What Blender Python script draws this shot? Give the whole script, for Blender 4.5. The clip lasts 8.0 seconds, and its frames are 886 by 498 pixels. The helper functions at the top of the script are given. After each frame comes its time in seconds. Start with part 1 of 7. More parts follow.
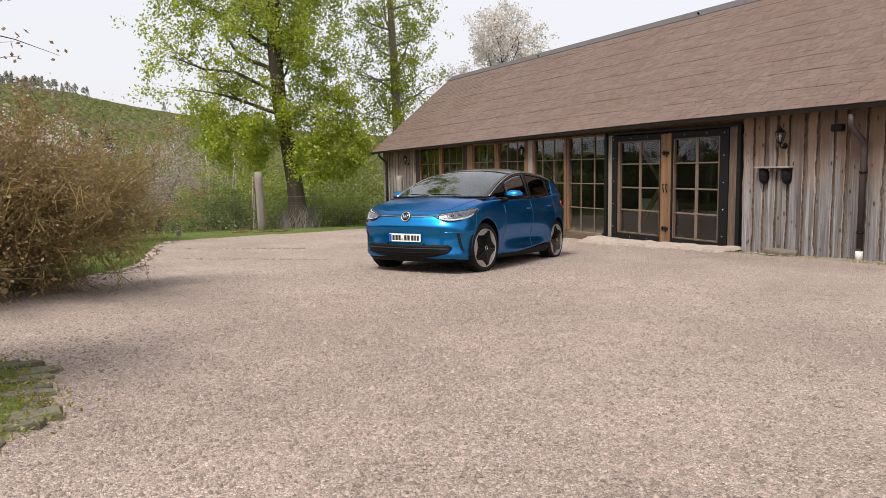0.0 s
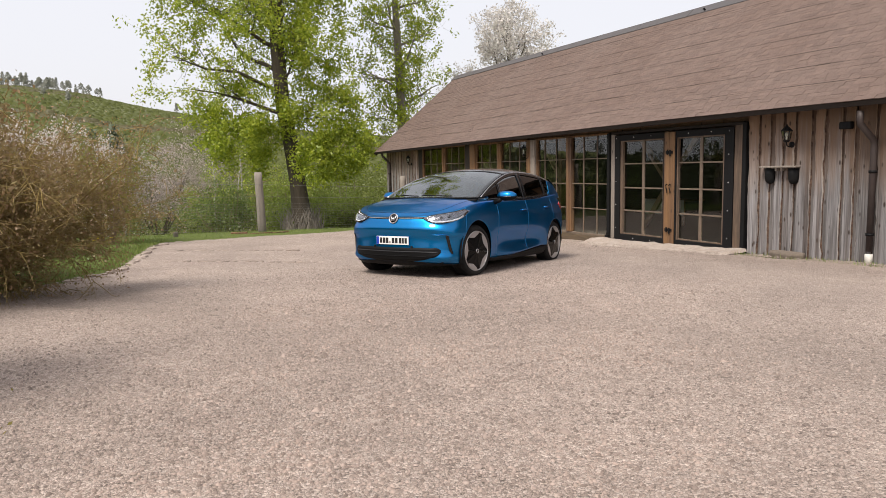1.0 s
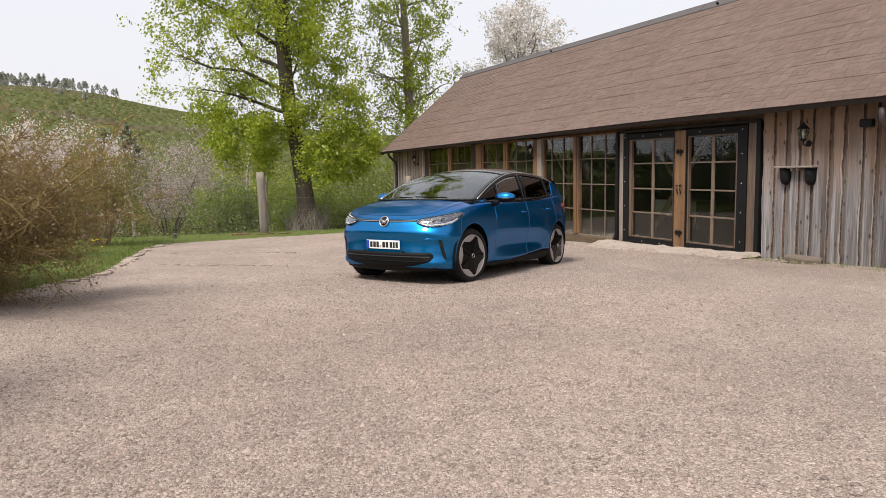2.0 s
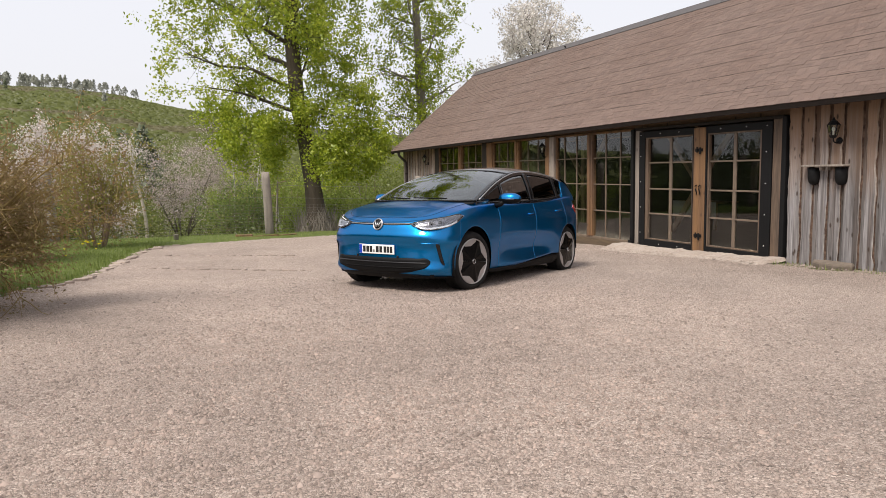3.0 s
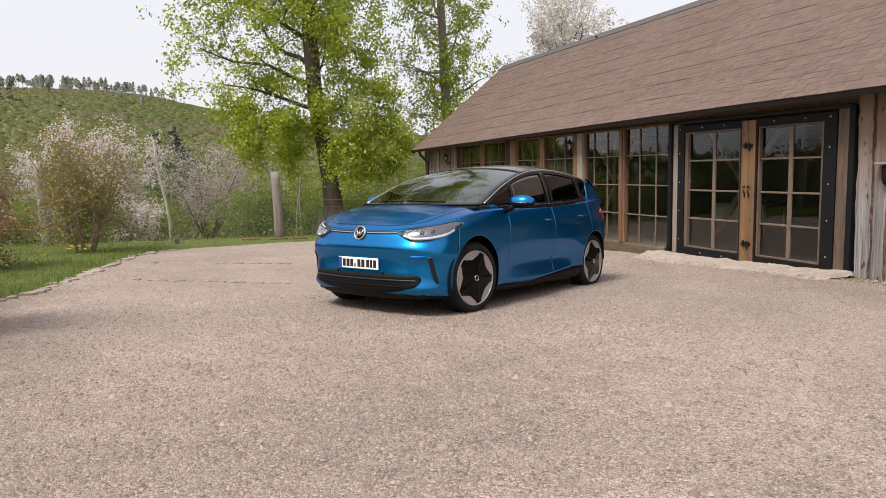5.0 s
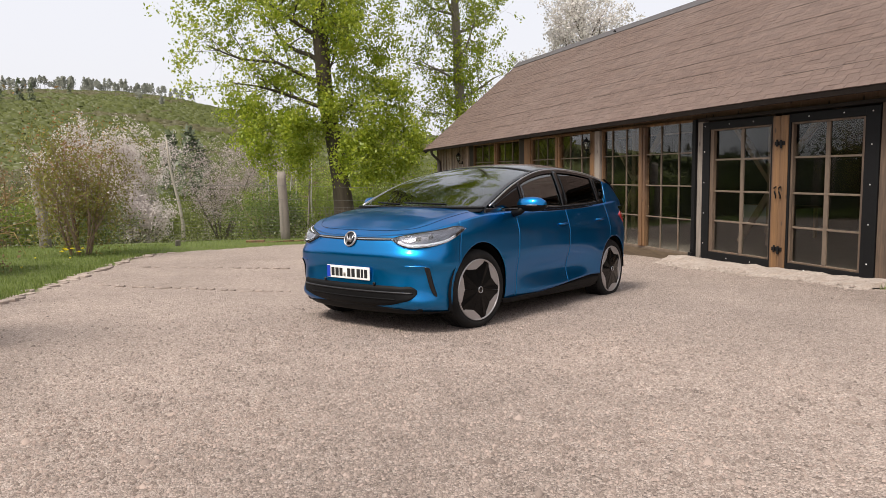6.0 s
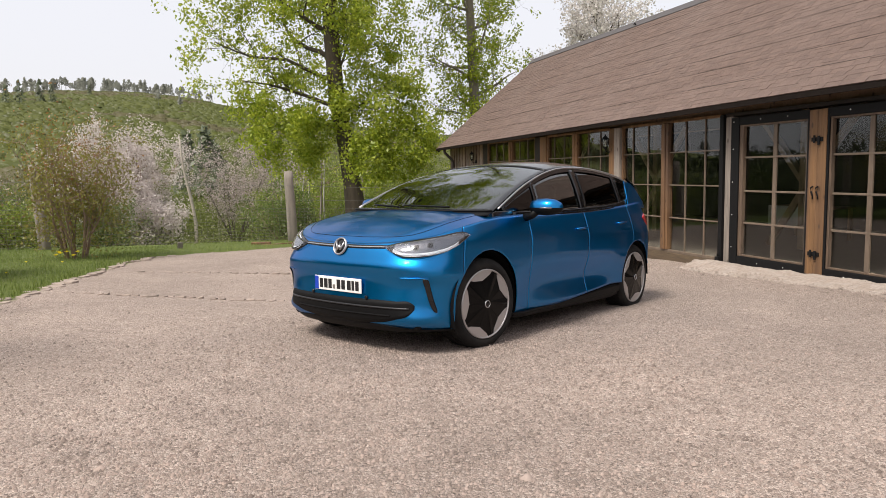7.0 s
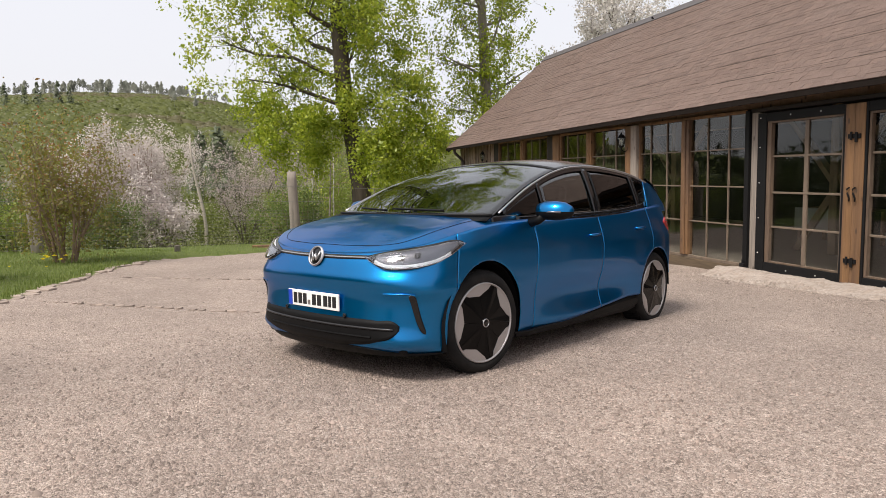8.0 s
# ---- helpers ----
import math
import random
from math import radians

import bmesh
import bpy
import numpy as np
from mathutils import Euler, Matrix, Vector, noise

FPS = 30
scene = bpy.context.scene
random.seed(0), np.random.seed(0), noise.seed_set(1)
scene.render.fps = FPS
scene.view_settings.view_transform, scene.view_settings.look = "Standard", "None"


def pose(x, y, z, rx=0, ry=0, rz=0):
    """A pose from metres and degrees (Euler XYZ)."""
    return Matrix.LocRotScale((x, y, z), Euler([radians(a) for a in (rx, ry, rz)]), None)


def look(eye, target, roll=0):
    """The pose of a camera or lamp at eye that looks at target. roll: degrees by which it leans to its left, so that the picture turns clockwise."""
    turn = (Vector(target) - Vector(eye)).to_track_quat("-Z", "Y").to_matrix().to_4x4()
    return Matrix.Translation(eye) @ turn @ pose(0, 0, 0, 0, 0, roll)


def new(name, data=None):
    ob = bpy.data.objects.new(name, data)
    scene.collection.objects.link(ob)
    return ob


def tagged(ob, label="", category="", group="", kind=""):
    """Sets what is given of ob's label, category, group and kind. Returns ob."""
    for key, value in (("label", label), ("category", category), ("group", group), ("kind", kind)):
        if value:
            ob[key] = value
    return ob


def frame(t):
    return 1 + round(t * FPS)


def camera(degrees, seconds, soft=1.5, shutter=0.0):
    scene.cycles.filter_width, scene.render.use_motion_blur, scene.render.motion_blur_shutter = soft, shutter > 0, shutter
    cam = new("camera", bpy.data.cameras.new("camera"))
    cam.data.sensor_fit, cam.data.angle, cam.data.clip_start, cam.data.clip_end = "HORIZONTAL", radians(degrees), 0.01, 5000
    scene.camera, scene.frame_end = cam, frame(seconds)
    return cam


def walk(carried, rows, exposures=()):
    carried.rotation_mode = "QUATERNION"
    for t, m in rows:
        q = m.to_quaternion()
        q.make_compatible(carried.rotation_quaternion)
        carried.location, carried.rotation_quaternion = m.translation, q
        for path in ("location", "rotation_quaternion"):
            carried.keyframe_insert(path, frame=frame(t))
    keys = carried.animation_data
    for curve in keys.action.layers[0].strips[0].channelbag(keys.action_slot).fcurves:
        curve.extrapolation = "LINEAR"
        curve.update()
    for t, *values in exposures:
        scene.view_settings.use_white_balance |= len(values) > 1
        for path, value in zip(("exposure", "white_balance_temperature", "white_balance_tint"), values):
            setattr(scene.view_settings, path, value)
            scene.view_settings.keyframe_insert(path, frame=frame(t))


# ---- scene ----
cam = camera(65.2, 8.0, 0.82)
PATH = [
    (0, (-11.473, -13.091, 1.904), (-10.574, -11.32, 1.671), -1.1),
    (0.5, (-11.265, -13.01, 1.899), (-10.378, -11.233, 1.666), -1.2),
    (1, (-11.038, -12.909, 1.897), (-10.168, -11.124, 1.665), -1.2),
    (1.5, (-10.814, -12.767, 1.9), (-9.96, -10.973, 1.668), -1.2),
    (3, (-10.086, -12.035, 1.871), (-9.294, -10.213, 1.641), -1.2),
    (3.5, (-9.856, -11.755, 1.861), (-9.087, -9.923, 1.632), -1.2),
    (4, (-9.602, -11.442, 1.857), (-8.855, -9.6, 1.629), -1.2),
    (4.5, (-9.37, -11.132, 1.842), (-8.643, -9.282, 1.615), -1.2),
    (6, (-8.736, -10.162, 1.809), (-8.075, -8.287, 1.585), -1.2),
    (6.5, (-8.562, -9.84, 1.801), (-7.923, -7.959, 1.578), -1.2),
    (7, (-8.381, -9.508, 1.798), (-7.765, -7.618, 1.574), -1.3),
    (7.5, (-8.203, -9.19, 1.787), (-7.606, -7.294, 1.566), -1.3),
    (8, (-7.999, -8.85, 1.776), (-7.422, -6.948, 1.556), -1.3),
]
walk(cam, [(t, look(eye, target, roll)) for t, eye, target, roll in PATH])

# ---- world, sun, exposure ----
SUN_AZ, SUN_EL = -119.0, 57.0          # degrees east of +y, and up
world = bpy.data.worlds.new("sky")
scene.world = world
world.use_nodes = True
wn, wl = world.node_tree.nodes, world.node_tree.links
sky = wn.new("ShaderNodeTexSky")
sky.sky_type, sky.sun_disc = "NISHITA", False
sky.sun_elevation, sky.sun_rotation = radians(SUN_EL), radians(SUN_AZ)
sky.air_density, sky.dust_density, sky.ozone_density = 1.0, 6.0, 0.4
veil = wn.new("ShaderNodeMixRGB")
veil.inputs["Fac"].default_value = 0.66
veil.inputs["Color2"].default_value = (12.5, 12.35, 12.9, 1)
wl.new(sky.outputs[0], veil.inputs["Color1"])
wl.new(veil.outputs[0], wn["Background"].inputs["Color"])
wn["Background"].inputs["Strength"].default_value = 0.1
sun_lamp = bpy.data.lights.new("sun", "SUN")
sun_lamp.energy, sun_lamp.angle, sun_lamp.color = 4.3, radians(18.0), (1.0, 0.94, 0.86)
sun = new("sun", sun_lamp)
_a, _e = radians(SUN_AZ), radians(SUN_EL)
sun.matrix_world = look((0, 0, 40), (-math.sin(_a) * math.cos(_e) * 40, -math.cos(_a) * math.cos(_e) * 40, 40 - math.sin(_e) * 40))
scene.view_settings.exposure = 0.0


# ---- builders ----
def mesh_of(name, verts, faces, material, smooth=False):
    """A mesh from vertex and face arrays."""
    me = bpy.data.meshes.new(name)
    v = np.asarray(verts, dtype=np.float32)
    if isinstance(faces, np.ndarray):
        n, k = faces.shape
        me.vertices.add(len(v))
        me.vertices.foreach_set("co", v.ravel())
        me.loops.add(n * k)
        me.loops.foreach_set("vertex_index", faces.astype(np.int32).ravel())
        me.polygons.add(n)
        me.polygons.foreach_set("loop_start", np.arange(0, n * k, k, dtype=np.int32))
        me.update(calc_edges=True)
    else:
        me.from_pydata(v.tolist(), [], [list(f) for f in faces])
    me.validate()
    if material:
        me.materials.append(material)
    if smooth:
        me.polygons.foreach_set("use_smooth", np.ones(len(me.polygons), dtype=bool))
    return me


def piece(name, verts, faces, material, parent=None, smooth=False, label="", bevel=0.0):
    """One mesh object, linked under its parent if one is given."""
    ob = new(name, mesh_of(name, verts, faces, material, smooth))
    ob.parent = parent
    if label:
        ob["label"] = label
    return ob


def part(name, bm, material, parent=None, label="", smooth=False):
    """A bmesh as one mesh object under a thing or a part."""
    me = bpy.data.meshes.new(name)
    bm.to_mesh(me)
    bm.free()
    me.materials.append(material)
    if smooth:
        me.polygons.foreach_set("use_smooth", np.ones(len(me.polygons), dtype=bool))
    ob = new(name, me)
    ob.parent = parent
    if label:
        ob["label"] = label
    return ob


def box(bm, x0, x1, y0, y1, z0, z1, bevel=0.0):
    """Adds an upright box, with slightly eased edges, to bm."""
    m = Matrix.LocRotScale(((x0 + x1) / 2, (y0 + y1) / 2, (z0 + z1) / 2), None, (abs(x1 - x0), abs(y1 - y0), abs(z1 - z0)))
    made = bmesh.ops.create_cube(bm, size=1, matrix=m)["verts"]
    if bevel:
        edges = list({e for v in made for e in v.link_edges})
        bmesh.ops.bevel(bm, geom=edges, offset=bevel, segments=1, affect="EDGES")


def box_part(name, dims, material, parent=None, label="", bevel=0.004):
    bm = bmesh.new()
    box(bm, *dims, bevel)
    return part(name, bm, material, parent, label)


def empty(name, label, category, m=None, group="", kind=""):
    ob = new(name)
    if m is not None:
        ob.matrix_world = m
    return tagged(ob, label, category, group, kind)


def tube(path, radii, sides=8, close=True):
    """Vertices and faces of a tapered tube along a path."""
    path = [Vector(p) for p in path]
    verts, faces = [], []
    ref = Vector((0.31, 0.17, 0.93))
    for i, p in enumerate(path):
        d = (path[min(i + 1, len(path) - 1)] - path[max(i - 1, 0)]).normalized()
        a = d.cross(ref)
        if a.length < 0.15:
            a = d.cross(Vector((1, 0, 0)))
        a.normalize()
        b = d.cross(a)
        r = radii[i] if hasattr(radii, "__len__") else radii
        for k in range(sides):
            t = 2 * math.pi * k / sides
            verts.append(p + a * (r * math.cos(t)) + b * (r * math.sin(t)))
    for i in range(len(path) - 1):
        for k in range(sides):
            q = (k + 1) % sides
            faces.append((i * sides + k, i * sides + q, (i + 1) * sides + q, (i + 1) * sides + k))
    if close:
        faces.append(tuple(range(sides - 1, -1, -1)))
        faces.append(tuple((len(path) - 1) * sides + k for k in range(sides)))
    return verts, faces


def tube_part(name, path, radii, material, parent=None, sides=10, label=""):
    v, f = tube(path, radii, sides)
    return piece(name, v, f, material, parent, True, label)


def lathe(profile, steps=32, axis="z"):
    """Turns (radius, height) pairs round an axis."""
    verts, faces = [], []
    for r, h in profile:
        for k in range(steps):
            a = 2 * math.pi * k / steps
            p = (r * math.cos(a), r * math.sin(a), h)
            verts.append(p if axis == "z" else (p[0], p[2], p[1]))
    for i in range(len(profile) - 1):
        for k in range(steps):
            q = (k + 1) % steps
            faces.append((i * steps + k, i * steps + q, (i + 1) * steps + q, (i + 1) * steps + k))
    return verts, faces


def curve1(xs, ys):
    """A smooth curve through points, as a function of x."""
    xs, ys = np.asarray(xs, float), np.asarray(ys, float)
    if xs[0] > xs[-1]:
        xs, ys = xs[::-1], ys[::-1]
    slope = np.gradient(ys, xs)

    def at(x):
        x = np.clip(np.asarray(x, float), xs[0], xs[-1])
        i = np.clip(np.searchsorted(xs, x) - 1, 0, len(xs) - 2)
        h = xs[i + 1] - xs[i]
        t = (x - xs[i]) / h
        return ((2 * t**3 - 3 * t**2 + 1) * ys[i] + (t**3 - 2 * t**2 + t) * h * slope[i]
                + (3 * t**2 - 2 * t**3) * ys[i + 1] + (t**3 - t**2) * h * slope[i + 1])
    return at


# ---- materials ----
def mat(name, rgb, rough=0.6, metal=0.0, vary=0.0, scale=4.0, bump=0.0, bump_scale=60.0, stretch=(1, 1, 1),
        second=None, second_scale=1.0, second_amount=0.5, island=0.0, random_ob=0.0, coat=0.0, spec=0.5, knots=0.0, bare=None):
    """A node material: base colour with grain and stains at two scales, and fine relief."""
    m = bpy.data.materials.new(name)
    m.use_nodes = True
    n, l = m.node_tree.nodes, m.node_tree.links
    b = n["Principled BSDF"]
    b.inputs["Roughness"].default_value = rough
    b.inputs["Metallic"].default_value = metal
    b.inputs["Coat Weight"].default_value = coat
    b.inputs["Specular IOR Level"].default_value = spec
    co = n.new("ShaderNodeTexCoord")
    mp = n.new("ShaderNodeMapping")
    mp.inputs["Scale"].default_value = stretch
    l.new(co.outputs["Object"], mp.inputs["Vector"])
    colour = n.new("ShaderNodeRGB")
    colour.outputs[0].default_value = (*rgb, 1)
    out = colour.outputs[0]

    def noise_tex(s, detail=6.0, roughness=0.6):
        t = n.new("ShaderNodeTexNoise")
        t.inputs["Scale"].default_value, t.inputs["Detail"].default_value = s, detail
        t.inputs["Roughness"].default_value = roughness
        l.new(mp.outputs[0], t.inputs["Vector"])
        return t.outputs["Fac"]

    if second:
        ramp = n.new("ShaderNodeMapRange")
        ramp.inputs["From Min"].default_value, ramp.inputs["From Max"].default_value = 0.42, 0.66
        ramp.inputs["To Max"].default_value = second_amount
        l.new(noise_tex(second_scale, 5), ramp.inputs["Value"])
        mx = n.new("ShaderNodeMixRGB")
        mx.inputs["Color2"].default_value = (*second, 1)
        l.new(ramp.outputs[0], mx.inputs["Fac"])
        l.new(out, mx.inputs["Color1"])
        out = mx.outputs[0]

    def vary_by(value, amount, out):
        rng = n.new("ShaderNodeMapRange")
        rng.inputs["To Min"].default_value, rng.inputs["To Max"].default_value = 1 - amount, 1 + amount
        l.new(value, rng.inputs["Value"])
        hsv = n.new("ShaderNodeHueSaturation")
        l.new(rng.outputs[0], hsv.inputs["Value"])
        l.new(out, hsv.inputs["Color"])
        return hsv.outputs[0]

    if vary:
        out = vary_by(noise_tex(scale), vary * 1.6, out)
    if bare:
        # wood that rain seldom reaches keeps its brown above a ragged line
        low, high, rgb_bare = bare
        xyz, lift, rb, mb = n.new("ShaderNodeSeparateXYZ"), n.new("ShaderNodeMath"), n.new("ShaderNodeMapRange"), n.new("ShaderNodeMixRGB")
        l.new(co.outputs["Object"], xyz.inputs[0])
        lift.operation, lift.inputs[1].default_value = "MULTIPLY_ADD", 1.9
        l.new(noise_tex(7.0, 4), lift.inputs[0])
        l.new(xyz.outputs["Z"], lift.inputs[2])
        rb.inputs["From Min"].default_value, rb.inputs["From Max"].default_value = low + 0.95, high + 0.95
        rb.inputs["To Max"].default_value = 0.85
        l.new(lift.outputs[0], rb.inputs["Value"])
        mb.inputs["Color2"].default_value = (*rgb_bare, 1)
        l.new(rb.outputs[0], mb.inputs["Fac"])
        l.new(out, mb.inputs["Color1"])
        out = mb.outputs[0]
    if knots:
        mk = n.new("ShaderNodeMapping")
        mk.inputs["Scale"].default_value = (8.5, 8.5, 3.6)
        l.new(co.outputs["Object"], mk.inputs["Vector"])
        vo = n.new("ShaderNodeTexVoronoi")
        vo.inputs["Scale"].default_value = 1.0
        l.new(mk.outputs[0], vo.inputs["Vector"])
        rk = n.new("ShaderNodeMapRange")
        rk.inputs["From Min"].default_value, rk.inputs["From Max"].default_value = 0.09, 0.2
        rk.inputs["To Min"].default_value, rk.inputs["To Max"].default_value = knots, 0.0
        l.new(vo.outputs["Distance"], rk.inputs["Value"])
        mk2 = n.new("ShaderNodeMixRGB")
        mk2.inputs["Color2"].default_value = (0.035, 0.022, 0.015, 1)
        l.new(rk.outputs[0], mk2.inputs["Fac"])
        l.new(out, mk2.inputs["Color1"])
        out = mk2.outputs[0]
    if island:
        g = n.new("ShaderNodeNewGeometry")
        out = vary_by(g.outputs["Random Per Island"], island, out)
    if random_ob:
        o = n.new("ShaderNodeObjectInfo")
        out = vary_by(o.outputs["Random"], random_ob, out)
    l.new(out, b.inputs["Base Color"])
    if bump:
        bp = n.new("ShaderNodeBump")
        bp.inputs["Strength"].default_value, bp.inputs["Distance"].default_value = bump, 0.02
        l.new(noise_tex(bump_scale, 4), bp.inputs["Height"])
        l.new(bp.outputs[0], b.inputs["Normal"])
    return m


def leaf_mat(name, rgb, other, amount=0.45, soft_shade=False):
    """Leaves: diffuse and translucent, with two hues spread over the leaves; far woods shade as rounded crowns."""
    m = bpy.data.materials.new(name)
    m.use_nodes = True
    n, l = m.node_tree.nodes, m.node_tree.links
    n.remove(n["Principled BSDF"])
    g = n.new("ShaderNodeNewGeometry")
    mx = n.new("ShaderNodeMixRGB")
    mx.inputs["Color1"].default_value, mx.inputs["Color2"].default_value = (*rgb, 1), (*other, 1)
    l.new(g.outputs["Random Per Island"], mx.inputs["Fac"])
    d, t, s = n.new("ShaderNodeBsdfDiffuse"), n.new("ShaderNodeBsdfTranslucent"), n.new("ShaderNodeMixShader")
    s.inputs["Fac"].default_value = amount
    gl, s2 = n.new("ShaderNodeBsdfGlossy"), n.new("ShaderNodeMixShader")
    gl.inputs["Roughness"].default_value, s2.inputs["Fac"].default_value = 0.5, 0.04
    l.new(mx.outputs[0], d.inputs["Color"])
    l.new(mx.outputs[0], t.inputs["Color"])
    if soft_shade:
        k, q, u = n.new("ShaderNodeVectorMath"), n.new("ShaderNodeVectorMath"), n.new("ShaderNodeVectorMath")
        k.operation, k.inputs["Scale"].default_value = "SCALE", 0.3
        q.operation, q.inputs[1].default_value = "ADD", (-0.12, -0.35, 0.75)
        u.operation = "NORMALIZE"
        l.new(g.outputs["Normal"], k.inputs[0])
        l.new(k.outputs[0], q.inputs[0])
        l.new(q.outputs[0], u.inputs[0])
        l.new(u.outputs[0], d.inputs["Normal"])
    l.new(d.outputs[0], s.inputs[1])
    l.new(t.outputs[0], s.inputs[2])
    l.new(s.outputs[0], s2.inputs[1])
    l.new(gl.outputs[0], s2.inputs[2])
    l.new(s2.outputs[0], n["Material Output"].inputs["Surface"])
    return m


def glass_mat(name, rgb, rough=0.0, through_part=1.0, ior=1.5):
    m = bpy.data.materials.new(name)
    m.use_nodes = True
    b = m.node_tree.nodes["Principled BSDF"]
    b.inputs["Base Color"].default_value = (*rgb, 1)
    b.inputs["Roughness"].default_value = rough
    b.inputs["Transmission Weight"].default_value = through_part
    b.inputs["IOR"].default_value = ior
    return m


def ground_mat():
    """Crushed reddish gravel, with grass and woodland soil where a painted mask says so."""
    m = bpy.data.materials.new("gravel_and_grass")
    m.use_nodes = True
    n, l = m.node_tree.nodes, m.node_tree.links
    b = n["Principled BSDF"]
    b.inputs["Roughness"].default_value = 0.9
    b.inputs["Specular IOR Level"].default_value = 0.25
    co = n.new("ShaderNodeTexCoord")

    def tex(kind, s):
        t = n.new(kind)
        t.inputs["Scale"].default_value = s
        l.new(co.outputs["Object"], t.inputs["Vector"])
        return t

    def mixc(kind, fac, a, b_):
        x = n.new("ShaderNodeMixRGB")
        x.blend_type = kind
        for sock, v in (("Fac", fac), ("Color1", a), ("Color2", b_)):
            if isinstance(v, (int, float)):
                x.inputs[sock].default_value = v
            elif isinstance(v, tuple):
                x.inputs[sock].default_value = (*v, 1)
            else:
                l.new(v, x.inputs[sock])
        return x.outputs[0]

    cell, fine = tex("ShaderNodeTexVoronoi", 64.0), tex("ShaderNodeTexVoronoi", 170.0)
    big, mid = tex("ShaderNodeTexNoise", 0.45), tex("ShaderNodeTexNoise", 2.3)
    for t in (big, mid):
        t.inputs["Detail"].default_value = 5
    bw = n.new("ShaderNodeRGBToBW")
    l.new(cell.outputs["Color"], bw.inputs[0])
    stone = n.new("ShaderNodeValToRGB")
    stone.color_ramp.elements[0].color, stone.color_ramp.elements[1].color = (0.315, 0.248, 0.21, 1), (0.57, 0.475, 0.418, 1)
    e = stone.color_ramp.elements.new(0.5)
    e.color = (0.44, 0.352, 0.302, 1)
    l.new(bw.outputs[0], stone.inputs[0])
    rng = n.new("ShaderNodeMapRange")
    rng.inputs["From Min"].default_value, rng.inputs["From Max"].default_value = 0.3, 0.7
    rng.inputs["To Min"].default_value, rng.inputs["To Max"].default_value = 0.82, 1.14
    l.new(big.outputs["Fac"], rng.inputs["Value"])
    rng2 = n.new("ShaderNodeMapRange")
    rng2.inputs["From Min"].default_value, rng2.inputs["From Max"].default_value = 0.3, 0.7
    rng2.inputs["To Min"].default_value, rng2.inputs["To Max"].default_value = 0.93, 1.06
    l.new(mid.outputs["Fac"], rng2.inputs["Value"])
    # crevice shade between stones darkened into the colour, and small heaps and tracks
    gap = tex("ShaderNodeTexVoronoi", 64.0)
    gap.feature = "DISTANCE_TO_EDGE"
    gr = n.new("ShaderNodeMapRange")
    gr.inputs["From Min"].default_value, gr.inputs["From Max"].default_value = 0.0, 0.14
    gr.inputs["To Min"].default_value, gr.inputs["To Max"].default_value = 0.5, 1.08
    l.new(gap.outputs["Distance"], gr.inputs["Value"])
    heap = tex("ShaderNodeTexNoise", 17.0)
    heap.inputs["Detail"].default_value = 3
    hr = n.new("ShaderNodeMapRange")
    hr.inputs["From Min"].default_value, hr.inputs["From Max"].default_value = 0.3, 0.7
    hr.inputs["To Min"].default_value, hr.inputs["To Max"].default_value = 0.9, 1.1
    l.new(heap.outputs["Fac"], hr.inputs["Value"])
    gap_shade_heaps = n.new("ShaderNodeMath")
    gap_shade_heaps.operation = "MULTIPLY"
    l.new(gr.outputs[0], gap_shade_heaps.inputs[0])
    l.new(hr.outputs[0], gap_shade_heaps.inputs[1])
    # tiny shadow flecks among the stones, painted from thresholded noise
    fleck = tex("ShaderNodeTexNoise", 58.0)
    fleck.inputs["Detail"].default_value = 2
    fr = n.new("ShaderNodeMapRange")
    fr.inputs["From Min"].default_value, fr.inputs["From Max"].default_value = 0.33, 0.42
    fr.inputs["To Min"].default_value, fr.inputs["To Max"].default_value = 0.48, 1.01
    l.new(fleck.outputs["Fac"], fr.inputs["Value"])
    shade_flecks = n.new("ShaderNodeMath")
    shade_flecks.operation = "MULTIPLY"
    l.new(gap_shade_heaps.outputs[0], shade_flecks.inputs[0])
    l.new(fr.outputs[0], shade_flecks.inputs[1])
    hs = n.new("ShaderNodeHueSaturation")
    mul = n.new("ShaderNodeMath")
    mul.operation = "MULTIPLY"
    l.new(rng.outputs[0], mul.inputs[0])
    l.new(rng2.outputs[0], mul.inputs[1])
    both = n.new("ShaderNodeMath")
    both.operation = "MULTIPLY"
    l.new(mul.outputs[0], both.inputs[0])
    l.new(shade_flecks.outputs[0], both.inputs[1])
    l.new(both.outputs[0], hs.inputs["Value"])
    l.new(stone.outputs[0], hs.inputs["Color"])
    grass_noise = tex("ShaderNodeTexNoise", 3.0)
    grass = mixc("MIX", grass_noise.outputs["Fac"], (0.08, 0.115, 0.022), (0.16, 0.19, 0.05))
    soil_noise = tex("ShaderNodeTexNoise", 0.25)
    soil_noise.inputs["Detail"].default_value = 8
    soil = mixc("MIX", soil_noise.outputs["Fac"], (0.10, 0.125, 0.03), (0.19, 0.20, 0.07))
    at = n.new("ShaderNodeAttribute")
    at.attribute_name = "cover"
    sep = n.new("ShaderNodeSeparateColor")
    l.new(at.outputs["Color"], sep.inputs[0])
    edge = tex("ShaderNodeTexNoise", 6.0)
    addn = n.new("ShaderNodeMath")
    addn.operation = "MULTIPLY_ADD"
    addn.inputs[1].default_value, addn.inputs[2].default_value = 0.5, -0.25
    l.new(edge.outputs["Fac"], addn.inputs[0])
    gsum = n.new("ShaderNodeMath")
    l.new(sep.outputs[0], gsum.inputs[0])
    l.new(addn.outputs[0], gsum.inputs[1])
    gstep = n.new("ShaderNodeMapRange")
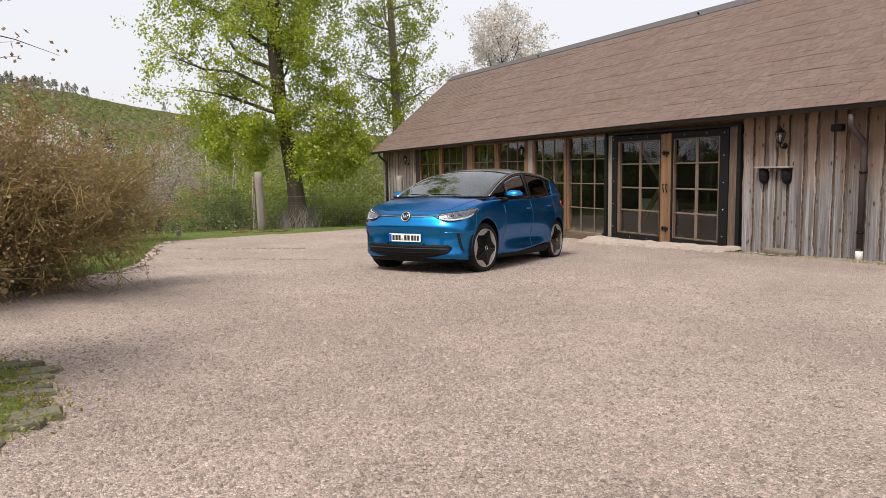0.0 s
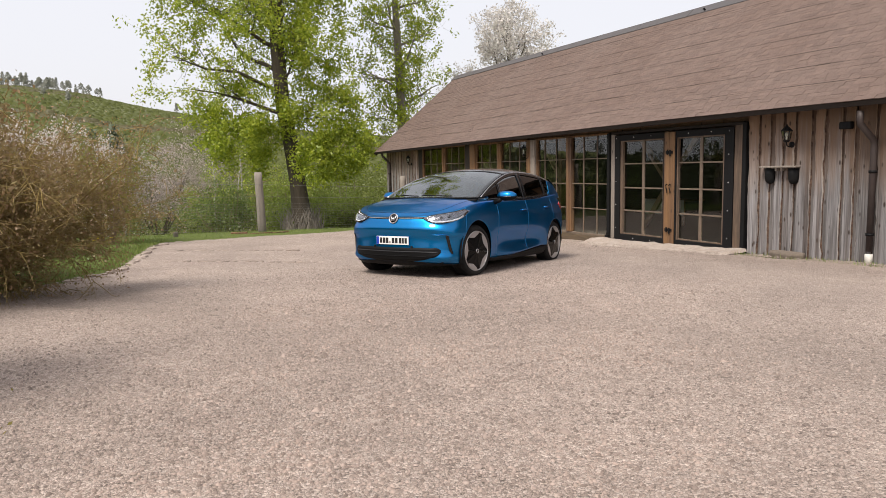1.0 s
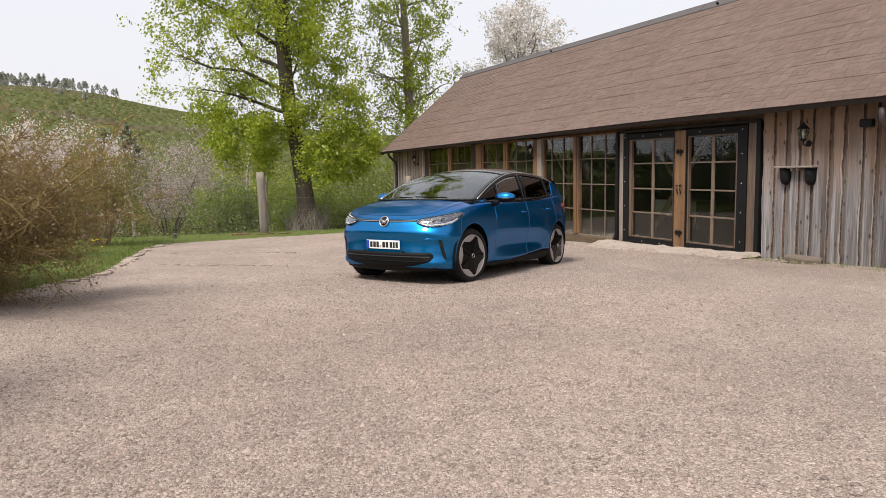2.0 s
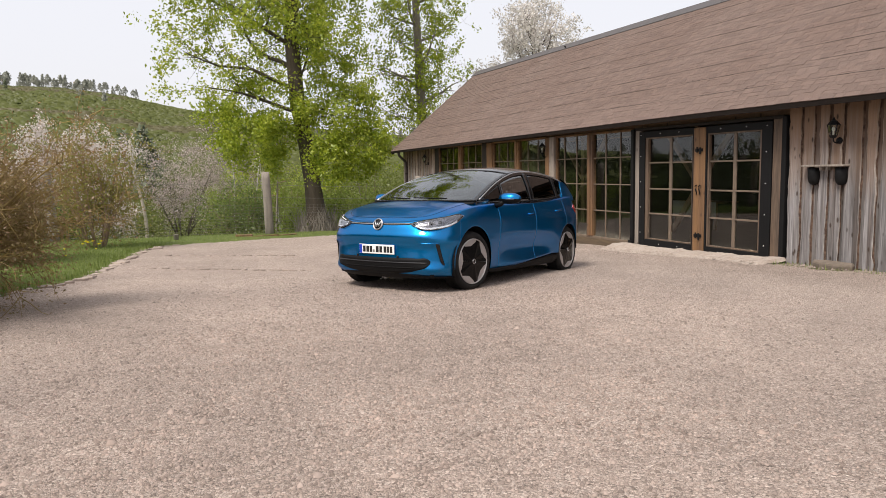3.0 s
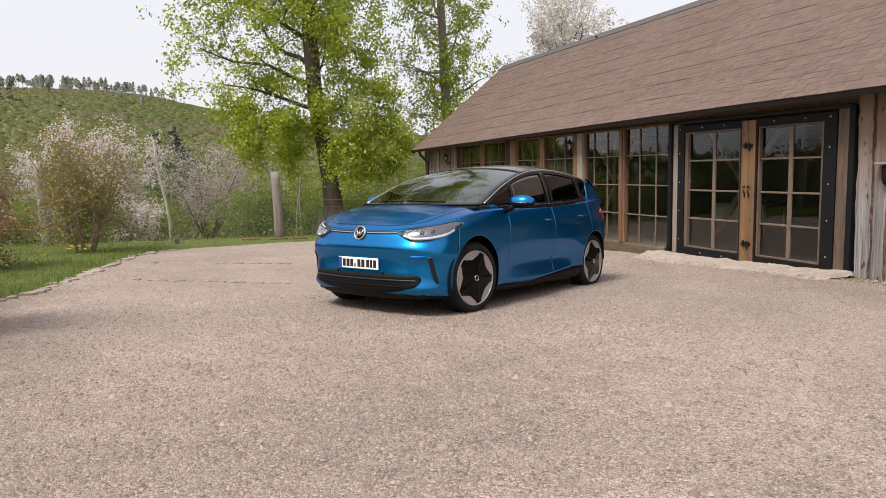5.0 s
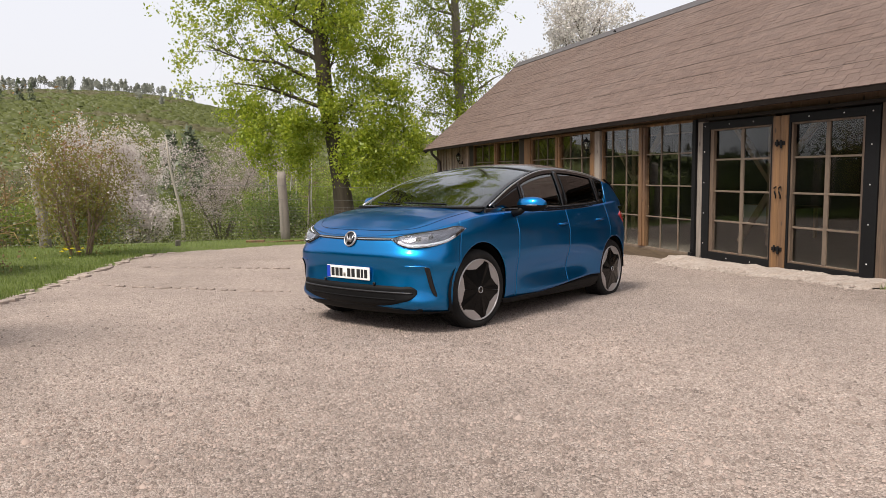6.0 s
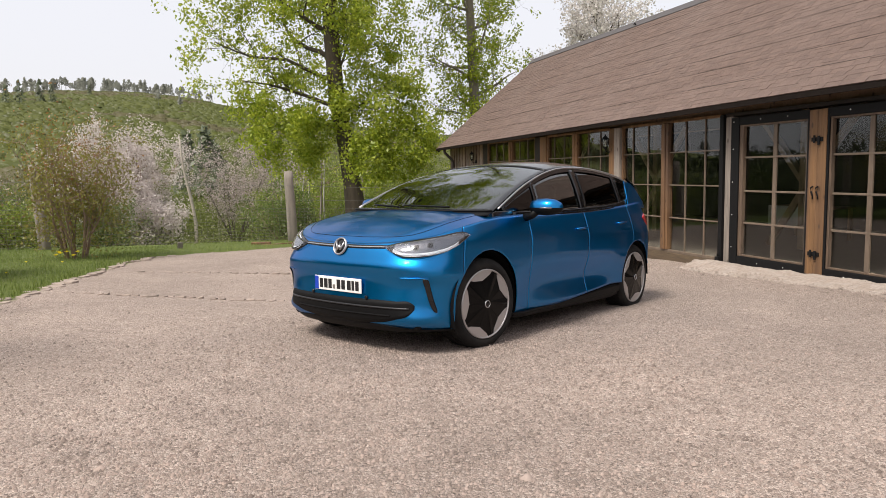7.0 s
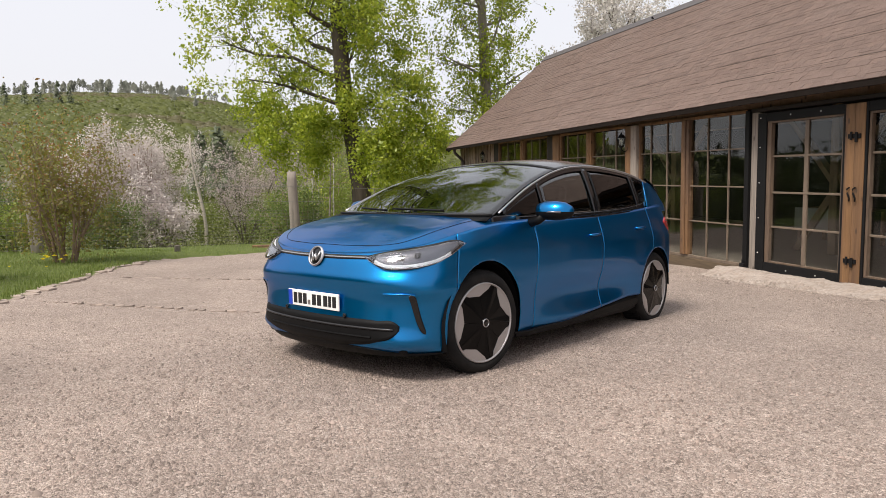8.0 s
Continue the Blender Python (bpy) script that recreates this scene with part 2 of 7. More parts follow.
    gstep.inputs["From Min"].default_value, gstep.inputs["From Max"].default_value = 0.42, 0.58
    l.new(gsum.outputs[0], gstep.inputs["Value"])
    c = mixc("MIX", gstep.outputs[0], hs.outputs[0], grass)
    c = mixc("MIX", sep.outputs[1], c, soil)
    l.new(c, b.inputs["Base Color"])
    h = n.new("ShaderNodeMath")
    h.operation = "ADD"
    l.new(cell.outputs["Distance"], h.inputs[0])
    l.new(fine.outputs["Distance"], h.inputs[1])
    bp = n.new("ShaderNodeBump")
    bp.invert = True
    bp.inputs["Strength"].default_value, bp.inputs["Distance"].default_value = 0.78, 0.014
    l.new(h.outputs[0], bp.inputs["Height"])
    l.new(bp.outputs[0], b.inputs["Normal"])
    return m


M_GROUND = ground_mat()
M_STONE = mat("gravel_stone", (0.25, 0.2, 0.174), 0.95, island=0.42, vary=0.12, scale=1.1, spec=0.2, second=(0.28, 0.212, 0.177), second_scale=0.9)
M_SLAB = mat("weathered_slab", (0.125, 0.11, 0.09), 0.9, vary=0.4, scale=9, bump=1.0, bump_scale=24, second=(0.09, 0.095, 0.035), second_scale=7, second_amount=0.85, random_ob=0.25)
M_BLOCK = mat("brown_block", (0.15, 0.12, 0.095), 0.9, vary=0.35, scale=9, bump=0.6, bump_scale=30)
M_DRAIN = mat("pale_drain_stone", (0.31, 0.25, 0.212), 0.9, vary=0.2, scale=9, bump=0.5, bump_scale=40, random_ob=0.2)
M_SAND = mat("pale_grit", (0.355, 0.30, 0.262), 0.95, vary=0.3, scale=26, bump=1.0, bump_scale=38, second=(0.29, 0.23, 0.19), second_scale=7, second_amount=0.8)
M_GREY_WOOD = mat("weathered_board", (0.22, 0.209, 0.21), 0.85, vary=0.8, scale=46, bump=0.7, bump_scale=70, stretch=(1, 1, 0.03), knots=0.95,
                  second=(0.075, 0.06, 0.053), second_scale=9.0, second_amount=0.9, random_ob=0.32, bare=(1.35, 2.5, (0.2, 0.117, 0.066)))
# weathered like the broad boards, darkened so the gaps' shade is in the colour
M_SHADE_BOARD = mat("weathered_board_in_shade", (0.16, 0.147, 0.142), 0.9, vary=0.8, scale=46, bump=0.7, bump_scale=70, stretch=(1, 1, 0.03), knots=0.8,
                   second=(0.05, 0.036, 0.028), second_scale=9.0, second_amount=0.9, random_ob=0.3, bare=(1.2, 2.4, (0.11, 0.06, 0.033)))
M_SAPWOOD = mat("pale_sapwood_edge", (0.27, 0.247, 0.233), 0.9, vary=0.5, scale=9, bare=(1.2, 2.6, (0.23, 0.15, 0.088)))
M_BARK_EDGE = mat("waney_bark_edge", (0.055, 0.03, 0.02), 0.95, vary=0.6, scale=12, second=(0.16, 0.105, 0.075), second_scale=11, second_amount=0.8)
M_OLD_WOOD = mat("pale_old_timber", (0.24, 0.205, 0.175), 0.85, vary=0.5, scale=45, bump=0.4, bump_scale=60, stretch=(1, 1, 0.04), knots=0.6)
M_INNER_WOOD = mat("inside_timber", (0.17, 0.115, 0.07), 0.8, vary=0.4, scale=20, stretch=(1, 1, 0.2))
M_BASE_WOOD = mat("dark_base_timber", (0.10, 0.07, 0.042), 0.8, vary=0.5, scale=20, bump=0.3, bump_scale=60, stretch=(1, 0.1, 1))
M_BROWN_WOOD = mat("oiled_timber", (0.19, 0.10, 0.042), 0.65, vary=0.5, scale=40, bump=0.3, bump_scale=60, stretch=(1, 1, 0.05), knots=0.7,
                   second=(0.07, 0.04, 0.026), second_scale=5, second_amount=0.8)
M_SASH = mat("old_sash_wood", (0.125, 0.083, 0.055), 0.7, vary=0.5, scale=30, bump=0.3, bump_scale=60, stretch=(1, 1, 0.1), second=(0.06, 0.045, 0.035), second_scale=5, second_amount=0.8)
M_MUNTIN = mat("muntin_wood", (0.14, 0.104, 0.075), 0.65, vary=0.35, scale=14, stretch=(1, 1, 0.3))
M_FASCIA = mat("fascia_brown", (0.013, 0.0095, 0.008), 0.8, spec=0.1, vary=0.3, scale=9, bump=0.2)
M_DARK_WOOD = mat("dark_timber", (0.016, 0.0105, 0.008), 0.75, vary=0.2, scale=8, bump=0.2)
M_IRON = mat("black_iron", (0.007, 0.007, 0.0075), 0.6, 0.0, vary=0.15, scale=14, bump=0.1, spec=0.18)
M_STEEL = mat("bright_bolt", (0.6, 0.6, 0.6), 0.35, 1.0)
M_SHINGLE = mat("brown_shingle", (0.13, 0.087, 0.071), 0.9, vary=0.13, scale=5, bump=0.6, bump_scale=120, island=0.11,
                second=(0.153, 0.11, 0.094), second_scale=0.5)
M_SHINGLE_ONE = mat("brown_shingle_piece", (0.13, 0.087, 0.071), 0.9, vary=0.13, scale=5, bump=0.6, bump_scale=120,
                second=(0.153, 0.11, 0.094), second_scale=0.5, random_ob=0.11)
M_ROOF = mat("roof_felt", (0.08, 0.06, 0.05), 0.9, vary=0.1)
M_LEAD = mat("ridge_metal", (0.075, 0.068, 0.07), 0.75, 0.0, vary=0.15, scale=6)
M_PIPE = mat("brown_pipe", (0.045, 0.033, 0.03), 0.6, 0.1, vary=0.2, scale=8)
M_WHITE_PLASTIC = mat("white_plastic", (0.7, 0.68, 0.62), 0.5, vary=0.1)
M_PANE = glass_mat("window_glass", (0.8, 0.83, 0.8), ior=1.43)
# near-black lining: the barn's unlit depth is put into its colour
M_INSIDE = mat("inside_shade_lining", (0.012, 0.011, 0.01), 0.9, vary=0.2, scale=2)
M_INFLOOR = mat("inside_floor", (0.14, 0.12, 0.10), 0.6, vary=0.2, scale=3)
M_LINEN = mat("pale_cloth", (0.28, 0.28, 0.27), 0.9, vary=0.1)
M_BARK = mat("rough_bark", (0.07, 0.054, 0.041), 0.95, vary=0.35, scale=6, bump=1.0, bump_scale=14, stretch=(1, 1, 0.25),
             second=(0.11, 0.097, 0.078), second_scale=1.5)
M_BARK_PALE = mat("grey_bark", (0.23, 0.20, 0.17), 0.95, vary=0.3, scale=8, bump=0.5, bump_scale=20, stretch=(1, 1, 0.25))
M_BIRCH = mat("birch_bark", (0.42, 0.40, 0.36), 0.85, vary=0.3, scale=5, stretch=(0.4, 0.4, 2.5), second=(0.08, 0.07, 0.06), second_scale=2.5)
M_DEAD = mat("dead_bleached_wood", (0.36, 0.32, 0.275), 0.9, vary=0.25, scale=6, stretch=(1, 1, 0.2))
M_TWIG = mat("brown_twig", (0.22, 0.155, 0.11), 0.9, vary=0.3, scale=9)
M_LICHEN = mat("lichen_branch", (0.25, 0.18, 0.055), 0.9, vary=0.4, scale=8, second=(0.12, 0.085, 0.06), second_scale=5)
M_LEAF = leaf_mat("spring_leaf", (0.2, 0.285, 0.017), (0.5, 0.54, 0.056), 0.55)
M_LEAF_MID = leaf_mat("thicket_leaf", (0.14, 0.2, 0.022), (0.26, 0.31, 0.05), 0.45)
M_LEAF_DARK = leaf_mat("deep_leaf", (0.08, 0.125, 0.022), (0.16, 0.21, 0.05), 0.4)
# darkened leaf copy: the trees' backlit side is put into the colour
M_LEAF_SHADE = leaf_mat("shaded_leaf", (0.035, 0.05, 0.014), (0.06, 0.075, 0.022), 0.25)
M_LEAF_BROWN = leaf_mat("copper_leaf", (0.30, 0.135, 0.05), (0.28, 0.18, 0.055), 0.45)
M_LEAF_OLIVE = leaf_mat("olive_leaf", (0.23, 0.18, 0.045), (0.22, 0.235, 0.04), 0.5)
M_LEAF_DRY = leaf_mat("dry_leaf", (0.27, 0.165, 0.088), (0.22, 0.175, 0.065), 0.4)
M_BLOSSOM = leaf_mat("blossom", (0.56, 0.49, 0.465), (0.70, 0.635, 0.61), 0.4)
M_BLOSSOM_WHITE = leaf_mat("white_blossom", (0.55, 0.51, 0.48), (0.78, 0.74, 0.71), 0.35)
M_BLOSSOM_GREY = leaf_mat("faded_blossom", (0.36, 0.29, 0.27), (0.52, 0.45, 0.43), 0.35)
M_TWIG_HAZE = leaf_mat("twig_haze", (0.30, 0.24, 0.215), (0.38, 0.315, 0.29), 0.3)
M_WOOD_A = leaf_mat("hill_wood", (0.05, 0.06, 0.0105), (0.074, 0.084, 0.016), 0.06, True)
M_WOOD_B = leaf_mat("hill_wood_dun", (0.062, 0.056, 0.023), (0.085, 0.077, 0.033), 0.06, True)
M_WOOD_C = leaf_mat("valley_growth", (0.095, 0.12, 0.018), (0.145, 0.165, 0.033), 0.35)
# skyline needles are paled: distance haze is put into their colour
M_FIR = leaf_mat("fir_needle", (0.115, 0.123, 0.095), (0.16, 0.165, 0.13), 0.06, True)
M_FIR_DARK = leaf_mat("dark_fir_needle", (0.05, 0.066, 0.03), (0.075, 0.09, 0.042), 0.06, True)
M_GRASS = leaf_mat("grass_blade", (0.11, 0.165, 0.025), (0.24, 0.29, 0.075), 0.45)
M_YELLOW = leaf_mat("yellow_petal", (0.72, 0.58, 0.02), (0.8, 0.68, 0.05), 0.3)
M_WIRE = mat("fence_wire", (0.17, 0.165, 0.155), 0.6, 0.3)

# ---- the land: one sheet to the horizon ----
def lot(x, y):
    """The gently falling yard."""
    return 0.013 - 0.034 * x - 0.035 * y


def fence_distance(x, y):
    """Metres past the fence line, which runs from (-12.2, 8.6) to (-6.35, 10.4)."""
    return -(x + 12.2) * 0.294 + (y - 8.6) * 0.956


def crest(az):
    """Elevation of the skyline, in degrees, by compass direction from +y."""
    return np.interp(az, [-180, -120, -60, -32, -24, -16, -10, -5, -1, 3, 8, 16, 30, 60, 120, 180], [1.5, 0.8, 0.5, 0.6, 3.5, 5.6, 6.1, 6.1, 5.7, 4.8, 4.0, 2.9, 2.0, 2.4, 2.4, 1.5])


def land(x, y):
    """Height of the ground anywhere."""
    x, y = np.asarray(x, float), np.asarray(y, float)
    r = np.hypot(x + 9.0, y + 10.0)
    az = np.degrees(np.arctan2(x + 9.0, y + 10.0))
    near = lot(np.clip(x, -30, 30), np.clip(y, -30, 26))
    d = fence_distance(x, y)
    fall = -0.10 * np.clip(d - 0.6, 0, 36)
    base = near + np.where(x > 1.0, fall * np.clip(1 - (x - 1) / 8, 0.25, 1), fall)
    top = np.tan(np.radians(crest(az))) * 650.0 + 1.0
    t = np.clip((r - 85.0) / 565.0, 0, 1)
    rise = t * t * (3 - 2 * t) * 0.4 + t * 0.6
    return base * (1 - t) + top * rise


def lawn_edge(y):
    """x of the gravel's edge towards the lawn."""
    return np.interp(y, [-30, -12, -9.9, -9.5, -8.3, -7.7, -6.6, -4.5, -2.9, -1.0, 0.9, 3.7, 5.0, 6.1, 7.0, 8.2, 9.6, 12.0],
                     [-12.4, -12.2, -11.9, -11.62, -11.75, -12.15, -13.0, -12.9, -11.7, -10.85, -10.6, -10.2, -9.95, -9.6, -8.6, -6.9, -4.6, -1.0])


def build_ground():
    xs = np.unique(np.concatenate([np.linspace(-1500, -330, 8), np.linspace(-330, -90, 20), np.linspace(-90, -18, 26), np.linspace(-18, 4, 110), np.linspace(4, 60, 30), np.linspace(60, 330, 20), np.linspace(330, 1500, 8)]))
    ys = np.unique(np.concatenate([np.linspace(-1500, -60, 12), np.linspace(-60, -16, 14), np.linspace(-16, 16, 150), np.linspace(16, 90, 40), np.linspace(90, 700, 60), np.linspace(700, 1500, 8)]))
    gx, gy = np.meshgrid(xs, ys)
    gz = land(gx, gy)
    rough = np.zeros_like(gz)
    near = (np.abs(gx + 7) < 12) & (np.abs(gy) < 17)
    flat = [noise.noise(Vector((a * 0.8, b * 0.8, 0))) * 0.018 + noise.noise(Vector((a * 3.1, b * 3.1, 4))) * 0.008 for a, b in zip(gx[near], gy[near])]
    rough[near] = flat
    gz = gz + rough
    # a shallow bank of turf a little above the gravel
    lawn = np.clip((lawn_edge(gy) - gx) / 0.35, 0, 1) * (gy < 12)
    gz = gz + 0.05 * lawn
    n_y, n_x = gx.shape
    verts = np.stack([gx.ravel(), gy.ravel(), gz.ravel()], 1)
    i = np.arange(n_y * n_x).reshape(n_y, n_x)
    faces = np.stack([i[:-1, :-1].ravel(), i[:-1, 1:].ravel(), i[1:, 1:].ravel(), i[1:, :-1].ravel()], 1)
    ob = piece("ground", verts, faces, M_GROUND, smooth=True)
    d = fence_distance(gx, gy)
    cover = np.zeros((n_y * n_x, 4), dtype=np.float32)
    grass = np.clip((lawn_edge(gy) - 0.12 * (gy < -7.4) - gx) / 0.5 + 0.5, 0, 1)
    grass = np.maximum(grass, np.clip((d + 0.7) / 0.9, 0, 1) * (gx < 0))
    grass = np.where(gx > 10, 1, grass)
    cover[:, 0] = grass.ravel()
    cover[:, 1] = np.clip((d - 3) / 3, 0, 1).ravel()
    cover[:, 3] = 1
    col = ob.data.color_attributes.new("cover", "FLOAT_COLOR", "POINT")
    col.data.foreach_set("color", cover.ravel())
    return tagged(ob, "pinkish crushed gravel yard running into lawn and wooded hills", "ground", kind="structure")


build_ground()

# ---- the barn: front wall in the plane x = 0, its front towards -x ----
EAVE_X, EAVE_Z, RIDGE_X, RIDGE_Z = -0.46, 2.675, 3.55, 5.95
NORTH, SOUTH = 15.05, -12.0
DEPTH = 7.1
SLOPE = math.atan2(RIDGE_Z - EAVE_Z, RIDGE_X - EAVE_X)


def roof_point(s, y, lift=0.0):
    """A point s metres up the front roof slope."""
    sag = eave_rise(y) * (1 - s / ROOF_LEN)
    return (EAVE_X + s * math.cos(SLOPE) - lift * math.sin(SLOPE), y, EAVE_Z + sag + s * math.sin(SLOPE) + lift * math.cos(SLOPE))


def eave_rise(y):
    """The old eave is not level: it climbs towards the south end and hangs at the north."""
    return float(np.interp(y, [-12.0, -6.0, -2.0, 0.0, 4.0, 15.3], [0.13, 0.128, 0.122, 0.105, 0.065, -0.05]))


ROOF_LEN = math.hypot(RIDGE_X - EAVE_X, RIDGE_Z - EAVE_Z)
barn = empty("barn", "long weathered timber barn with brown shingle roof and glazed front", "barn", pose(0, 0, 0))


def boards_wall():
    """Live-edge boards, upright: broad ones nailed over narrow ones, pale sapwood or dark bark along their edges."""
    siding = new("siding")
    siding.parent = barn
    rng = random.Random(5)
    for y_hi, y_lo in ((-3.58, SOUTH), (NORTH, 11.72)):
        y, over = y_hi, True
        while y > y_lo + 0.02:
            w = min(rng.uniform(0.16, 0.29) if over else rng.uniform(0.025, 0.075), y - y_lo)
            steps = 22
            x_out = -0.022 if over else 0.014
            z0 = 0.02 - 0.035 * y + (0.0 if y < 0 else 0.12) + rng.uniform(-0.02, 0.015)
            grow = 0.0 if over else 0.04
            rough_a, rough_b = rng.choice((0.25, 0.45, 1.0)), rng.choice((0.25, 0.45, 1.0))
            verts, faces = [], []
            pa, pb = rng.uniform(0, 50), rng.uniform(0, 50)
            lean = rng.uniform(-0.014, 0.014)
            sap_a, sap_b = rng.uniform(-0.1, 0.5), rng.uniform(-0.1, 0.5)
            for k in range(steps + 1):
                t = k / steps
                z = z0 + (2.77 - z0) * t
                ea = (noise.noise(Vector((pa, 0, z * 1.9))) * 0.03 + noise.noise(Vector((pa, 3, z * 8))) * 0.016) * rough_a + lean * t
                eb = (noise.noise(Vector((pb, 7, z * 1.9))) * 0.03 + noise.noise(Vector((pb, 9, z * 8))) * 0.016) * rough_b + lean * t
                a, b = y + grow + ea, y - w - grow + eb
                warp = noise.noise(Vector((pa, pb, z))) * 0.004
                sap = [0.003 + 0.022 * max(0.0, noise.noise(Vector((p_, 11, z * 2.6))) + o_) for p_, o_ in ((pa, sap_a), (pb, sap_b))]
                bark = [0.005 + 0.028 * max(0.0, noise.noise(Vector((p_, 17, z * 6.0))) + o_) for p_, o_ in ((pa, 0.35 - sap_a), (pb, 0.35 - sap_b))]
                for yy, xx in ((a, x_out + 0.036), (a - bark[0], x_out + 0.012), (a - bark[0] - sap[0], x_out + warp), (b + bark[1] + sap[1], x_out + warp), (b + bark[1], x_out + 0.012), (b, x_out + 0.036)):
                    verts.append((xx, yy, z))
            for k in range(steps):
                for q in range(5):
                    faces.append((k * 6 + q, (k + 1) * 6 + q, (k + 1) * 6 + q + 1, k * 6 + q + 1))
            faces.append((0, 1, 2, 3, 4, 5))
            e = steps * 6
            faces.append((e + 5, e + 4, e + 3, e + 2, e + 1, e))
            ob = piece("board", verts, faces, M_GREY_WOOD if over else M_SHADE_BOARD, siding)
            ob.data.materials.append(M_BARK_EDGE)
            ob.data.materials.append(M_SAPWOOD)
            ob.data.polygons.foreach_set("material_index", np.array([(1, 2, 0, 2, 1)[i % 5] if i < steps * 5 else 0 for i in range(len(faces))], dtype=np.int32))
            y -= w
            over = not over


def wall_shell():
    bm = bmesh.new()
    # back, sides and the plain parts of the front, butted end to end
    box(bm, 0.055, 0.2, SOUTH, -3.58, -0.3, 2.95)
    box(bm, 0.055, 0.2, 11.72, NORTH, -0.8, 2.95)
    box(bm, 0.06, 0.2, -3.58, 11.72, 2.66, 2.95)
    box(bm, DEPTH - 0.15, DEPTH, SOUTH, NORTH, -0.9, 2.95)
    part("wall", bm, M_GREY_WOOD, barn)
    for y0, y1 in ((SOUTH, SOUTH + 0.15), (NORTH - 0.15, NORTH)):
        v = [(0.2, y0, -0.9), (DEPTH - 0.15, y0, -0.9), (DEPTH - 0.15, y0, 2.95), (RIDGE_X, y0, RIDGE_Z - 0.2), (0.2, y0, 2.95)]
        v += [(a, y1, c) for a, b, c in v]
        f = [(4, 3, 2, 1, 0), (5, 6, 7, 8, 9)] + [(i, (i + 1) % 5, (i + 1) % 5 + 5, i + 5) for i in range(5)]
        piece("gable_wall", v, f, M_GREY_WOOD, barn)
    box_part("inner_floor", (0.2, DEPTH - 0.15, SOUTH + 0.15, NORTH - 0.15, -0.02, 0.1), M_INFLOOR, barn, "pale concrete floor", 0)
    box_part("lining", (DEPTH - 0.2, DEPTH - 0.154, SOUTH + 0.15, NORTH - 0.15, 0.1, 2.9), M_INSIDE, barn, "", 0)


def roof():
    main = new("roof")
    main.parent = barn
    north, south = NORTH + 0.27, SOUTH - 0.2
    for sgn, name in ((1, "roof_slope"), (-1, "roof_slope")):
        v, stations = [], np.linspace(north, south, 25)
        for yy in stations:
            for s, d in ((0, 0), (ROOF_LEN, 0), (ROOF_LEN, -0.1), (0, -0.1)):
                px, _, pz = roof_point(s, yy, d)
                v.append((px if sgn > 0 else 2 * RIDGE_X - px, yy, pz))
        e = 4 * (len(stations) - 1)
        f = [(0, 1, 2, 3), (e + 3, e + 2, e + 1, e)]
        f += [(4 * i + j, 4 * i + 4 + j, 4 * i + 4 + (j + 1) % 4, 4 * i + (j + 1) % 4) for i in range(len(stations) - 1) for j in range(4)]
        piece(name, v, f, M_ROOF, main)
    # shingles: one tab mesh in three widths, laid in courses
    course, rng = 0.116, random.Random(3)
    shapes = []
    for w in (0.16, 0.20, 0.25):
        t = 0.012
        v = [(0, 0, t), (0, -w + 0.006, t), (course * 1.25, -w + 0.006, 0.002), (course * 1.25, 0, 0.002), (0, 0, 0), (0, -w + 0.006, 0), (course * 1.25, -w + 0.006, 0), (course * 1.25, 0, 0)]
        f = [(0, 3, 2, 1), (0, 1, 5, 4), (1, 2, 6, 5), (3, 0, 4, 7)]
        shapes.append((w, v, f, mesh_of("shingle", v, f, M_SHINGLE_ONE)))
    turn = Matrix(((math.cos(SLOPE), 0, -math.sin(SLOPE)), (0, 1, 0), (math.sin(SLOPE), 0, math.cos(SLOPE)))).to_4x4()
    verts, faces, single = [], [], 0
    rows = int(ROOF_LEN / course)
    for k in range(rows):
        y = north + 0.01 - rng.uniform(0, 0.3)
        while y > south:
            w, v, f, me = rng.choice(shapes)
            lift = 0.004 + rng.uniform(0, 0.004) + (0.003 if rng.random() < 0.06 else 0)
            m = Matrix.Translation(roof_point(k * course - 0.012 + rng.uniform(-0.004, 0.004), y, lift)) @ turn @ pose(0, 0, 0, 0, -2.2, rng.uniform(-0.5, 0.5))
            if k < 7 and -5.0 < y < 2.0 and single < 298:
                ob = new("shingle", me)
                ob.parent, ob.matrix_basis = main, m
                single += 1
            else:
                b = len(verts)
                verts.extend(tuple(m @ Vector(p)) for p in v)
                faces.extend(tuple(i + b for i in q) for q in f)
            y -= w
    tagged(piece("shingle_field", verts, faces, M_SHINGLE, main), kind="stuff")
    # thin dark tubes laid in place of shadow lines along raised shingle courses
    for j, s in enumerate((0.62, 1.22, 1.75, 2.45, 3.1, 3.72, 4.5)):
        pts = [roof_point(s + 0.035 * noise.noise(Vector((yy * 0.35, j * 3.1, 0))) + 0.012 * noise.noise(Vector((yy * 1.7, j, 5))), yy, 0.019) for yy in np.linspace(north - 0.05, south + 0.05, 70)]
        tube_part("seam", pts, [0.0045 + 0.003 * math.sin(0.9 * k + j) for k in range(70)], M_ROOF, main, 4)
    # ridge capping, with a seam at each length
    y = north
    while y > south:
        bm = bmesh.new()
        for s in (-1, 1):
            pts = [(RIDGE_X, RIDGE_Z + 0.05), (RIDGE_X + s * 0.26, RIDGE_Z - 0.16), (RIDGE_X + s * 0.26, RIDGE_Z - 0.18), (RIDGE_X, RIDGE_Z + 0.03)]
            a = [bm.verts.new((p, y, q)) for p, q in pts]
            b = [bm.verts.new((p, max(y - 1.98, south), q)) for p, q in pts]
            for i in range(4):
                bm.faces.new((a[i], a[(i + 1) % 4], b[(i + 1) % 4], b[i]))
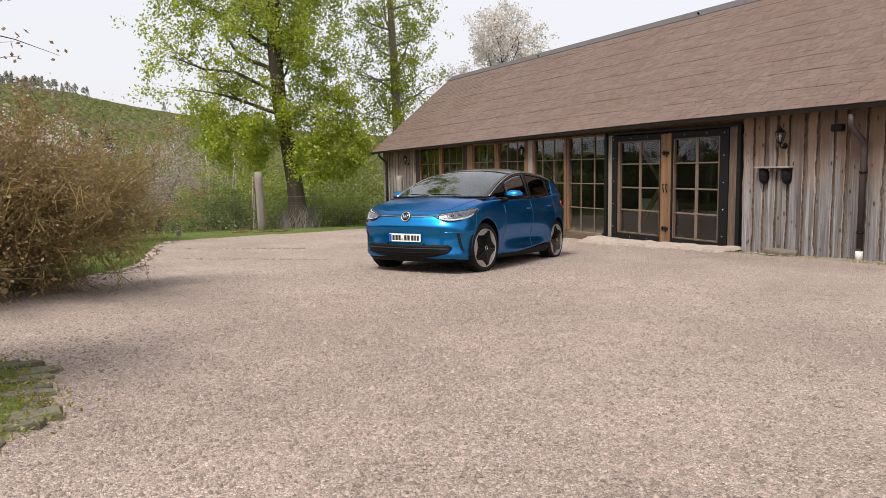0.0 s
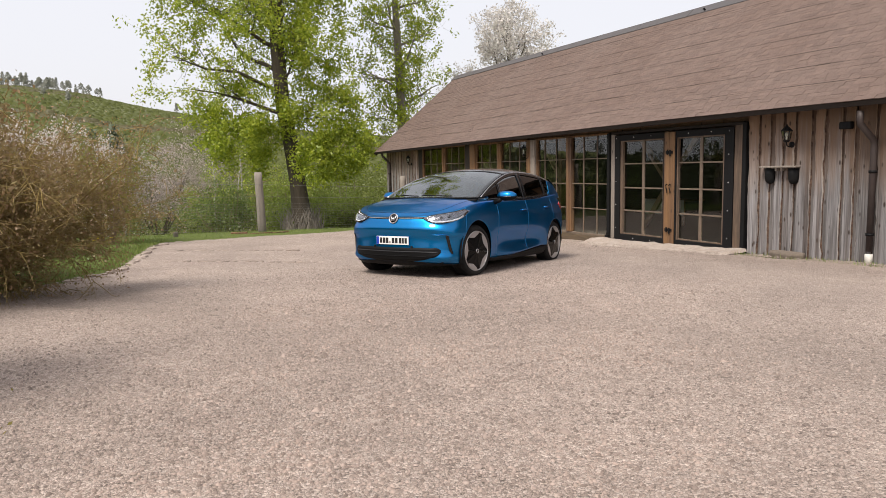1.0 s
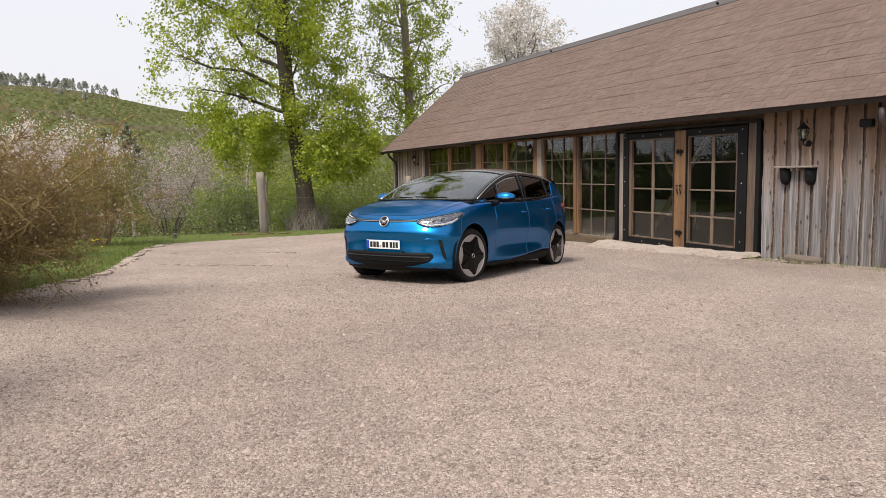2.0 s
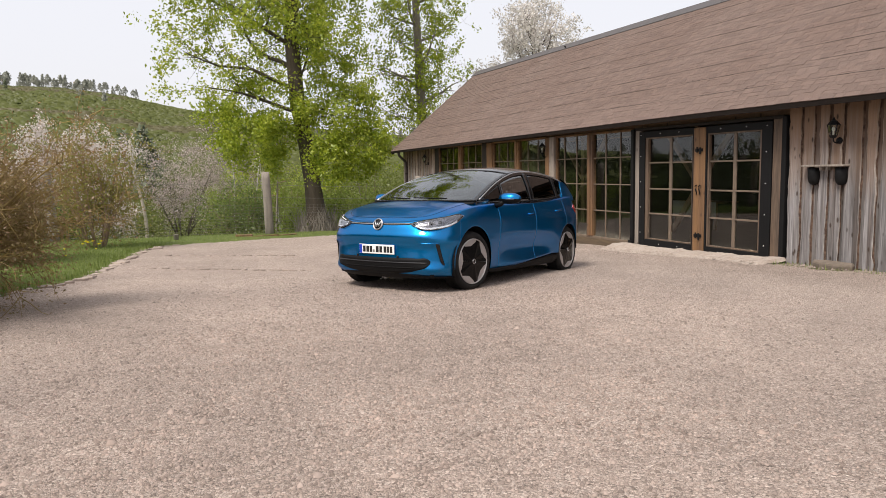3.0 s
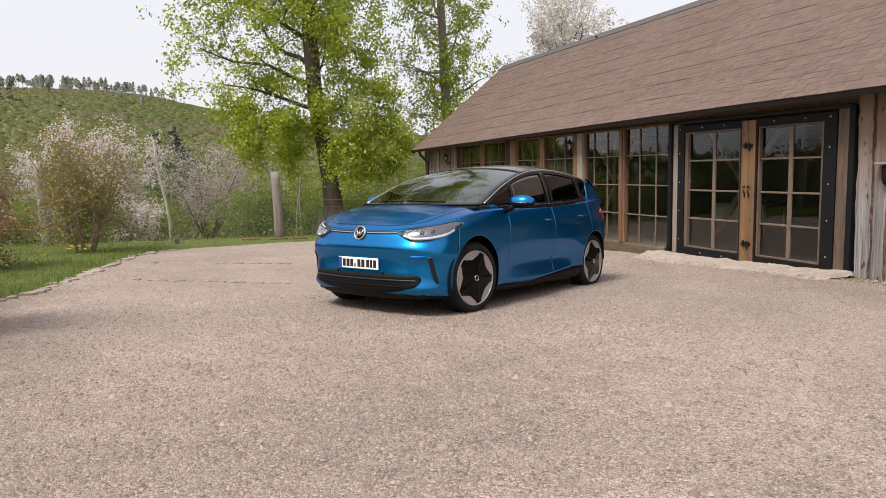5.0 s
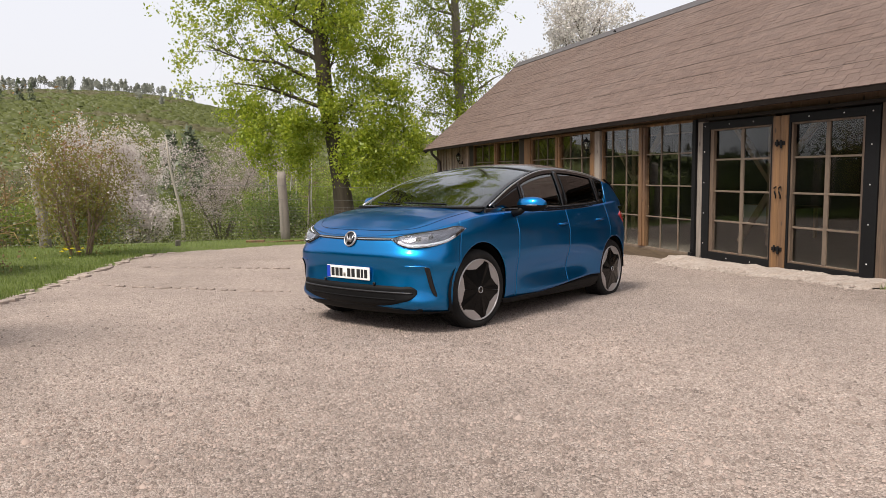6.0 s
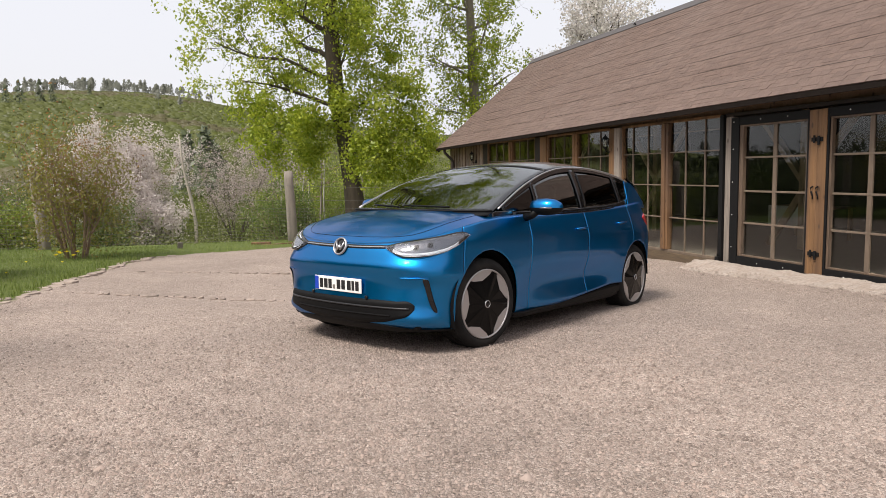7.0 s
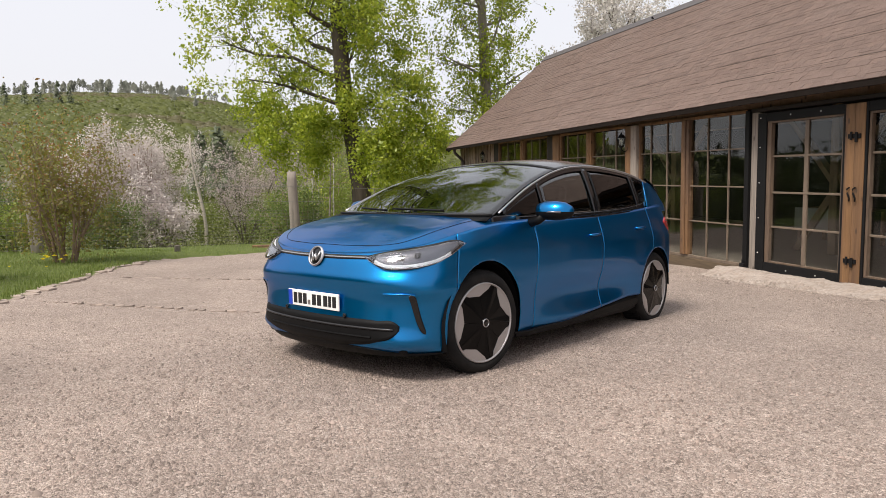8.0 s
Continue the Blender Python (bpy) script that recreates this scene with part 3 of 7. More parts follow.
            bm.faces.new(a)
            bm.faces.new(b[::-1])
        part("ridge_cap", bm, M_LEAD, main)
        y -= 2.0
    # fascia and gutter under the eave, barge board on the gable
    v, stations = [], np.linspace(north, south, 25)
    for yy in stations:
        e = EAVE_Z + eave_rise(yy)
        v += [(EAVE_X - 0.01, yy, e - 0.085), (EAVE_X + 0.03, yy, e - 0.085), (EAVE_X + 0.03, yy, e - 0.012), (EAVE_X - 0.01, yy, e - 0.012)]
    q = 4 * (len(stations) - 1)
    rings = [(4 * i + j, 4 * i + 4 + j, 4 * i + 4 + (j + 1) % 4, 4 * i + (j + 1) % 4) for i in range(len(stations) - 1) for j in range(4)]
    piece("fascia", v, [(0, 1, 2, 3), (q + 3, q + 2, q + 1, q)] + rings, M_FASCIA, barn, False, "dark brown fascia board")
    v = []
    for yy in np.linspace(north - 0.25, south, 25):
        e = EAVE_Z + eave_rise(yy)
        v += [(EAVE_X + 0.03, yy, e - 0.05), (0.05, yy, e + 0.06), (0.05, yy, e + 0.08), (EAVE_X + 0.03, yy, e - 0.03)]
    # near-black soffit: the deep shade under the eave is put into its colour
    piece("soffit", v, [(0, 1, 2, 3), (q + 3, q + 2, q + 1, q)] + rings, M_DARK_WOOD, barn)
    pa = [roof_point(s, north, d) for s, d in ((-0.02, -0.012), (ROOF_LEN, -0.012), (ROOF_LEN, -0.16), (-0.02, -0.16))]
    v = [(p[0], north + 0.004, p[2]) for p in pa] + [(p[0], north - 0.03, p[2]) for p in pa]
    piece("barge_board", v, [(3, 2, 1, 0), (4, 5, 6, 7), (0, 1, 5, 4), (1, 2, 6, 5), (2, 3, 7, 6), (3, 0, 4, 7)], M_DARK_WOOD, barn)
    # snow hooks near the ridge
    for y in (8.15, 0.75, -6.5):
        p = Vector(roof_point(ROOF_LEN - 0.22, y, 0.0))
        bm = bmesh.new()
        box(bm, -0.02, 0.09, -0.03, 0.03, 0.01, 0.018)
        box(bm, -0.035, -0.02, -0.03, 0.03, 0.01, 0.11, 0.004)
        box(bm, -0.075, -0.035, -0.012, 0.012, 0.085, 0.105, 0.004)
        ob = part("roof_hook", bm, M_IRON, main, "small black iron hook")
        ob.matrix_basis = Matrix.Translation(p) @ turn


def glazing(ys, zs, parent, x=0.03, bar=0.022, upright=0.022):
    """Glass panes between the lines ys (falling) and zs (rising), with bars on the inner lines."""
    for y0, y1 in zip(ys[:-1], ys[1:]):
        for z0, z1 in zip(zs[:-1], zs[1:]):
            key = (round(y0 - y1, 3), round(z1 - z0, 3))
            if key not in glazing.shared:
                bm = bmesh.new()
                box(bm, -0.002, 0.002, -key[0] / 2, key[0] / 2, -key[1] / 2, key[1] / 2)
                me = bpy.data.meshes.new("pane")
                bm.to_mesh(me)
                bm.free()
                me.materials.append(M_PANE)
                glazing.shared[key] = me
            ob = new("pane", glazing.shared[key])
            ob.parent = parent
            ob.visible_shadow = False
            ob.matrix_basis = pose(x + 0.012, (y0 + y1) / 2, (z0 + z1) / 2, 0, glazing.rng.uniform(-0.35, 0.35), glazing.rng.uniform(-0.5, 0.5))
    for y in ys[1:-1]:
        box_part("muntin", (x - 0.012, x + 0.022, y - upright / 2, y + upright / 2, zs[0], zs[-1]), M_MUNTIN, parent, "", 0.003)
    for z in zs[1:-1]:
        box_part("muntin", (x - 0.0145, x + 0.024, ys[-1], ys[0], z - bar / 2, z + bar / 2), M_MUNTIN, parent, "", 0.003)


glazing.shared, glazing.rng = {}, random.Random(8)


def window(y_hi, y_lo, mid, z_lo=0.17, z_hi=2.66):
    """A two-bay window: outer frame, middle post, twelve panes in each bay, the outer ones narrower."""
    w = new("window")
    w.parent = barn
    f = 0.045
    box_part("window_frame", (-0.01, 0.07, y_hi - f, y_hi, z_lo - 0.05, z_hi), M_BROWN_WOOD, w)
    box_part("window_frame", (-0.01, 0.07, y_lo, y_lo + f, z_lo - 0.05, z_hi), M_BROWN_WOOD, w)
    box_part("window_frame", (-0.006, 0.066, y_lo + f, y_hi - f, z_hi - 0.05, z_hi), M_BROWN_WOOD, w)
    box_part("window_frame", (-0.006, 0.066, y_lo + f, y_hi - f, z_lo - 0.05, z_lo), M_MUNTIN, w)
    box_part("middle_post", (-0.05, 0.09, mid - 0.02, mid + 0.095, z_lo, z_hi - 0.05), M_BROWN_WOOD, w, "orange-brown timber post", 0.008)
    box_part("middle_post", (-0.03, 0.09, mid - 0.095, mid - 0.024, z_lo, z_hi - 0.05), M_BROWN_WOOD, w, "orange-brown timber post", 0.008)
    zs = (z_lo, 0.795, 1.425, 2.05, z_hi - 0.05)
    glazing((y_hi - f, mid + 1.165, mid + 0.63, mid + 0.095), zs, w)
    glazing((mid - 0.095, mid - 0.56, mid - 1.1, y_lo + f), zs, w)
    box_part("base_beam", (-0.02, 0.12, y_lo, y_hi, -0.5, z_lo - 0.052), M_BASE_WOOD, w, "weathered brown base beam", 0.008)


def double_door():
    d = new("door")
    d.parent = barn
    z0, z1, top, bottom = 0.26, 2.44, 2.57, 0.11
    for name, y_hi, y_lo, zz0, zz1 in (("stile", 0.21, 0.03, bottom, top), ("stile", -3.04, -3.26, bottom, top), ("stile", -1.385, -1.42, bottom, top),
                                       ("stile", -1.73, -1.765, bottom, top)):
        box_part(name, (-0.055, 0.03, y_lo, y_hi, zz0, zz1), M_IRON, d, "black painted stile", 0.005)
    for y_hi, y_lo, fa, fb in ((0.03, -1.385, 0.085, 0.035), (-1.765, -3.04, 0.035, 0.05)):
        box_part("rail", (-0.052, 0.028, y_lo, y_hi, z1 + 0.002, top), M_IRON, d, "black painted rail", 0.005)
        box_part("rail", (-0.052, 0.028, y_lo, y_hi, bottom, z0 - 0.002), M_IRON, d, "black painted rail", 0.005)
        f = 0.028
        for a, b, c, e in ((y_hi - fa, y_hi, z0, z1), (y_lo, y_lo + fb, z0, z1), (y_lo + fb, y_hi - fa, z0, z0 + f), (y_lo + fb, y_hi - fa, z1 - f, z1)):
            box_part("sash", (-0.03, 0.045, a, b, c, e), M_SASH, d, "", 0.003)
        glazing((y_hi - fa, (y_hi - fa + y_lo + fb) / 2, y_lo + fb), (z0 + f, 0.82, 1.35, 1.905, z1 - f), d, 0.02, 0.03, 0.07)
    # two meeting boards with hinges, bolt and handles
    box_part("meeting_board", (-0.06, 0.02, -1.572, -1.42, 0.15, 2.56), M_BROWN_WOOD, d, "oiled brown board", 0.006)
    box_part("meeting_board", (-0.064, 0.02, -1.73, -1.578, 0.15, 2.56), M_BROWN_WOOD, d, "oiled brown board", 0.006)
    for z in (2.13, 0.46):
        bm = bmesh.new()
        box(bm, -0.08, -0.062, -1.68, -1.48, z - 0.03, z + 0.03, 0.004)
        box(bm, -0.095, -0.078, -1.64, -1.6, z - 0.08, z + 0.05, 0.004)
        box(bm, -0.1, -0.08, -1.56, -1.53, z - 0.05, z + 0.06, 0.004)
        part("bolt", bm, M_IRON, d, "black iron bolt")
    for y in (-1.53, -1.62):
        v, f = tube([(-0.07, y, 1.45), (-0.11, y, 1.43), (-0.115, y - 0.015, 1.37), (-0.105, y - 0.035, 1.31), (-0.09, y - 0.02, 1.27)], 0.012, 8)
        piece("handle", v, f, M_IRON, d, True, "curved black iron handle")
    rows = [(0.15, z) for z in (0.4, 0.95, 1.5, 2.05, 2.5)] + [(-3.15, z) for z in (0.4, 0.95, 1.5, 2.05, 2.5)]
    rows += [(y, z) for y in (-0.45, -1.0, -2.1, -2.7) for z in (0.18, 2.51)]
    bolt = mesh_of("bolt_head", *lathe([(0.0, 0.008), (0.008, 0.007), (0.012, 0.0)], 8), M_STEEL, True)
    for y, z in rows:
        ob = new("bolt_head", bolt)
        ob.parent, ob.matrix_basis = d, pose(-0.054, y, z, 0, -90, 0)
    box_part("jamb", (-0.02, 0.09, 0.215, 0.385, 0.1, 2.6), M_OLD_WOOD, barn, "pale weathered jamb", 0.01)
    box_part("jamb", (-0.03, 0.09, -3.46, -3.262, 0.1, 2.6), M_SASH, barn, "old brown jamb", 0.006)
    for y in (0.432, -3.515):
        box_part("black_post", (-0.07, 0.1, y - 0.045, y + 0.045, 0.06, 2.64), M_IRON, barn, "black sliding-door post", 0.006)
        bm = bmesh.new()
        box(bm, -0.12, -0.07, y - 0.05, y + 0.05, 0.12, 0.2, 0.006)
        box(bm, -0.105, -0.085, y - 0.015, y + 0.015, 0.2, 0.26, 0.004)
        part("latch", bm, M_IRON, barn, "small black latch")
    box_part("head_beam", (-0.02, 0.1, -3.46, 0.41, 2.602, 2.66), M_DARK_WOOD, barn, "dark head beam", 0.004)
    box_part("threshold", (-0.07, 0.1, -3.46, 0.41, 0.02, 0.1), M_DARK_WOOD, barn, "", 0.01)


def barn_front():
    box_part("black_post", (-0.02, 0.1, 11.37, 11.71, -0.3, 2.64), M_DARK_WOOD, barn, "", 0.006)
    window(11.36, 7.86, 9.5)
    box_part("black_post", (-0.03, 0.1, 7.5, 7.85, -0.3, 2.64), M_DARK_WOOD, barn, "", 0.006)
    box_part("timber_post", (-0.05, 0.12, 7.15, 7.49, -0.3, 2.64), M_BROWN_WOOD, barn, "brown timber post", 0.01)
    window(7.14, 4.07, 5.63)
    box_part("timber_post", (-0.05, 0.12, 3.83, 4.06, -0.3, 2.64), M_BROWN_WOOD, barn, "brown timber post", 0.01)
    box_part("timber_post", (-0.07, 0.12, 3.61, 3.82, -0.3, 2.64), M_OLD_WOOD, barn, "grey timber post", 0.01)
    window(3.6, 0.5, 2.06)


def downpipe(y, elbow):
    """A round pipe with a swan neck from the gutter to the wall and a collar."""
    z0 = 0.02 - 0.035 * y
    p = [(EAVE_X + 0.08, y, EAVE_Z - 0.03), (EAVE_X + 0.08, y, EAVE_Z - 0.16), (EAVE_X + 0.09, y, EAVE_Z - 0.23), (-0.14, y - elbow * 0.5, EAVE_Z - 0.46), (-0.095, y - elbow * 0.5, EAVE_Z - 0.53),
         (-0.09, y - elbow * 0.5, EAVE_Z - 0.62), (-0.09, y - elbow * 0.5, z0 + 0.2)]
    dp = new("downpipe")
    dp.parent = barn
    tube_part("pipe", p, 0.05, M_PIPE, dp, 14)
    for z in (0.7, 1.7):
        v, f = lathe([(0.053, -0.02), (0.062, -0.02), (0.062, 0.02), (0.053, 0.02)], 14)
        piece("clamp", [(a - 0.09, b + y - elbow * 0.5, c + z) for a, b, c in v], f, M_IRON, dp, True)
    v, f = lathe([(0.0, 0.0), (0.058, 0.0), (0.06, 0.17), (0.052, 0.18)], 14)
    piece("pipe_foot", [(a - 0.09, b + y - elbow * 0.5, c + z0 - 0.02) for a, b, c in v], f, M_WHITE_PLASTIC, dp, True, "white plastic pipe foot")


wall_shell()
barn_front()
double_door()
downpipe(-5.95, 0.12)
downpipe(14.6, 0.1)



def inside():
    """What shows through the glass: posts with braces, a bench, a covered table."""
    for y in (1.2, -2.6, 6.0, -7.5, 10.5):
        fr = empty("timber_frame", "dark timber post with two diagonal braces inside the barn", "timber frame", pose(2.6, y, 0.1), "timber frames")
        box_part("post", (-0.09, 0.09, -0.09, 0.09, 0, 2.75), M_INNER_WOOD, fr, "", 0.01)
        for s in (-1, 1):
            v, f = tube([(0, s * 1.15, 2.62), (0, s * 0.05, 1.35)], 0.085, 4)
            piece("brace", v, f, M_INNER_WOOD, fr)
        v, f = tube([(0, 0.9, 0.02), (0, 0.06, 1.15)], 0.085, 4)
        piece("foot_brace", v, f, M_INNER_WOOD, fr)
    box_part("tie_beam", (2.5, 2.7, SOUTH + 0.2, NORTH - 0.2, 2.86, 3.06), M_DARK_WOOD, barn, "", 0.01)
    for y, w in ((-0.6, 1.5), (-2.4, 1.2), (2.6, 1.6)):
        t = empty("table", "low table under a pale cloth inside the barn", "table", pose(4.2, y, 0.1), "tables in the barn")
        bm = bmesh.new()
        box(bm, -0.4, 0.4, -w / 2, w / 2, 0.70, 0.74, 0.01)
        part("tabletop", bm, M_BROWN_WOOD, t)
        bm = bmesh.new()
        box(bm, -0.42, -0.41, -w / 2, w / 2, 0.3, 0.745, 0.003)
        part("cloth", bm, M_LINEN, t, "pale cloth")
        for a in (-0.34, 0.34):
            for b in (-w / 2 + 0.08, w / 2 - 0.08):
                box_part("leg", (a - 0.035, a + 0.035, b - 0.035, b + 0.035, 0, 0.7), M_BROWN_WOOD, t)


inside()


def lantern(y, z):
    """A black carriage lantern on a curved wall bracket."""
    ob = empty("wall_lantern", "black iron wall lantern with glass sides on a curved bracket", "lantern", pose(-0.02, y, z), "wall lanterns")
    v, f = lathe([(0.0, 0.0), (0.055, 0.0), (0.05, 0.018), (0.0, 0.024)], 12)
    piece("back_plate", [(-c, a, b - 0.12) for a, b, c in v], f, M_IRON, ob, True)
    tube_part("bracket", [(0, 0, -0.12), (-0.06, 0, -0.16), (-0.13, 0, -0.14), (-0.15, 0, -0.07)], 0.011, M_IRON, ob, 8)
    c = Vector((-0.15, 0, 0.02))
    six = lambda r, h: [(c.x + r * math.cos(math.pi * k / 3 + 0.2), c.y + r * math.sin(math.pi * k / 3 + 0.2), c.z + h) for k in range(6)]
    rings = [six(0.035, -0.1), six(0.055, -0.07), six(0.058, -0.06)]
    v = [p for r in rings for p in r]
    f = [(i * 6 + k, i * 6 + (k + 1) % 6, (i + 1) * 6 + (k + 1) % 6, (i + 1) * 6 + k) for i in range(2) for k in range(6)] + [tuple(range(6)), (12, 13, 14, 15, 16, 17)]
    piece("lantern_base", v, f, M_IRON, ob)
    rings = [six(0.1, 0.1), six(0.085, 0.115), six(0.045, 0.165), six(0.03, 0.17), six(0.014, 0.2), six(0.004, 0.22)]
    v = [p for r in rings for p in r]
    f = [(i * 6 + k, i * 6 + (k + 1) % 6, (i + 1) * 6 + (k + 1) % 6, (i + 1) * 6 + k) for i in range(5) for k in range(6)] + [tuple(range(6))]
    piece("lantern_roof", v, f, M_IRON, ob)
    lo, hi = six(0.054, -0.06), six(0.088, 0.1)
    for k in range(6):
        tube_part("lantern_bar", [lo[k], hi[k]], 0.006, M_IRON, ob, 5)
        q = (k + 1) % 6
        a = [Vector(p) for p in (lo[k], lo[q], hi[q], hi[k])]
        mid = sum(a, Vector()) / 4
        n_ = (a[1] - a[0]).cross(a[2] - a[0]).normalized() * 0.002
        v = [mid + (p - mid) * 0.94 + n_ for p in a] + [mid + (p - mid) * 0.94 - n_ for p in a]
        g = piece("glass_pane", v, [(0, 1, 2, 3), (7, 6, 5, 4), (0, 4, 5, 1), (1, 5, 6, 2), (2, 6, 7, 3), (3, 7, 4, 0)], M_PANE, ob)
        g.visible_shadow = False
    v, f = lathe([(0.0, -0.05), (0.012, -0.05), (0.013, 0.0), (0.028, 0.03), (0.02, 0.065), (0.0, 0.075)], 10)
    piece("bulb", [(a + c.x, b + c.y, h + c.z) for a, b, h in v], f, M_WHITE_PLASTIC, ob, True)


for ly, lz in ((-4.5, 2.3), (4.0, 2.28), (12.35, 2.2)):
    lantern(ly, lz)


def shelf_and_boxes():
    sh = empty("wall_shelf", "narrow weathered plank shelf fixed to the barn boards", "shelf", pose(-0.02, -4.32, 1.78))
    box_part("plank", (-0.15, 0.0, -0.37, 0.37, 0.0, 0.03), M_OLD_WOOD, sh, "", 0.004)
    for y in (-0.05, 0.06):
        box_part("bracket", (-0.1, 0.0, y - 0.02, y + 0.02, -0.06, 0.0), M_OLD_WOOD, sh, "", 0.003)
    for y in (-4.09, -4.57):
        b = empty("hanging_pot", "black half-round pot hanging under the plank shelf", "pot", pose(-0.03, y, 1.77), "black hanging pots")
        rows, v, f = [(-0.005, 0.1, 0.1), (-0.1, 0.1, 0.1), (-0.18, 0.098, 0.095), (-0.24, 0.085, 0.08), (-0.275, 0.055, 0.05), (-0.285, 0.02, 0.02)], [], []
        for h, w, d in rows:
            for k in range(9):
                a = math.pi * k / 8
                v.append((-d * math.sin(a), w * math.cos(a), h))
        for i in range(5):
            for k in range(8):
                f.append((i * 9 + k, i * 9 + k + 1, (i + 1) * 9 + k + 1, (i + 1) * 9 + k))
            f.append((i * 9 + 8, i * 9, (i + 1) * 9, (i + 1) * 9 + 8))
        f.append(tuple(range(8, -1, -1)))
        f.append(tuple(45 + k for k in range(9)))
        piece("pot_body", v, f, M_IRON, b, True)
        v2, f2 = tube([(-0.1 * math.sin(math.pi * k / 8), 0.103 * math.cos(math.pi * k / 8), -0.012) for k in range(9)], 0.006, 6)
        piece("rim", v2, f2, M_IRON, b, True)


shelf_and_boxes()


def floodlight():
    ob = empty("floodlight", "small black floodlight under the eave", "lamp", pose(-0.06, -5.55, 2.45))
    box_part("housing", (-0.1, 0.0, -0.1, 0.1, -0.06, 0.06), M_IRON, ob, "", 0.012)
    box_part("arm", (0.0, 0.06, -0.015, 0.015, -0.015, 0.015), M_IRON, ob)


floodlight()


def apron():
    """The pale gritty ramp before the doors, ragged at its foot, and stones along the wall's foot."""
    v, n_y, n_x = [], 260, 34
    for i in range(n_y + 1):
        y = 1.1 - 4.75 * i / n_y
        reach = (0.85 + 0.22 * noise.noise(Vector((y * 0.9, 2, 0))) + 0.09 * noise.noise(Vector((y * 4, 5, 0))) + 0.07 * noise.noise(Vector((y * 13, 8, 0)))) * min(1, (1.1 - y) / 0.5 + 0.15) * (1 if y > -3.6 else max(0.35, 1 - (-3.6 - y) * 0.4))
        for j in range(n_x + 1):
            t = j / n_x
            x = -0.03 - t * reach
            g = 0.013 - 0.034 * x - 0.035 * y
            top = 0.085 if y > -3.6 else 0.03
            hump = 0.07 * math.exp(-((y - 0.35) / 0.35) ** 2) * math.exp(-((x + 0.35) / 0.25) ** 2)
            z = g + (max(top, 0) + hump - 0.035 * 0 + 0.03 * noise.noise(Vector((x * 4, y * 4, 1)))) * (1 - t ** 2) + 0.010 - 0.045 * t ** 3 + 0.008 * noise.noise(Vector((x * 17, y * 17, 1))) + 0.006 * noise.noise(Vector((x * 41, y * 41, 3)))
            v.append((x, y, z))
    f = [(i * (n_x + 1) + j, (i + 1) * (n_x + 1) + j, (i + 1) * (n_x + 1) + j + 1, i * (n_x + 1) + j + 1) for i in range(n_y) for j in range(n_x)]
    tagged(piece("apron", v, [q[::-1] for q in f], M_SAND, None, True), "pale gritty ramp of sand and mortar before the barn doors", "ramp", kind="structure")


apron()

# ---- the car: x forward from the front axle, y to its left, z up from the ground ----
_h = Vector((-0.838, -0.542, 0.057)).normalized()
_l = Vector((0.044, 0.038, 0.998)).cross(_h).normalized()
_u = _h.cross(_l)
CAR = Matrix(((_h.x, _l.x, _u.x, -6.848), (_h.y, _l.y, _u.y, -3.629), (_h.z, _l.z, _u.z, 0.36), (0, 0, 0, 1))) @ Matrix.Scale(1.035, 4)


def car_paint():
    m = bpy.data.materials.new("blue_metallic_paint")
    m.use_nodes = True
    n, l = m.node_tree.nodes, m.node_tree.links
    b = n["Principled BSDF"]
    b.inputs["Base Color"].default_value = (0.0, 0.172, 0.44, 1)
    b.inputs["Metallic"].default_value = 0.96
    b.inputs["Specular Tint"].default_value = (0.05, 0.34, 0.64, 1)
    b.inputs["Roughness"].default_value = 0.33
    b.inputs["Coat Weight"].default_value = 0.65
    b.inputs["Coat Roughness"].default_value = 0.1
    co, t, bp = n.new("ShaderNodeTexCoord"), n.new("ShaderNodeTexNoise"), n.new("ShaderNodeBump")
    t.inputs["Scale"].default_value = 900
    l.new(co.outputs["Object"], t.inputs["Vector"])
    bp.inputs["Strength"].default_value, bp.inputs["Distance"].default_value = 0.05, 0.001
    l.new(t.outputs["Fac"], bp.inputs["Height"])
    l.new(bp.outputs[0], b.inputs["Normal"])
    return m


M_PAINT = car_paint()
M_GLOSS = mat("gloss_black", (0.006, 0.006, 0.007), 0.12)
M_STAR = mat("black_wheel_face", (0.002, 0.002, 0.0023), 0.2, spec=0.16)
M_TRIM = mat("black_plastic", (0.005, 0.005, 0.0055), 0.55, spec=0.14, bump=0.08, bump_scale=400)
M_TYRE = mat("tyre_rubber", (0.011, 0.0105, 0.0105), 0.85, spec=0.2, vary=0.2, scale=12, bump=0.2, bump_scale=90, second=(0.06, 0.052, 0.045), second_scale=5, second_amount=0.25)
M_RIM = mat("silver_rim", (0.42, 0.40, 0.40), 0.38, 0.6, vary=0.05)
M_CHROME = mat("satin_silver", (0.5, 0.495, 0.51), 0.38, 1.0)
M_BAR = mat("dull_grey_bar", (0.03, 0.03, 0.033), 0.4, 0.3)
M_PLATE = mat("plate_white", (0.78, 0.78, 0.76), 0.4, vary=0.03)
M_PLATE_BLUE = mat("plate_blue", (0.01, 0.05, 0.42), 0.4)
M_PLATE_INK = mat("plate_ink", (0.012, 0.012, 0.013), 0.5)
M_LENS = glass_mat("lamp_lens", (0.95, 0.97, 1.0), 0.02)
M_LAMP_IN = mat("lamp_reflector", (0.15, 0.15, 0.17), 0.3, 0.5, vary=0.08, scale=30)
M_LAMP_WHITE = mat("lamp_light_guide", (0.85, 0.86, 0.88), 0.35)
M_REDLENS = mat("red_lens", (0.32, 0.012, 0.012), 0.15, coat=0.5)
M_CARGLASS = glass_mat("tinted_screen", (0.26, 0.32, 0.31), ior=1.9)
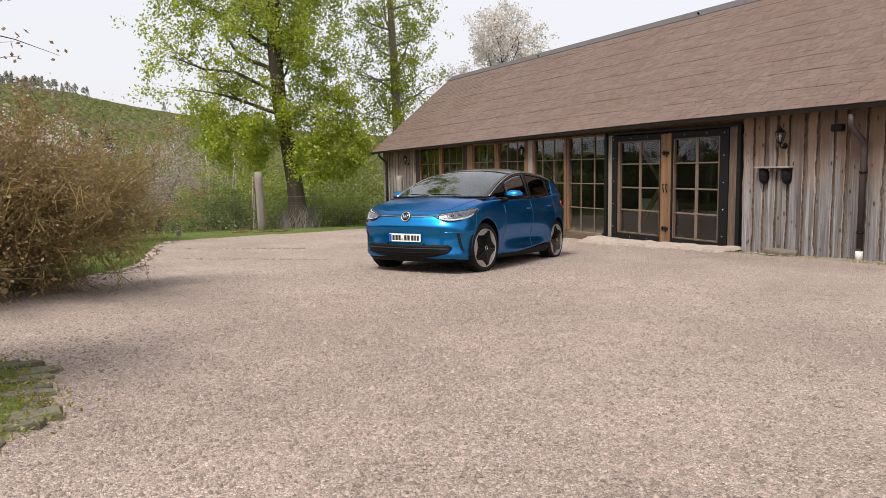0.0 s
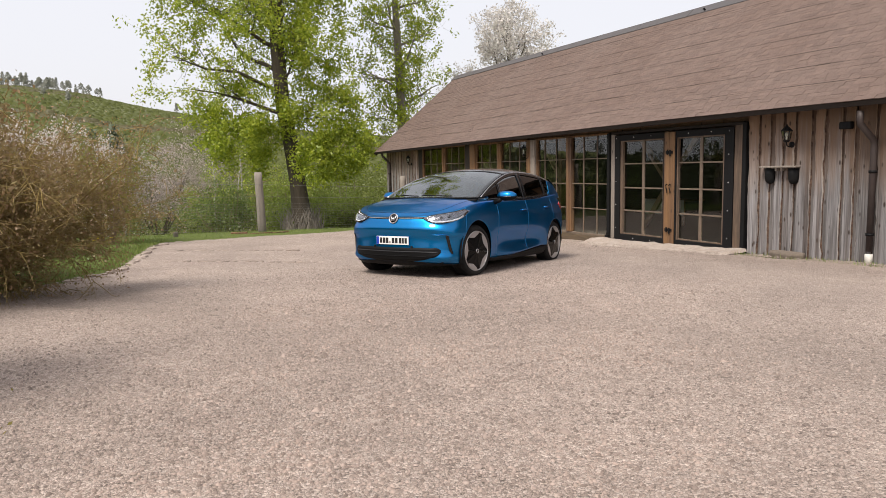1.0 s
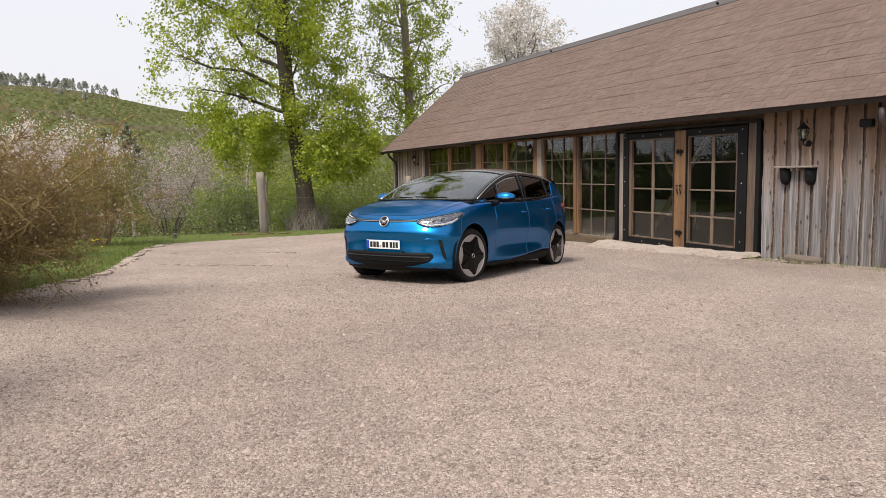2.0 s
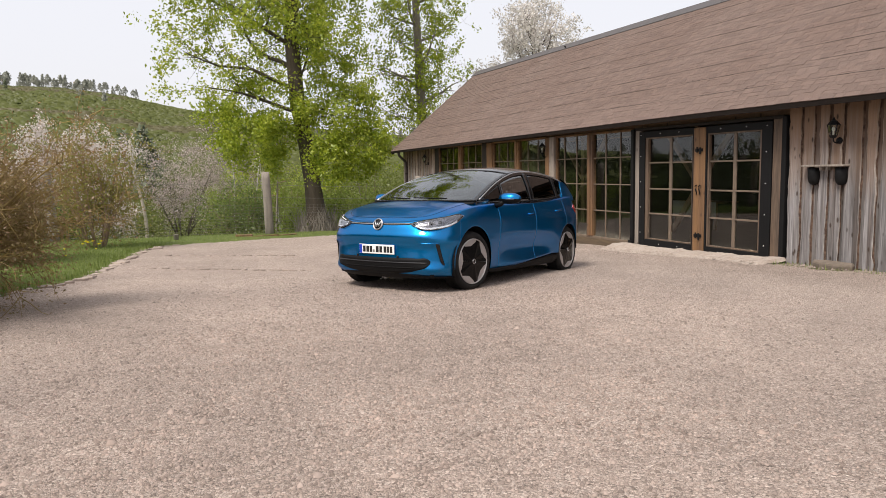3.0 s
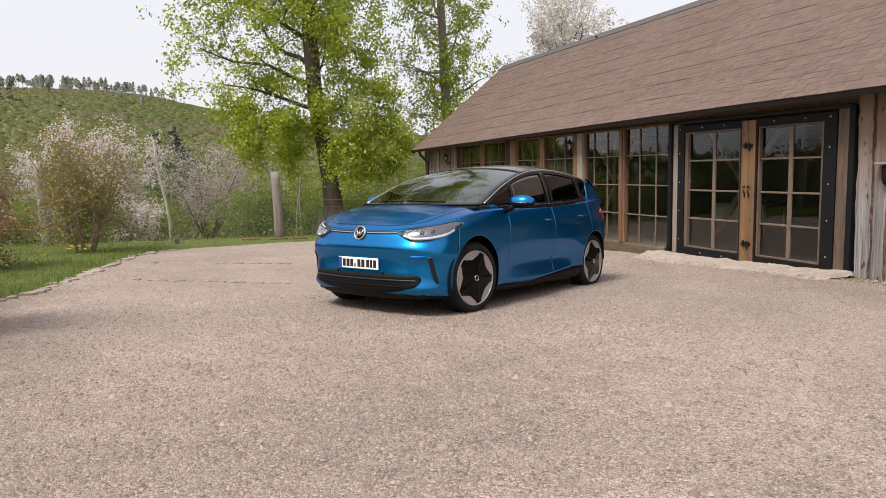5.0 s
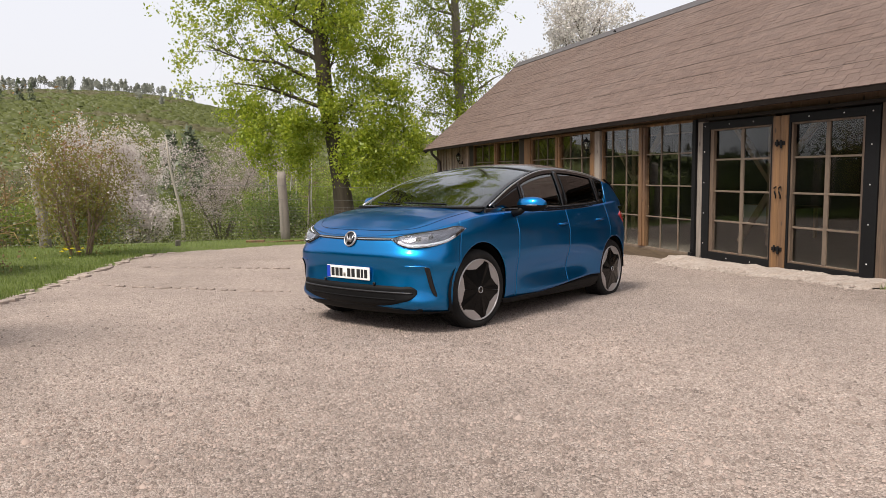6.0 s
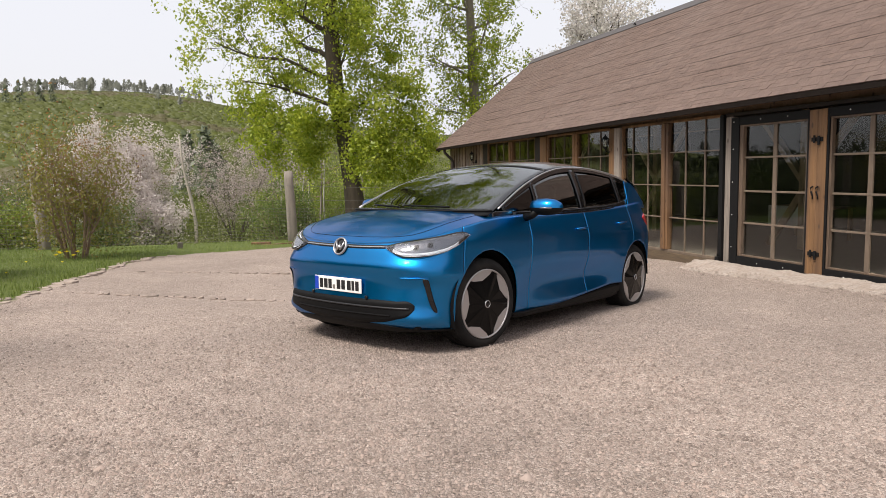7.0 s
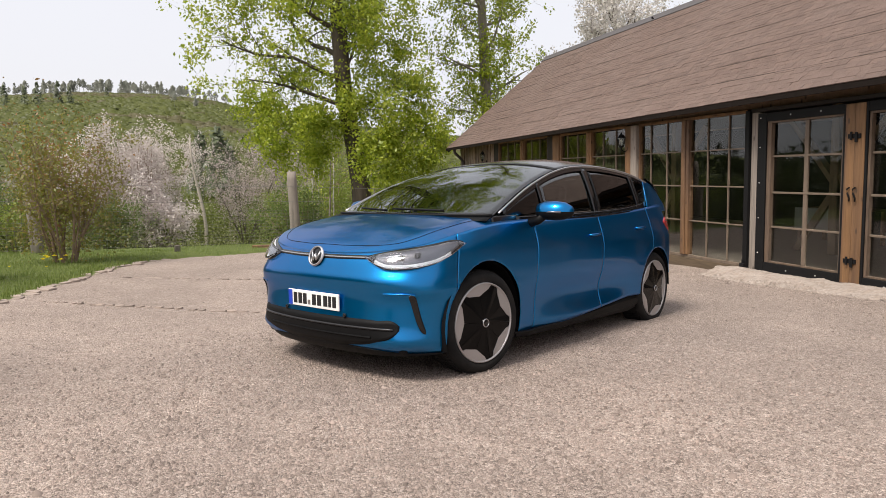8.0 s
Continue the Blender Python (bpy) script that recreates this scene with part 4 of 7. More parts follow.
M_PRIVACY = glass_mat("dark_side_glass", (0.012, 0.014, 0.014), ior=1.38)
M_SEAT = mat("seat_cloth", (0.035, 0.035, 0.038), 0.9, vary=0.1)
M_CABIN = mat("cabin_plastic", (0.02, 0.02, 0.022), 0.7)

# plan outline (x, y, height of the panel's upper edge) from the nose round the left side to the tail
OUT = [(0.775, 0.00, 0.818), (0.771, 0.16, 0.820), (0.756, 0.34, 0.826), (0.722, 0.52, 0.842), (0.662, 0.655, 0.862), (0.565, 0.765, 0.890),
       (0.42, 0.838, 0.928), (0.21, 0.878, 0.968), (0.0, 0.89, 0.998), (-0.25, 0.890, 1.022), (-0.6, 0.893, 1.036), (-1.2, 0.900, 1.05), (-1.8, 0.903, 1.072),
       (-2.3, 0.904, 1.10), (-2.7, 0.902, 1.13), (-3.0, 0.890, 1.155), (-3.18, 0.855, 1.155), (-3.31, 0.770, 1.145), (-3.375, 0.60, 1.13), (-3.405, 0.35, 1.12), (-3.418, 0.0, 1.115)]


def outline():
    """The plan outline resampled finely: arc length, x, y, normal and upper edge."""
    p = np.array(OUT)
    q = np.vstack([2 * p[0] - p[1], p, 2 * p[-1] - p[-2]])
    q[0] = (p[1][0], -p[1][1], p[1][2])
    q[-1] = (p[-2][0], -p[-2][1], p[-2][2])
    pts = []
    for i in range(1, len(q) - 2):
        for t in np.linspace(0, 1, 60, endpoint=False):
            a, b, c, d = q[i - 1], q[i], q[i + 1], q[i + 2]
            pts.append(0.5 * (2 * b + (c - a) * t + (2 * a - 5 * b + 4 * c - d) * t**2 + (3 * b - a - 3 * c + d) * t**3))
    pts.append(p[-1])
    pts = np.array(pts)
    s = np.concatenate([[0], np.cumsum(np.hypot(*np.diff(pts[:, :2], axis=0).T))])
    tang = np.gradient(pts[:, :2], s, axis=0)
    tang /= np.hypot(tang[:, 0], tang[:, 1])[:, None]
    return s, pts[:, 0], pts[:, 1], -tang[:, 1] * -1.0, tang[:, 0] * -1.0, pts[:, 2]


O_S, O_X, O_Y, O_NX, O_NY, O_Z = outline()
O_NX, O_NY = np.abs(O_NX) * np.sign(O_X - 0.0 + (O_X < -1) * -0.0), np.abs(O_NY)
O_NX = np.where(O_X > -1.5, np.abs(O_NX), -np.abs(O_NX))
in_front = curve1([0.12, 0.18, 0.24, 0.32, 0.40, 0.48, 0.56, 0.61, 0.645, 0.665, 0.70, 0.74, 0.78, 0.82, 0.87, 1.1], [0.13, 0.07, 0.028, 0.014, 0.014, 0.02, 0.022, 0.013, 0.001, 0.003, 0.015, 0.029, 0.046, 0.072, 0.12, 0.4])
in_side = curve1([0.12, 0.18, 0.25, 0.33, 0.42, 0.52, 0.62, 0.74, 0.84, 0.90, 0.96, 1.02, 1.08, 1.16], [0.13, 0.09, 0.055, 0.038, 0.026, 0.014, 0.004, 0.001, 0.004, 0.018, 0.036, 0.056, 0.08, 0.11])
in_rear = curve1([0.12, 0.2, 0.3, 0.4, 0.55, 0.7, 0.85, 1.0, 1.16], [0.16, 0.09, 0.03, 0.006, 0.0, 0.02, 0.045, 0.08, 0.14])


def skin(s, z, off=0.0):
    """The body's skin at arc length s (from the nose, to the left) and height z, off metres proud of it."""
    s, z = np.asarray(s, float), np.asarray(z, float)
    a = np.abs(s)
    x, y = np.interp(a, O_S, O_X), np.interp(a, O_S, O_Y)
    nx, ny = np.interp(a, O_S, O_NX), np.interp(a, O_S, O_NY)
    front, rear = np.clip(nx, 0, 1), np.clip(-nx, 0, 1)
    # flanks scalloped between the wheels above a flared foot, full over the wheels
    waist = np.exp(-((x + 1.4) / 0.75) ** 4)
    side = in_side(z) + waist * (0.030 * np.exp(-((z - 0.47) / 0.12) ** 2) - 0.043 * np.exp(-((z - 0.24) / 0.10) ** 2))
    for axle in (0.0, -2.77):
        side = side - 0.75 * in_side(z) * np.exp(-((x - axle) / 0.48) ** 4) * (z < 0.62)
    # the bumper's lower corners stand out under a crease
    lip = 0.034 * np.exp(-((z - 0.265) / 0.065) ** 2) * np.exp(-((a - 0.76) / 0.2) ** 2) + 0.036 * np.exp(-((z - 0.60) / np.where(z > 0.60, 0.12, 0.055)) ** 2) * np.exp(-((a - 0.78) / 0.28) ** 2)
    lip = lip + 0.022 * np.exp(-((z - 0.40) / 0.19) ** 4) * np.exp(-((a - 0.80) / 0.19) ** 2)
    px = x - front * in_front(z) + rear * in_rear(z) + nx * (off + lip)
    py = y - ny * side - front * 0.15 * in_front(z) * (y > 0.3) + ny * (off + lip)
    return np.stack([px, py * np.sign(s + 1e-12), z * np.ones_like(px)], -1)


def upper(s):
    return np.interp(np.abs(s), O_S, O_Z)


def s_at_x(x):
    """Arc length on the flank at a given x."""
    k = (O_X < 0.7) & (O_X > -3.3)
    return float(np.interp(-x, -O_X[k], O_S[k]))


def grid_faces(n, m, flip=False):
    i = np.arange(n * m).reshape(n, m)
    f = np.stack([i[:-1, :-1].ravel(), i[1:, :-1].ravel(), i[1:, 1:].ravel(), i[:-1, 1:].ravel()], 1)
    return f[:, ::-1] if flip else f


ARCH_Z = 0.35
ARCHES = ((0.0, 0.416), (-2.77, 0.396))


def panel(name, s0, s1, z_lo, parent, both=False, material=None, n=60, rows=30, z_hi=None, off=0.0, label="", arch=True):
    """A panel of the skin between two arc lengths, from z_lo up to the edge line, with wheel arches cut round."""
    ss = np.linspace(s0, s1, n)
    lo = np.array([z_lo(v) if callable(z_lo) else z_lo for v in ss])
    hi = np.array([(z_hi(v) if callable(z_hi) else z_hi) if z_hi is not None else float(upper(v)) for v in ss])
    t = np.linspace(0, 1, rows)
    z = lo[:, None] + (hi - lo)[:, None] * t[None, :]
    p = skin(np.repeat(ss[:, None], rows, 1), z, off).reshape(-1, 3)
    faces = grid_faces(n, rows)
    if arch:
        for ax, radius in ARCHES:
            # the opening is tighter ahead of the wheel than above it
            wide = np.where(p[:, 0] > ax, 0.88, 1.02)
            dx, dz = (p[:, 0] - ax) / wide, p[:, 2] - ARCH_Z
            inside = np.where(dz < 0, np.abs(dx), np.hypot(dx, dz)) < radius
            gone = inside[faces].all(1)
            faces = faces[~gone]
            used = np.unique(faces)
            for k in used[inside[used]]:
                if dz[k] < 0:
                    p[k, 0] = ax + math.copysign(radius, dx[k]) * wide[k]
                else:
                    u = radius / max(math.hypot(dx[k], dz[k]), 1e-6)
                    p[k, 0], p[k, 2] = ax + dx[k] * u * wide[k], ARCH_Z + dz[k] * u
    ob = piece(name, p, faces, material or M_PAINT, parent, True, label)
    sol = ob.modifiers.new("thickness", "SOLIDIFY")
    sol.thickness, sol.offset = 0.006, -1.0
    return ob


def strip(name, rows, material, parent, off=0.004, n=40, m=8, label="", bulge=0.0, thick=0.004, side=1):
    """A patch on the skin between lower and upper edges given as rows (s, z_low, z_high)."""
    r = np.array(rows, float)
    lo, hi = curve1(r[:, 0], r[:, 1]) if len(r) > 2 else (lambda v: np.interp(v, r[:, 0], r[:, 1])), curve1(r[:, 0], r[:, 2]) if len(r) > 2 else (lambda v: np.interp(v, r[:, 0], r[:, 2]))
    ss = np.linspace(r[0, 0], r[-1, 0], n)
    t = np.linspace(0, 1, m)
    z = lo(ss)[:, None] + (hi(ss) - lo(ss))[:, None] * t[None]
    o = off + bulge * (1 - (2 * t[None] - 1) ** 2) * np.ones((n, 1))
    p = skin(np.repeat(ss[:, None], m, 1), z, o)
    p = p * np.array([1, side, 1])
    ob = piece(name, p.reshape(-1, 3), grid_faces(n, m, side < 0), material, parent, True, label)
    sol = ob.modifiers.new("thickness", "SOLIDIFY")
    sol.thickness, sol.offset = thick, -1.0
    return ob


def surf(name, fn, us, vs, material, parent, label="", thick=0.005, flip=False):
    """A sheet fn(u, v) over two ranges."""
    p = np.array([[fn(u, v) for v in vs] for u in us], float)
    ob = piece(name, p.reshape(-1, 3), grid_faces(len(us), len(vs), flip), material, parent, True, label)
    if thick:
        sol = ob.modifiers.new("thickness", "SOLIDIFY")
        sol.thickness, sol.offset = thick, -1.0
    return ob


# greenhouse lines
roof_z = curve1([0.10, -0.12, -0.35, -0.65, -0.95, -1.2, -1.45, -1.75, -2.1, -2.5, -2.85, -3.12], [1.03, 1.11, 1.205, 1.325, 1.43, 1.50, 1.54, 1.565, 1.563, 1.535, 1.485, 1.435])
rail_z = curve1([-0.14, -0.35, -0.6, -0.85, -1.1, -1.35, -1.7, -2.1, -2.5, -2.85, -3.15], [1.045, 1.145, 1.255, 1.345, 1.415, 1.463, 1.493, 1.492, 1.462, 1.412, 1.35])


def flank(x, z, off=0.0):
    """The greenhouse side at x and z."""
    base = np.interp(x, [-3.25, -3.0, -2.6, -1.8, -0.9, -0.15], [0.755, 0.79, 0.825, 0.838, 0.83, 0.80])
    d = np.clip(z - 1.05, -0.2, 0.7)
    return (x, base - 0.26 * d - 0.30 * d * d + off, z)


def build_car():
    car = empty("car", "metallic blue electric hatchback with black roof parked on gravel", "car", CAR)
    both = (1, -1)
    low_front = lambda s: float(np.interp(abs(s), [0, 0.55, 0.75, 0.95, 1.4], [0.215, 0.215, 0.20, 0.19, 0.2]))
    s_fd, s_rd0, s_rd1, s_tail = s_at_x(-0.62), s_at_x(-1.635), s_at_x(-2.66), s_at_x(-3.12)
    s_f = s_at_x(0.30)
    gap = 0.003
    door_foot = lambda s: float(np.interp(abs(s), [s_at_x(-0.62), s_at_x(-1.1), s_at_x(-1.7), s_at_x(-2.2)], [0.205, 0.232, 0.285, 0.318]))
    # the cheek between headlight and bumper belongs to the nose panel
    panel("front_bumper", -s_f, s_f, low_front, car, n=150, rows=40)
    for sd in both:
        a = lambda q: q * sd
        order = lambda q0, q1: (a(q0), a(q1)) if sd > 0 else (a(q1), a(q0))
        panel("fender", *order(s_f + gap, s_fd - gap), 0.2, car, n=80, rows=44)
        panel("front_door", *order(s_fd, s_rd0), door_foot, car, n=50, rows=36, arch=False)
        panel("rear_door", *order(s_rd0 + 2 * gap, s_rd1), door_foot, car, n=60, rows=40)
        panel("rear_quarter", *order(s_rd1 + 2 * gap, s_tail), 0.22, car, n=50, rows=44)
    panel("tail", s_tail + gap, O_S[-1], 0.22, car, n=40, rows=24)
    panel("tail", -O_S[-1], -s_tail - gap, 0.22, car, n=40, rows=24)

    # bonnet: rows across at each x, crowned, its edges on the panel's upper line
    k = (O_X > -0.34) & (O_Y > 0)
    ex, ey, ez = O_X[k], O_Y[k], O_Z[k]
    def edge(x):
        p = skin(np.interp(-x, -ex, O_S[k]), np.interp(-x, -ex, ez))
        return p
    crown = curve1([-0.40, -0.2, 0.1, 0.35, 0.53, 0.65, 0.70], [0.066, 0.068, 0.07, 0.066, 0.05, 0.022, 0.0])
    sk = np.concatenate([np.linspace(0.0, 0.5, 14), np.linspace(0.52, s_at_x(-0.34), 46)])
    rim = skin(sk, upper(sk))
    vs = np.linspace(-1, 1, 41)
    pts = []
    for (px, py, pz) in rim:
        c = float(crown(px))
        ridge = 0.010 * math.exp(-((px - 0.1) / 0.5) ** 4)
        pts.append([(px, py * v, pz + c * (1 - abs(v) ** 2.4) + ridge * math.exp(-((abs(v) - 0.80) / 0.10) ** 2)) for v in vs])
    pts = np.array(pts)
    ob = piece("bonnet", pts.reshape(-1, 3), grid_faces(len(sk), len(vs), True), M_PAINT, car, True)
    # the bonnet's shut line
    for sd in both:
        line = []
        for t in np.linspace(0, 1, 22):
            v = 0.86 * math.sin(math.pi / 2 * t / 0.4) if t < 0.4 else 0.86
            i = int(np.clip(13 + 46 * t ** 1.8, 0, len(sk) - 1))
            px, py, pz = rim[i]
            c = float(crown(px))
            ridge = 0.010 * math.exp(-((px - 0.1) / 0.5) ** 4)
            line.append((px, sd * py * v, pz + c * (1 - v ** 2.4) + ridge * math.exp(-((v - 0.80) / 0.10) ** 2) + 0.001))
        v_, f_ = tube(line, 0.0018, 5)
        piece("shut_line", v_, f_, M_TRIM, car, True)

    # windscreen, roof, rear glass
    def top(x, v, drop=0.0):
        """Across the car at x: v from -1 to 1 between the two roof rails."""
        zr = float(rail_z(x))
        _, yr, _ = flank(x, zr)
        zc = float(roof_z(x))
        return (x - 0.0, yr * v, zr + (zc - zr) * (1 - abs(v) ** 2.6) - drop)
    def screen(u, v):
        """u from the scuttle (0) to the header (1)."""
        x_side = -0.19 - 1.0 * u
        x_mid = 0.0 - 1.19 * u
        x = x_mid + (x_side - x_mid) * abs(v) ** 2
        zr = float(rail_z(x_side))
        _, yr, _ = flank(x_side, zr)
        zc = float(roof_z(x_mid))
        return (x, (yr - 0.012) * v, zr + (zc - zr) * (1 - abs(v) ** 2.2) + 0.0)
    surf("windscreen", screen, np.linspace(0, 1, 26), np.linspace(-1, 1, 31), M_CARGLASS, car, "tinted windscreen reflecting trees and sky", 0.004, True)
    low = [tuple(np.array(screen(0.0, v)) + np.array((0.008, 0, -0.002))) for v in np.linspace(-1, 1, 40)]
    v_, f_ = tube(low, 0.011, 6)
    piece("screen_seal", v_, f_, M_TRIM, car, True, "black rubber seal")
    surf("scuttle", lambda u, v: tuple(np.array(screen(0.0, v)) + np.array((0.11 * (1 - u), 0.02 * v * (1 - u), -0.03 * (1 - u) - 0.006))), np.linspace(0, 1, 4), np.linspace(-1, 1, 25), M_TRIM, car, "black scuttle", 0.006, True)
    surf("roof", lambda x, v: (x, top(x, v)[1], top(x, v)[2]), np.linspace(-1.19, -3.12, 40), np.linspace(-1, 1, 31), M_GLOSS, car, "gloss black roof", 0.01, True)
    # header between screen and roof, so that no gap shows
    surf("header", lambda u, v: tuple(np.array(screen(1.0, v)) * (1 - u) + np.array(top(-1.2, v)) * u + np.array((0, 0, 0.0015))), np.linspace(0, 1, 4), np.linspace(-1, 1, 25), M_GLOSS, car, "", 0.006, True)
    surf("spoiler", lambda u, v: (-3.10 - 0.12 * u, top(-3.1, v)[1] * (1 - 0.02 * u), top(-3.1, v)[2] - 0.03 * u - 0.012 * u * u + 0.002), np.linspace(0, 1, 5), np.linspace(-1, 1, 25), M_GLOSS, car, "", 0.02, True)
    surf("rear_screen", lambda u, v: (-3.12 - 0.22 * u, (0.60 + 0.07 * u) * v, 1.36 - 0.29 * u + 0.04 * (1 - v * v) * (1 - u)), np.linspace(0, 1, 8), np.linspace(-1, 1, 15), M_PRIVACY, car, "dark rear window", 0.004, True)

    def side_sheet(name, xs, z_lo, z_hi, material, off, sd, label="", thick=0.004, m=10):
        p = []
        for x in xs:
            lo, hi = float(z_lo(x)), float(z_hi(x))
            p.append([(lambda q: (q[0], sd * q[1], q[2]))(flank(x, lo + (hi - lo) * t, off)) for t in np.linspace(0, 1, m)])
        ob = piece(name, np.array(p).reshape(-1, 3), grid_faces(len(xs), m, sd < 0), material, car, True, label)
        sol = ob.modifiers.new("thickness", "SOLIDIFY")
        sol.thickness, sol.offset = thick, -1.0
        return ob

    belt_z = curve1([-0.14, -0.6, -1.2, -1.8, -2.3, -2.62, -2.85, -3.05], [1.04, 1.05, 1.065, 1.09, 1.122, 1.16, 1.21, 1.28])
    under = lambda x: float(belt_z(x)) - 0.03
    for sd in both:
        # window surround in gloss black, then panes 4 mm inside its openings
        frame_hi = lambda x: float(rail_z(x)) - 0.004
        side_sheet("pillar_base", np.linspace(-0.15, -0.46, 12), under, lambda x: min(frame_hi(x), float(belt_z(x)) + 0.022), M_GLOSS, 0.0, sd)
        for x0, x1 in ((-0.80, -0.84), (-1.60, -1.70), (-2.50, -2.56)):
            side_sheet("door_pillar", np.linspace(x0, x1, 4), under, frame_hi, M_GLOSS, 0.001, sd)
        side_sheet("roof_frame", np.linspace(-0.30, -2.86, 54), lambda x: max(float(belt_z(x)), frame_hi(x) - 0.045), frame_hi, M_GLOSS, 0.0, sd)
        side_sheet("belt_strip", np.linspace(-0.44, -2.72, 40), under, lambda x: float(belt_z(x)) + 0.012, M_GLOSS, 0.001, sd)
        hi = lambda x: max(float(belt_z(x)) + 0.012, frame_hi(x) - 0.044)
        lo = lambda x: float(belt_z(x)) + 0.010
        side_sheet("quarter_window", np.linspace(-0.32, -0.80, 16), lo, hi, M_PRIVACY, -0.003, sd)
        side_sheet("front_window", np.linspace(-0.84, -1.60, 16), lo, hi, M_CARGLASS, -0.003, sd, "clear front side window")
        side_sheet("rear_window", np.linspace(-1.70, -2.50, 18), lo, hi, M_PRIVACY, -0.003, sd, "dark rear side window")
        side_sheet("rear_quarter_window", np.linspace(-2.56, -2.84, 8), lambda x: float(belt_z(x)) + 0.004, lambda x: max(float(belt_z(x)) + 0.01, frame_hi(x) - 0.044), M_PRIVACY, -0.003, sd)
        # body-coloured rear pillar
        side_sheet("rear_pillar", np.linspace(-2.74, -3.30, 16), lambda x: 1.10, lambda x: float(np.interp(x, [-3.30, -3.2, -3.1, -2.86, -2.80, -2.74], [1.17, 1.29, 1.36, 1.408, 1.28, 1.13])), M_PAINT, 0.004, sd)
        # black air-guiding blade beside the rear screen
        blade = [(-2.97, 0.655, 1.425), (-3.16, 0.640, 1.385), (-3.37, 0.615, 1.315), (-3.33, 0.640, 1.27), (-3.24, 0.668, 1.275), (-3.10, 0.675, 1.365)]
        bv = [(x, sd * (y + o), z) for o in (0.012, -0.02) for x, y, z in blade]
        bf = [tuple(range(6)), tuple(range(11, 5, -1))] + [(k, k + 6, (k + 1) % 6 + 6, (k + 1) % 6) for k in range(6)]
        piece("rear_blade", bv, bf if sd > 0 else [q[::-1] for q in bf], M_GLOSS, car, False, "gloss black blade")
        # shoulder between the flank's upper edge and the glass
        p = []
        for x in np.linspace(-0.28, -3.2, 60):
            s = s_at_x(x)
            a = skin(s, upper(s))
            b = np.array(flank(x, min(float(upper(s)) + 0.004, 1.17), 0.002))
            p.append([(a * (1 - t) + b * t) * np.array([1, sd, 1]) for t in (0, 0.5, 1)])
        piece("shoulder", np.array(p).reshape(-1, 3), grid_faces(60, 3, sd < 0), M_PAINT, car, True)
        # satin strip from the screen pillar along the roof
        line = [(x, sd * flank(x, float(rail_z(x)), 0.006)[1], float(rail_z(x)) - 0.010) for x in np.linspace(-0.24, -2.95, 60)]
        w = [0.008 + 0.006 * math.exp(-((x[0] + 2.2) / 0.5) ** 2) for x in line]
        v_, f_ = tube(line, w, 6)
        piece("roof_strip", v_, f_, M_CHROME, car, True, "satin silver strip")
        # sill
        bm = bmesh.new()
        prof = [(0.80, 0.165), (0.845, 0.175), (0.868, 0.215), (0.872, 0.272), (0.858, 0.295), (0.80, 0.30)]
        ends = [-0.37, -0.55, -1.4, -2.25, -2.42]
        v = [(x, sd * (y - 0.004 * (i in (0, 4))), z + (0.02 * (i in (0, 4)) if z < 0.25 else 0)) for i, x in enumerate(ends) for y, z in ((y, z if z < 0.2 else 0.2 + (z - 0.2) * (0.12, 0.2, 0.62, 1.15, 1.2)[i]) for y, z in prof)]
        f = [(i * 6 + j, i * 6 + (j + 1) % 6, (i + 1) * 6 + (j + 1) % 6, (i + 1) * 6 + j) for i in range(4) for j in range(6)] + [tuple(range(6)), tuple(24 + j for j in range(6))]
        bm.free()
        piece("sill", v, f, M_TRIM, car, False, "black plastic sill")
        # door handles
        for x in (-1.50, -2.40):
            s = s_at_x(x)
            zc = 0.905 if x > -2 else 0.945
            q = [skin(s + d, zc + 0.004 * math.sin(d * 20), o) * np.array([1, sd, 1]) for d, o in ((-0.095, 0.002), (-0.08, 0.022), (0, 0.03), (0.08, 0.022), (0.095, 0.002))]
            v_, f_ = tube(q, [0.008, 0.011, 0.011, 0.011, 0.008], 8)
            piece("door_handle", v_, f_, M_PAINT, car, True)
            cup = [skin(s + d, zc - 0.012, 0.001) * np.array([1, sd, 1]) for d in np.linspace(-0.07, 0.07, 5)]
            v_, f_ = tube(cup, 0.006, 6)
            piece("handle_recess", v_, f_, M_TRIM, car, True)
        # door mirror
        mir = new("door_mirror")
        mir.parent = car
        c = np.array((-0.62, sd * 1.0, 1.095))
        rows_, v, f = [(-0.125, 0.4), (-0.105, 0.95), (-0.05, 1.2), (0.03, 1.25), (0.10, 1.1), (0.14, 0.65), (0.15, 0.25)], [], []
        for cap in (0, 1):
            v, f = [], []
            for d, sc in rows_:
                for t in range(13):
                    a = math.pi * t / 12 if cap == 0 else -math.pi * t / 12
                    hgt = 0.062 if cap == 0 else 0.05
                    v.append((c[0] - 0.02 * (d > 0.1) + 0.055 * sc * math.cos(a) - 0.15 * abs(d) * (d > 0), c[1] + sd * d, c[2] + 0.012 * (cap == 0) * 0 + hgt * sc * math.sin(a)))
            n_ = 13
            f = [(i * n_ + j, i * n_ + j + 1, (i + 1) * n_ + j + 1, (i + 1) * n_ + j) for i in range(6) for j in range(12)] + [tuple(range(n_)), tuple(6 * n_ + j for j in range(n_))]
            piece("mirror_cap" if cap == 0 else "mirror_foot", v, f, M_PAINT if cap == 0 else M_TRIM, mir, True, "blue mirror cap" if cap == 0 else "black mirror housing")
        line = [(c[0] + 0.052, c[1] - sd * 0.06, c[2] - 0.002), (c[0] + 0.06, c[1] + sd * 0.02, c[2] - 0.002), (c[0] + 0.045, c[1] + sd * 0.1, c[2] - 0.002)]
        v_, f_ = tube(line, 0.008, 6)
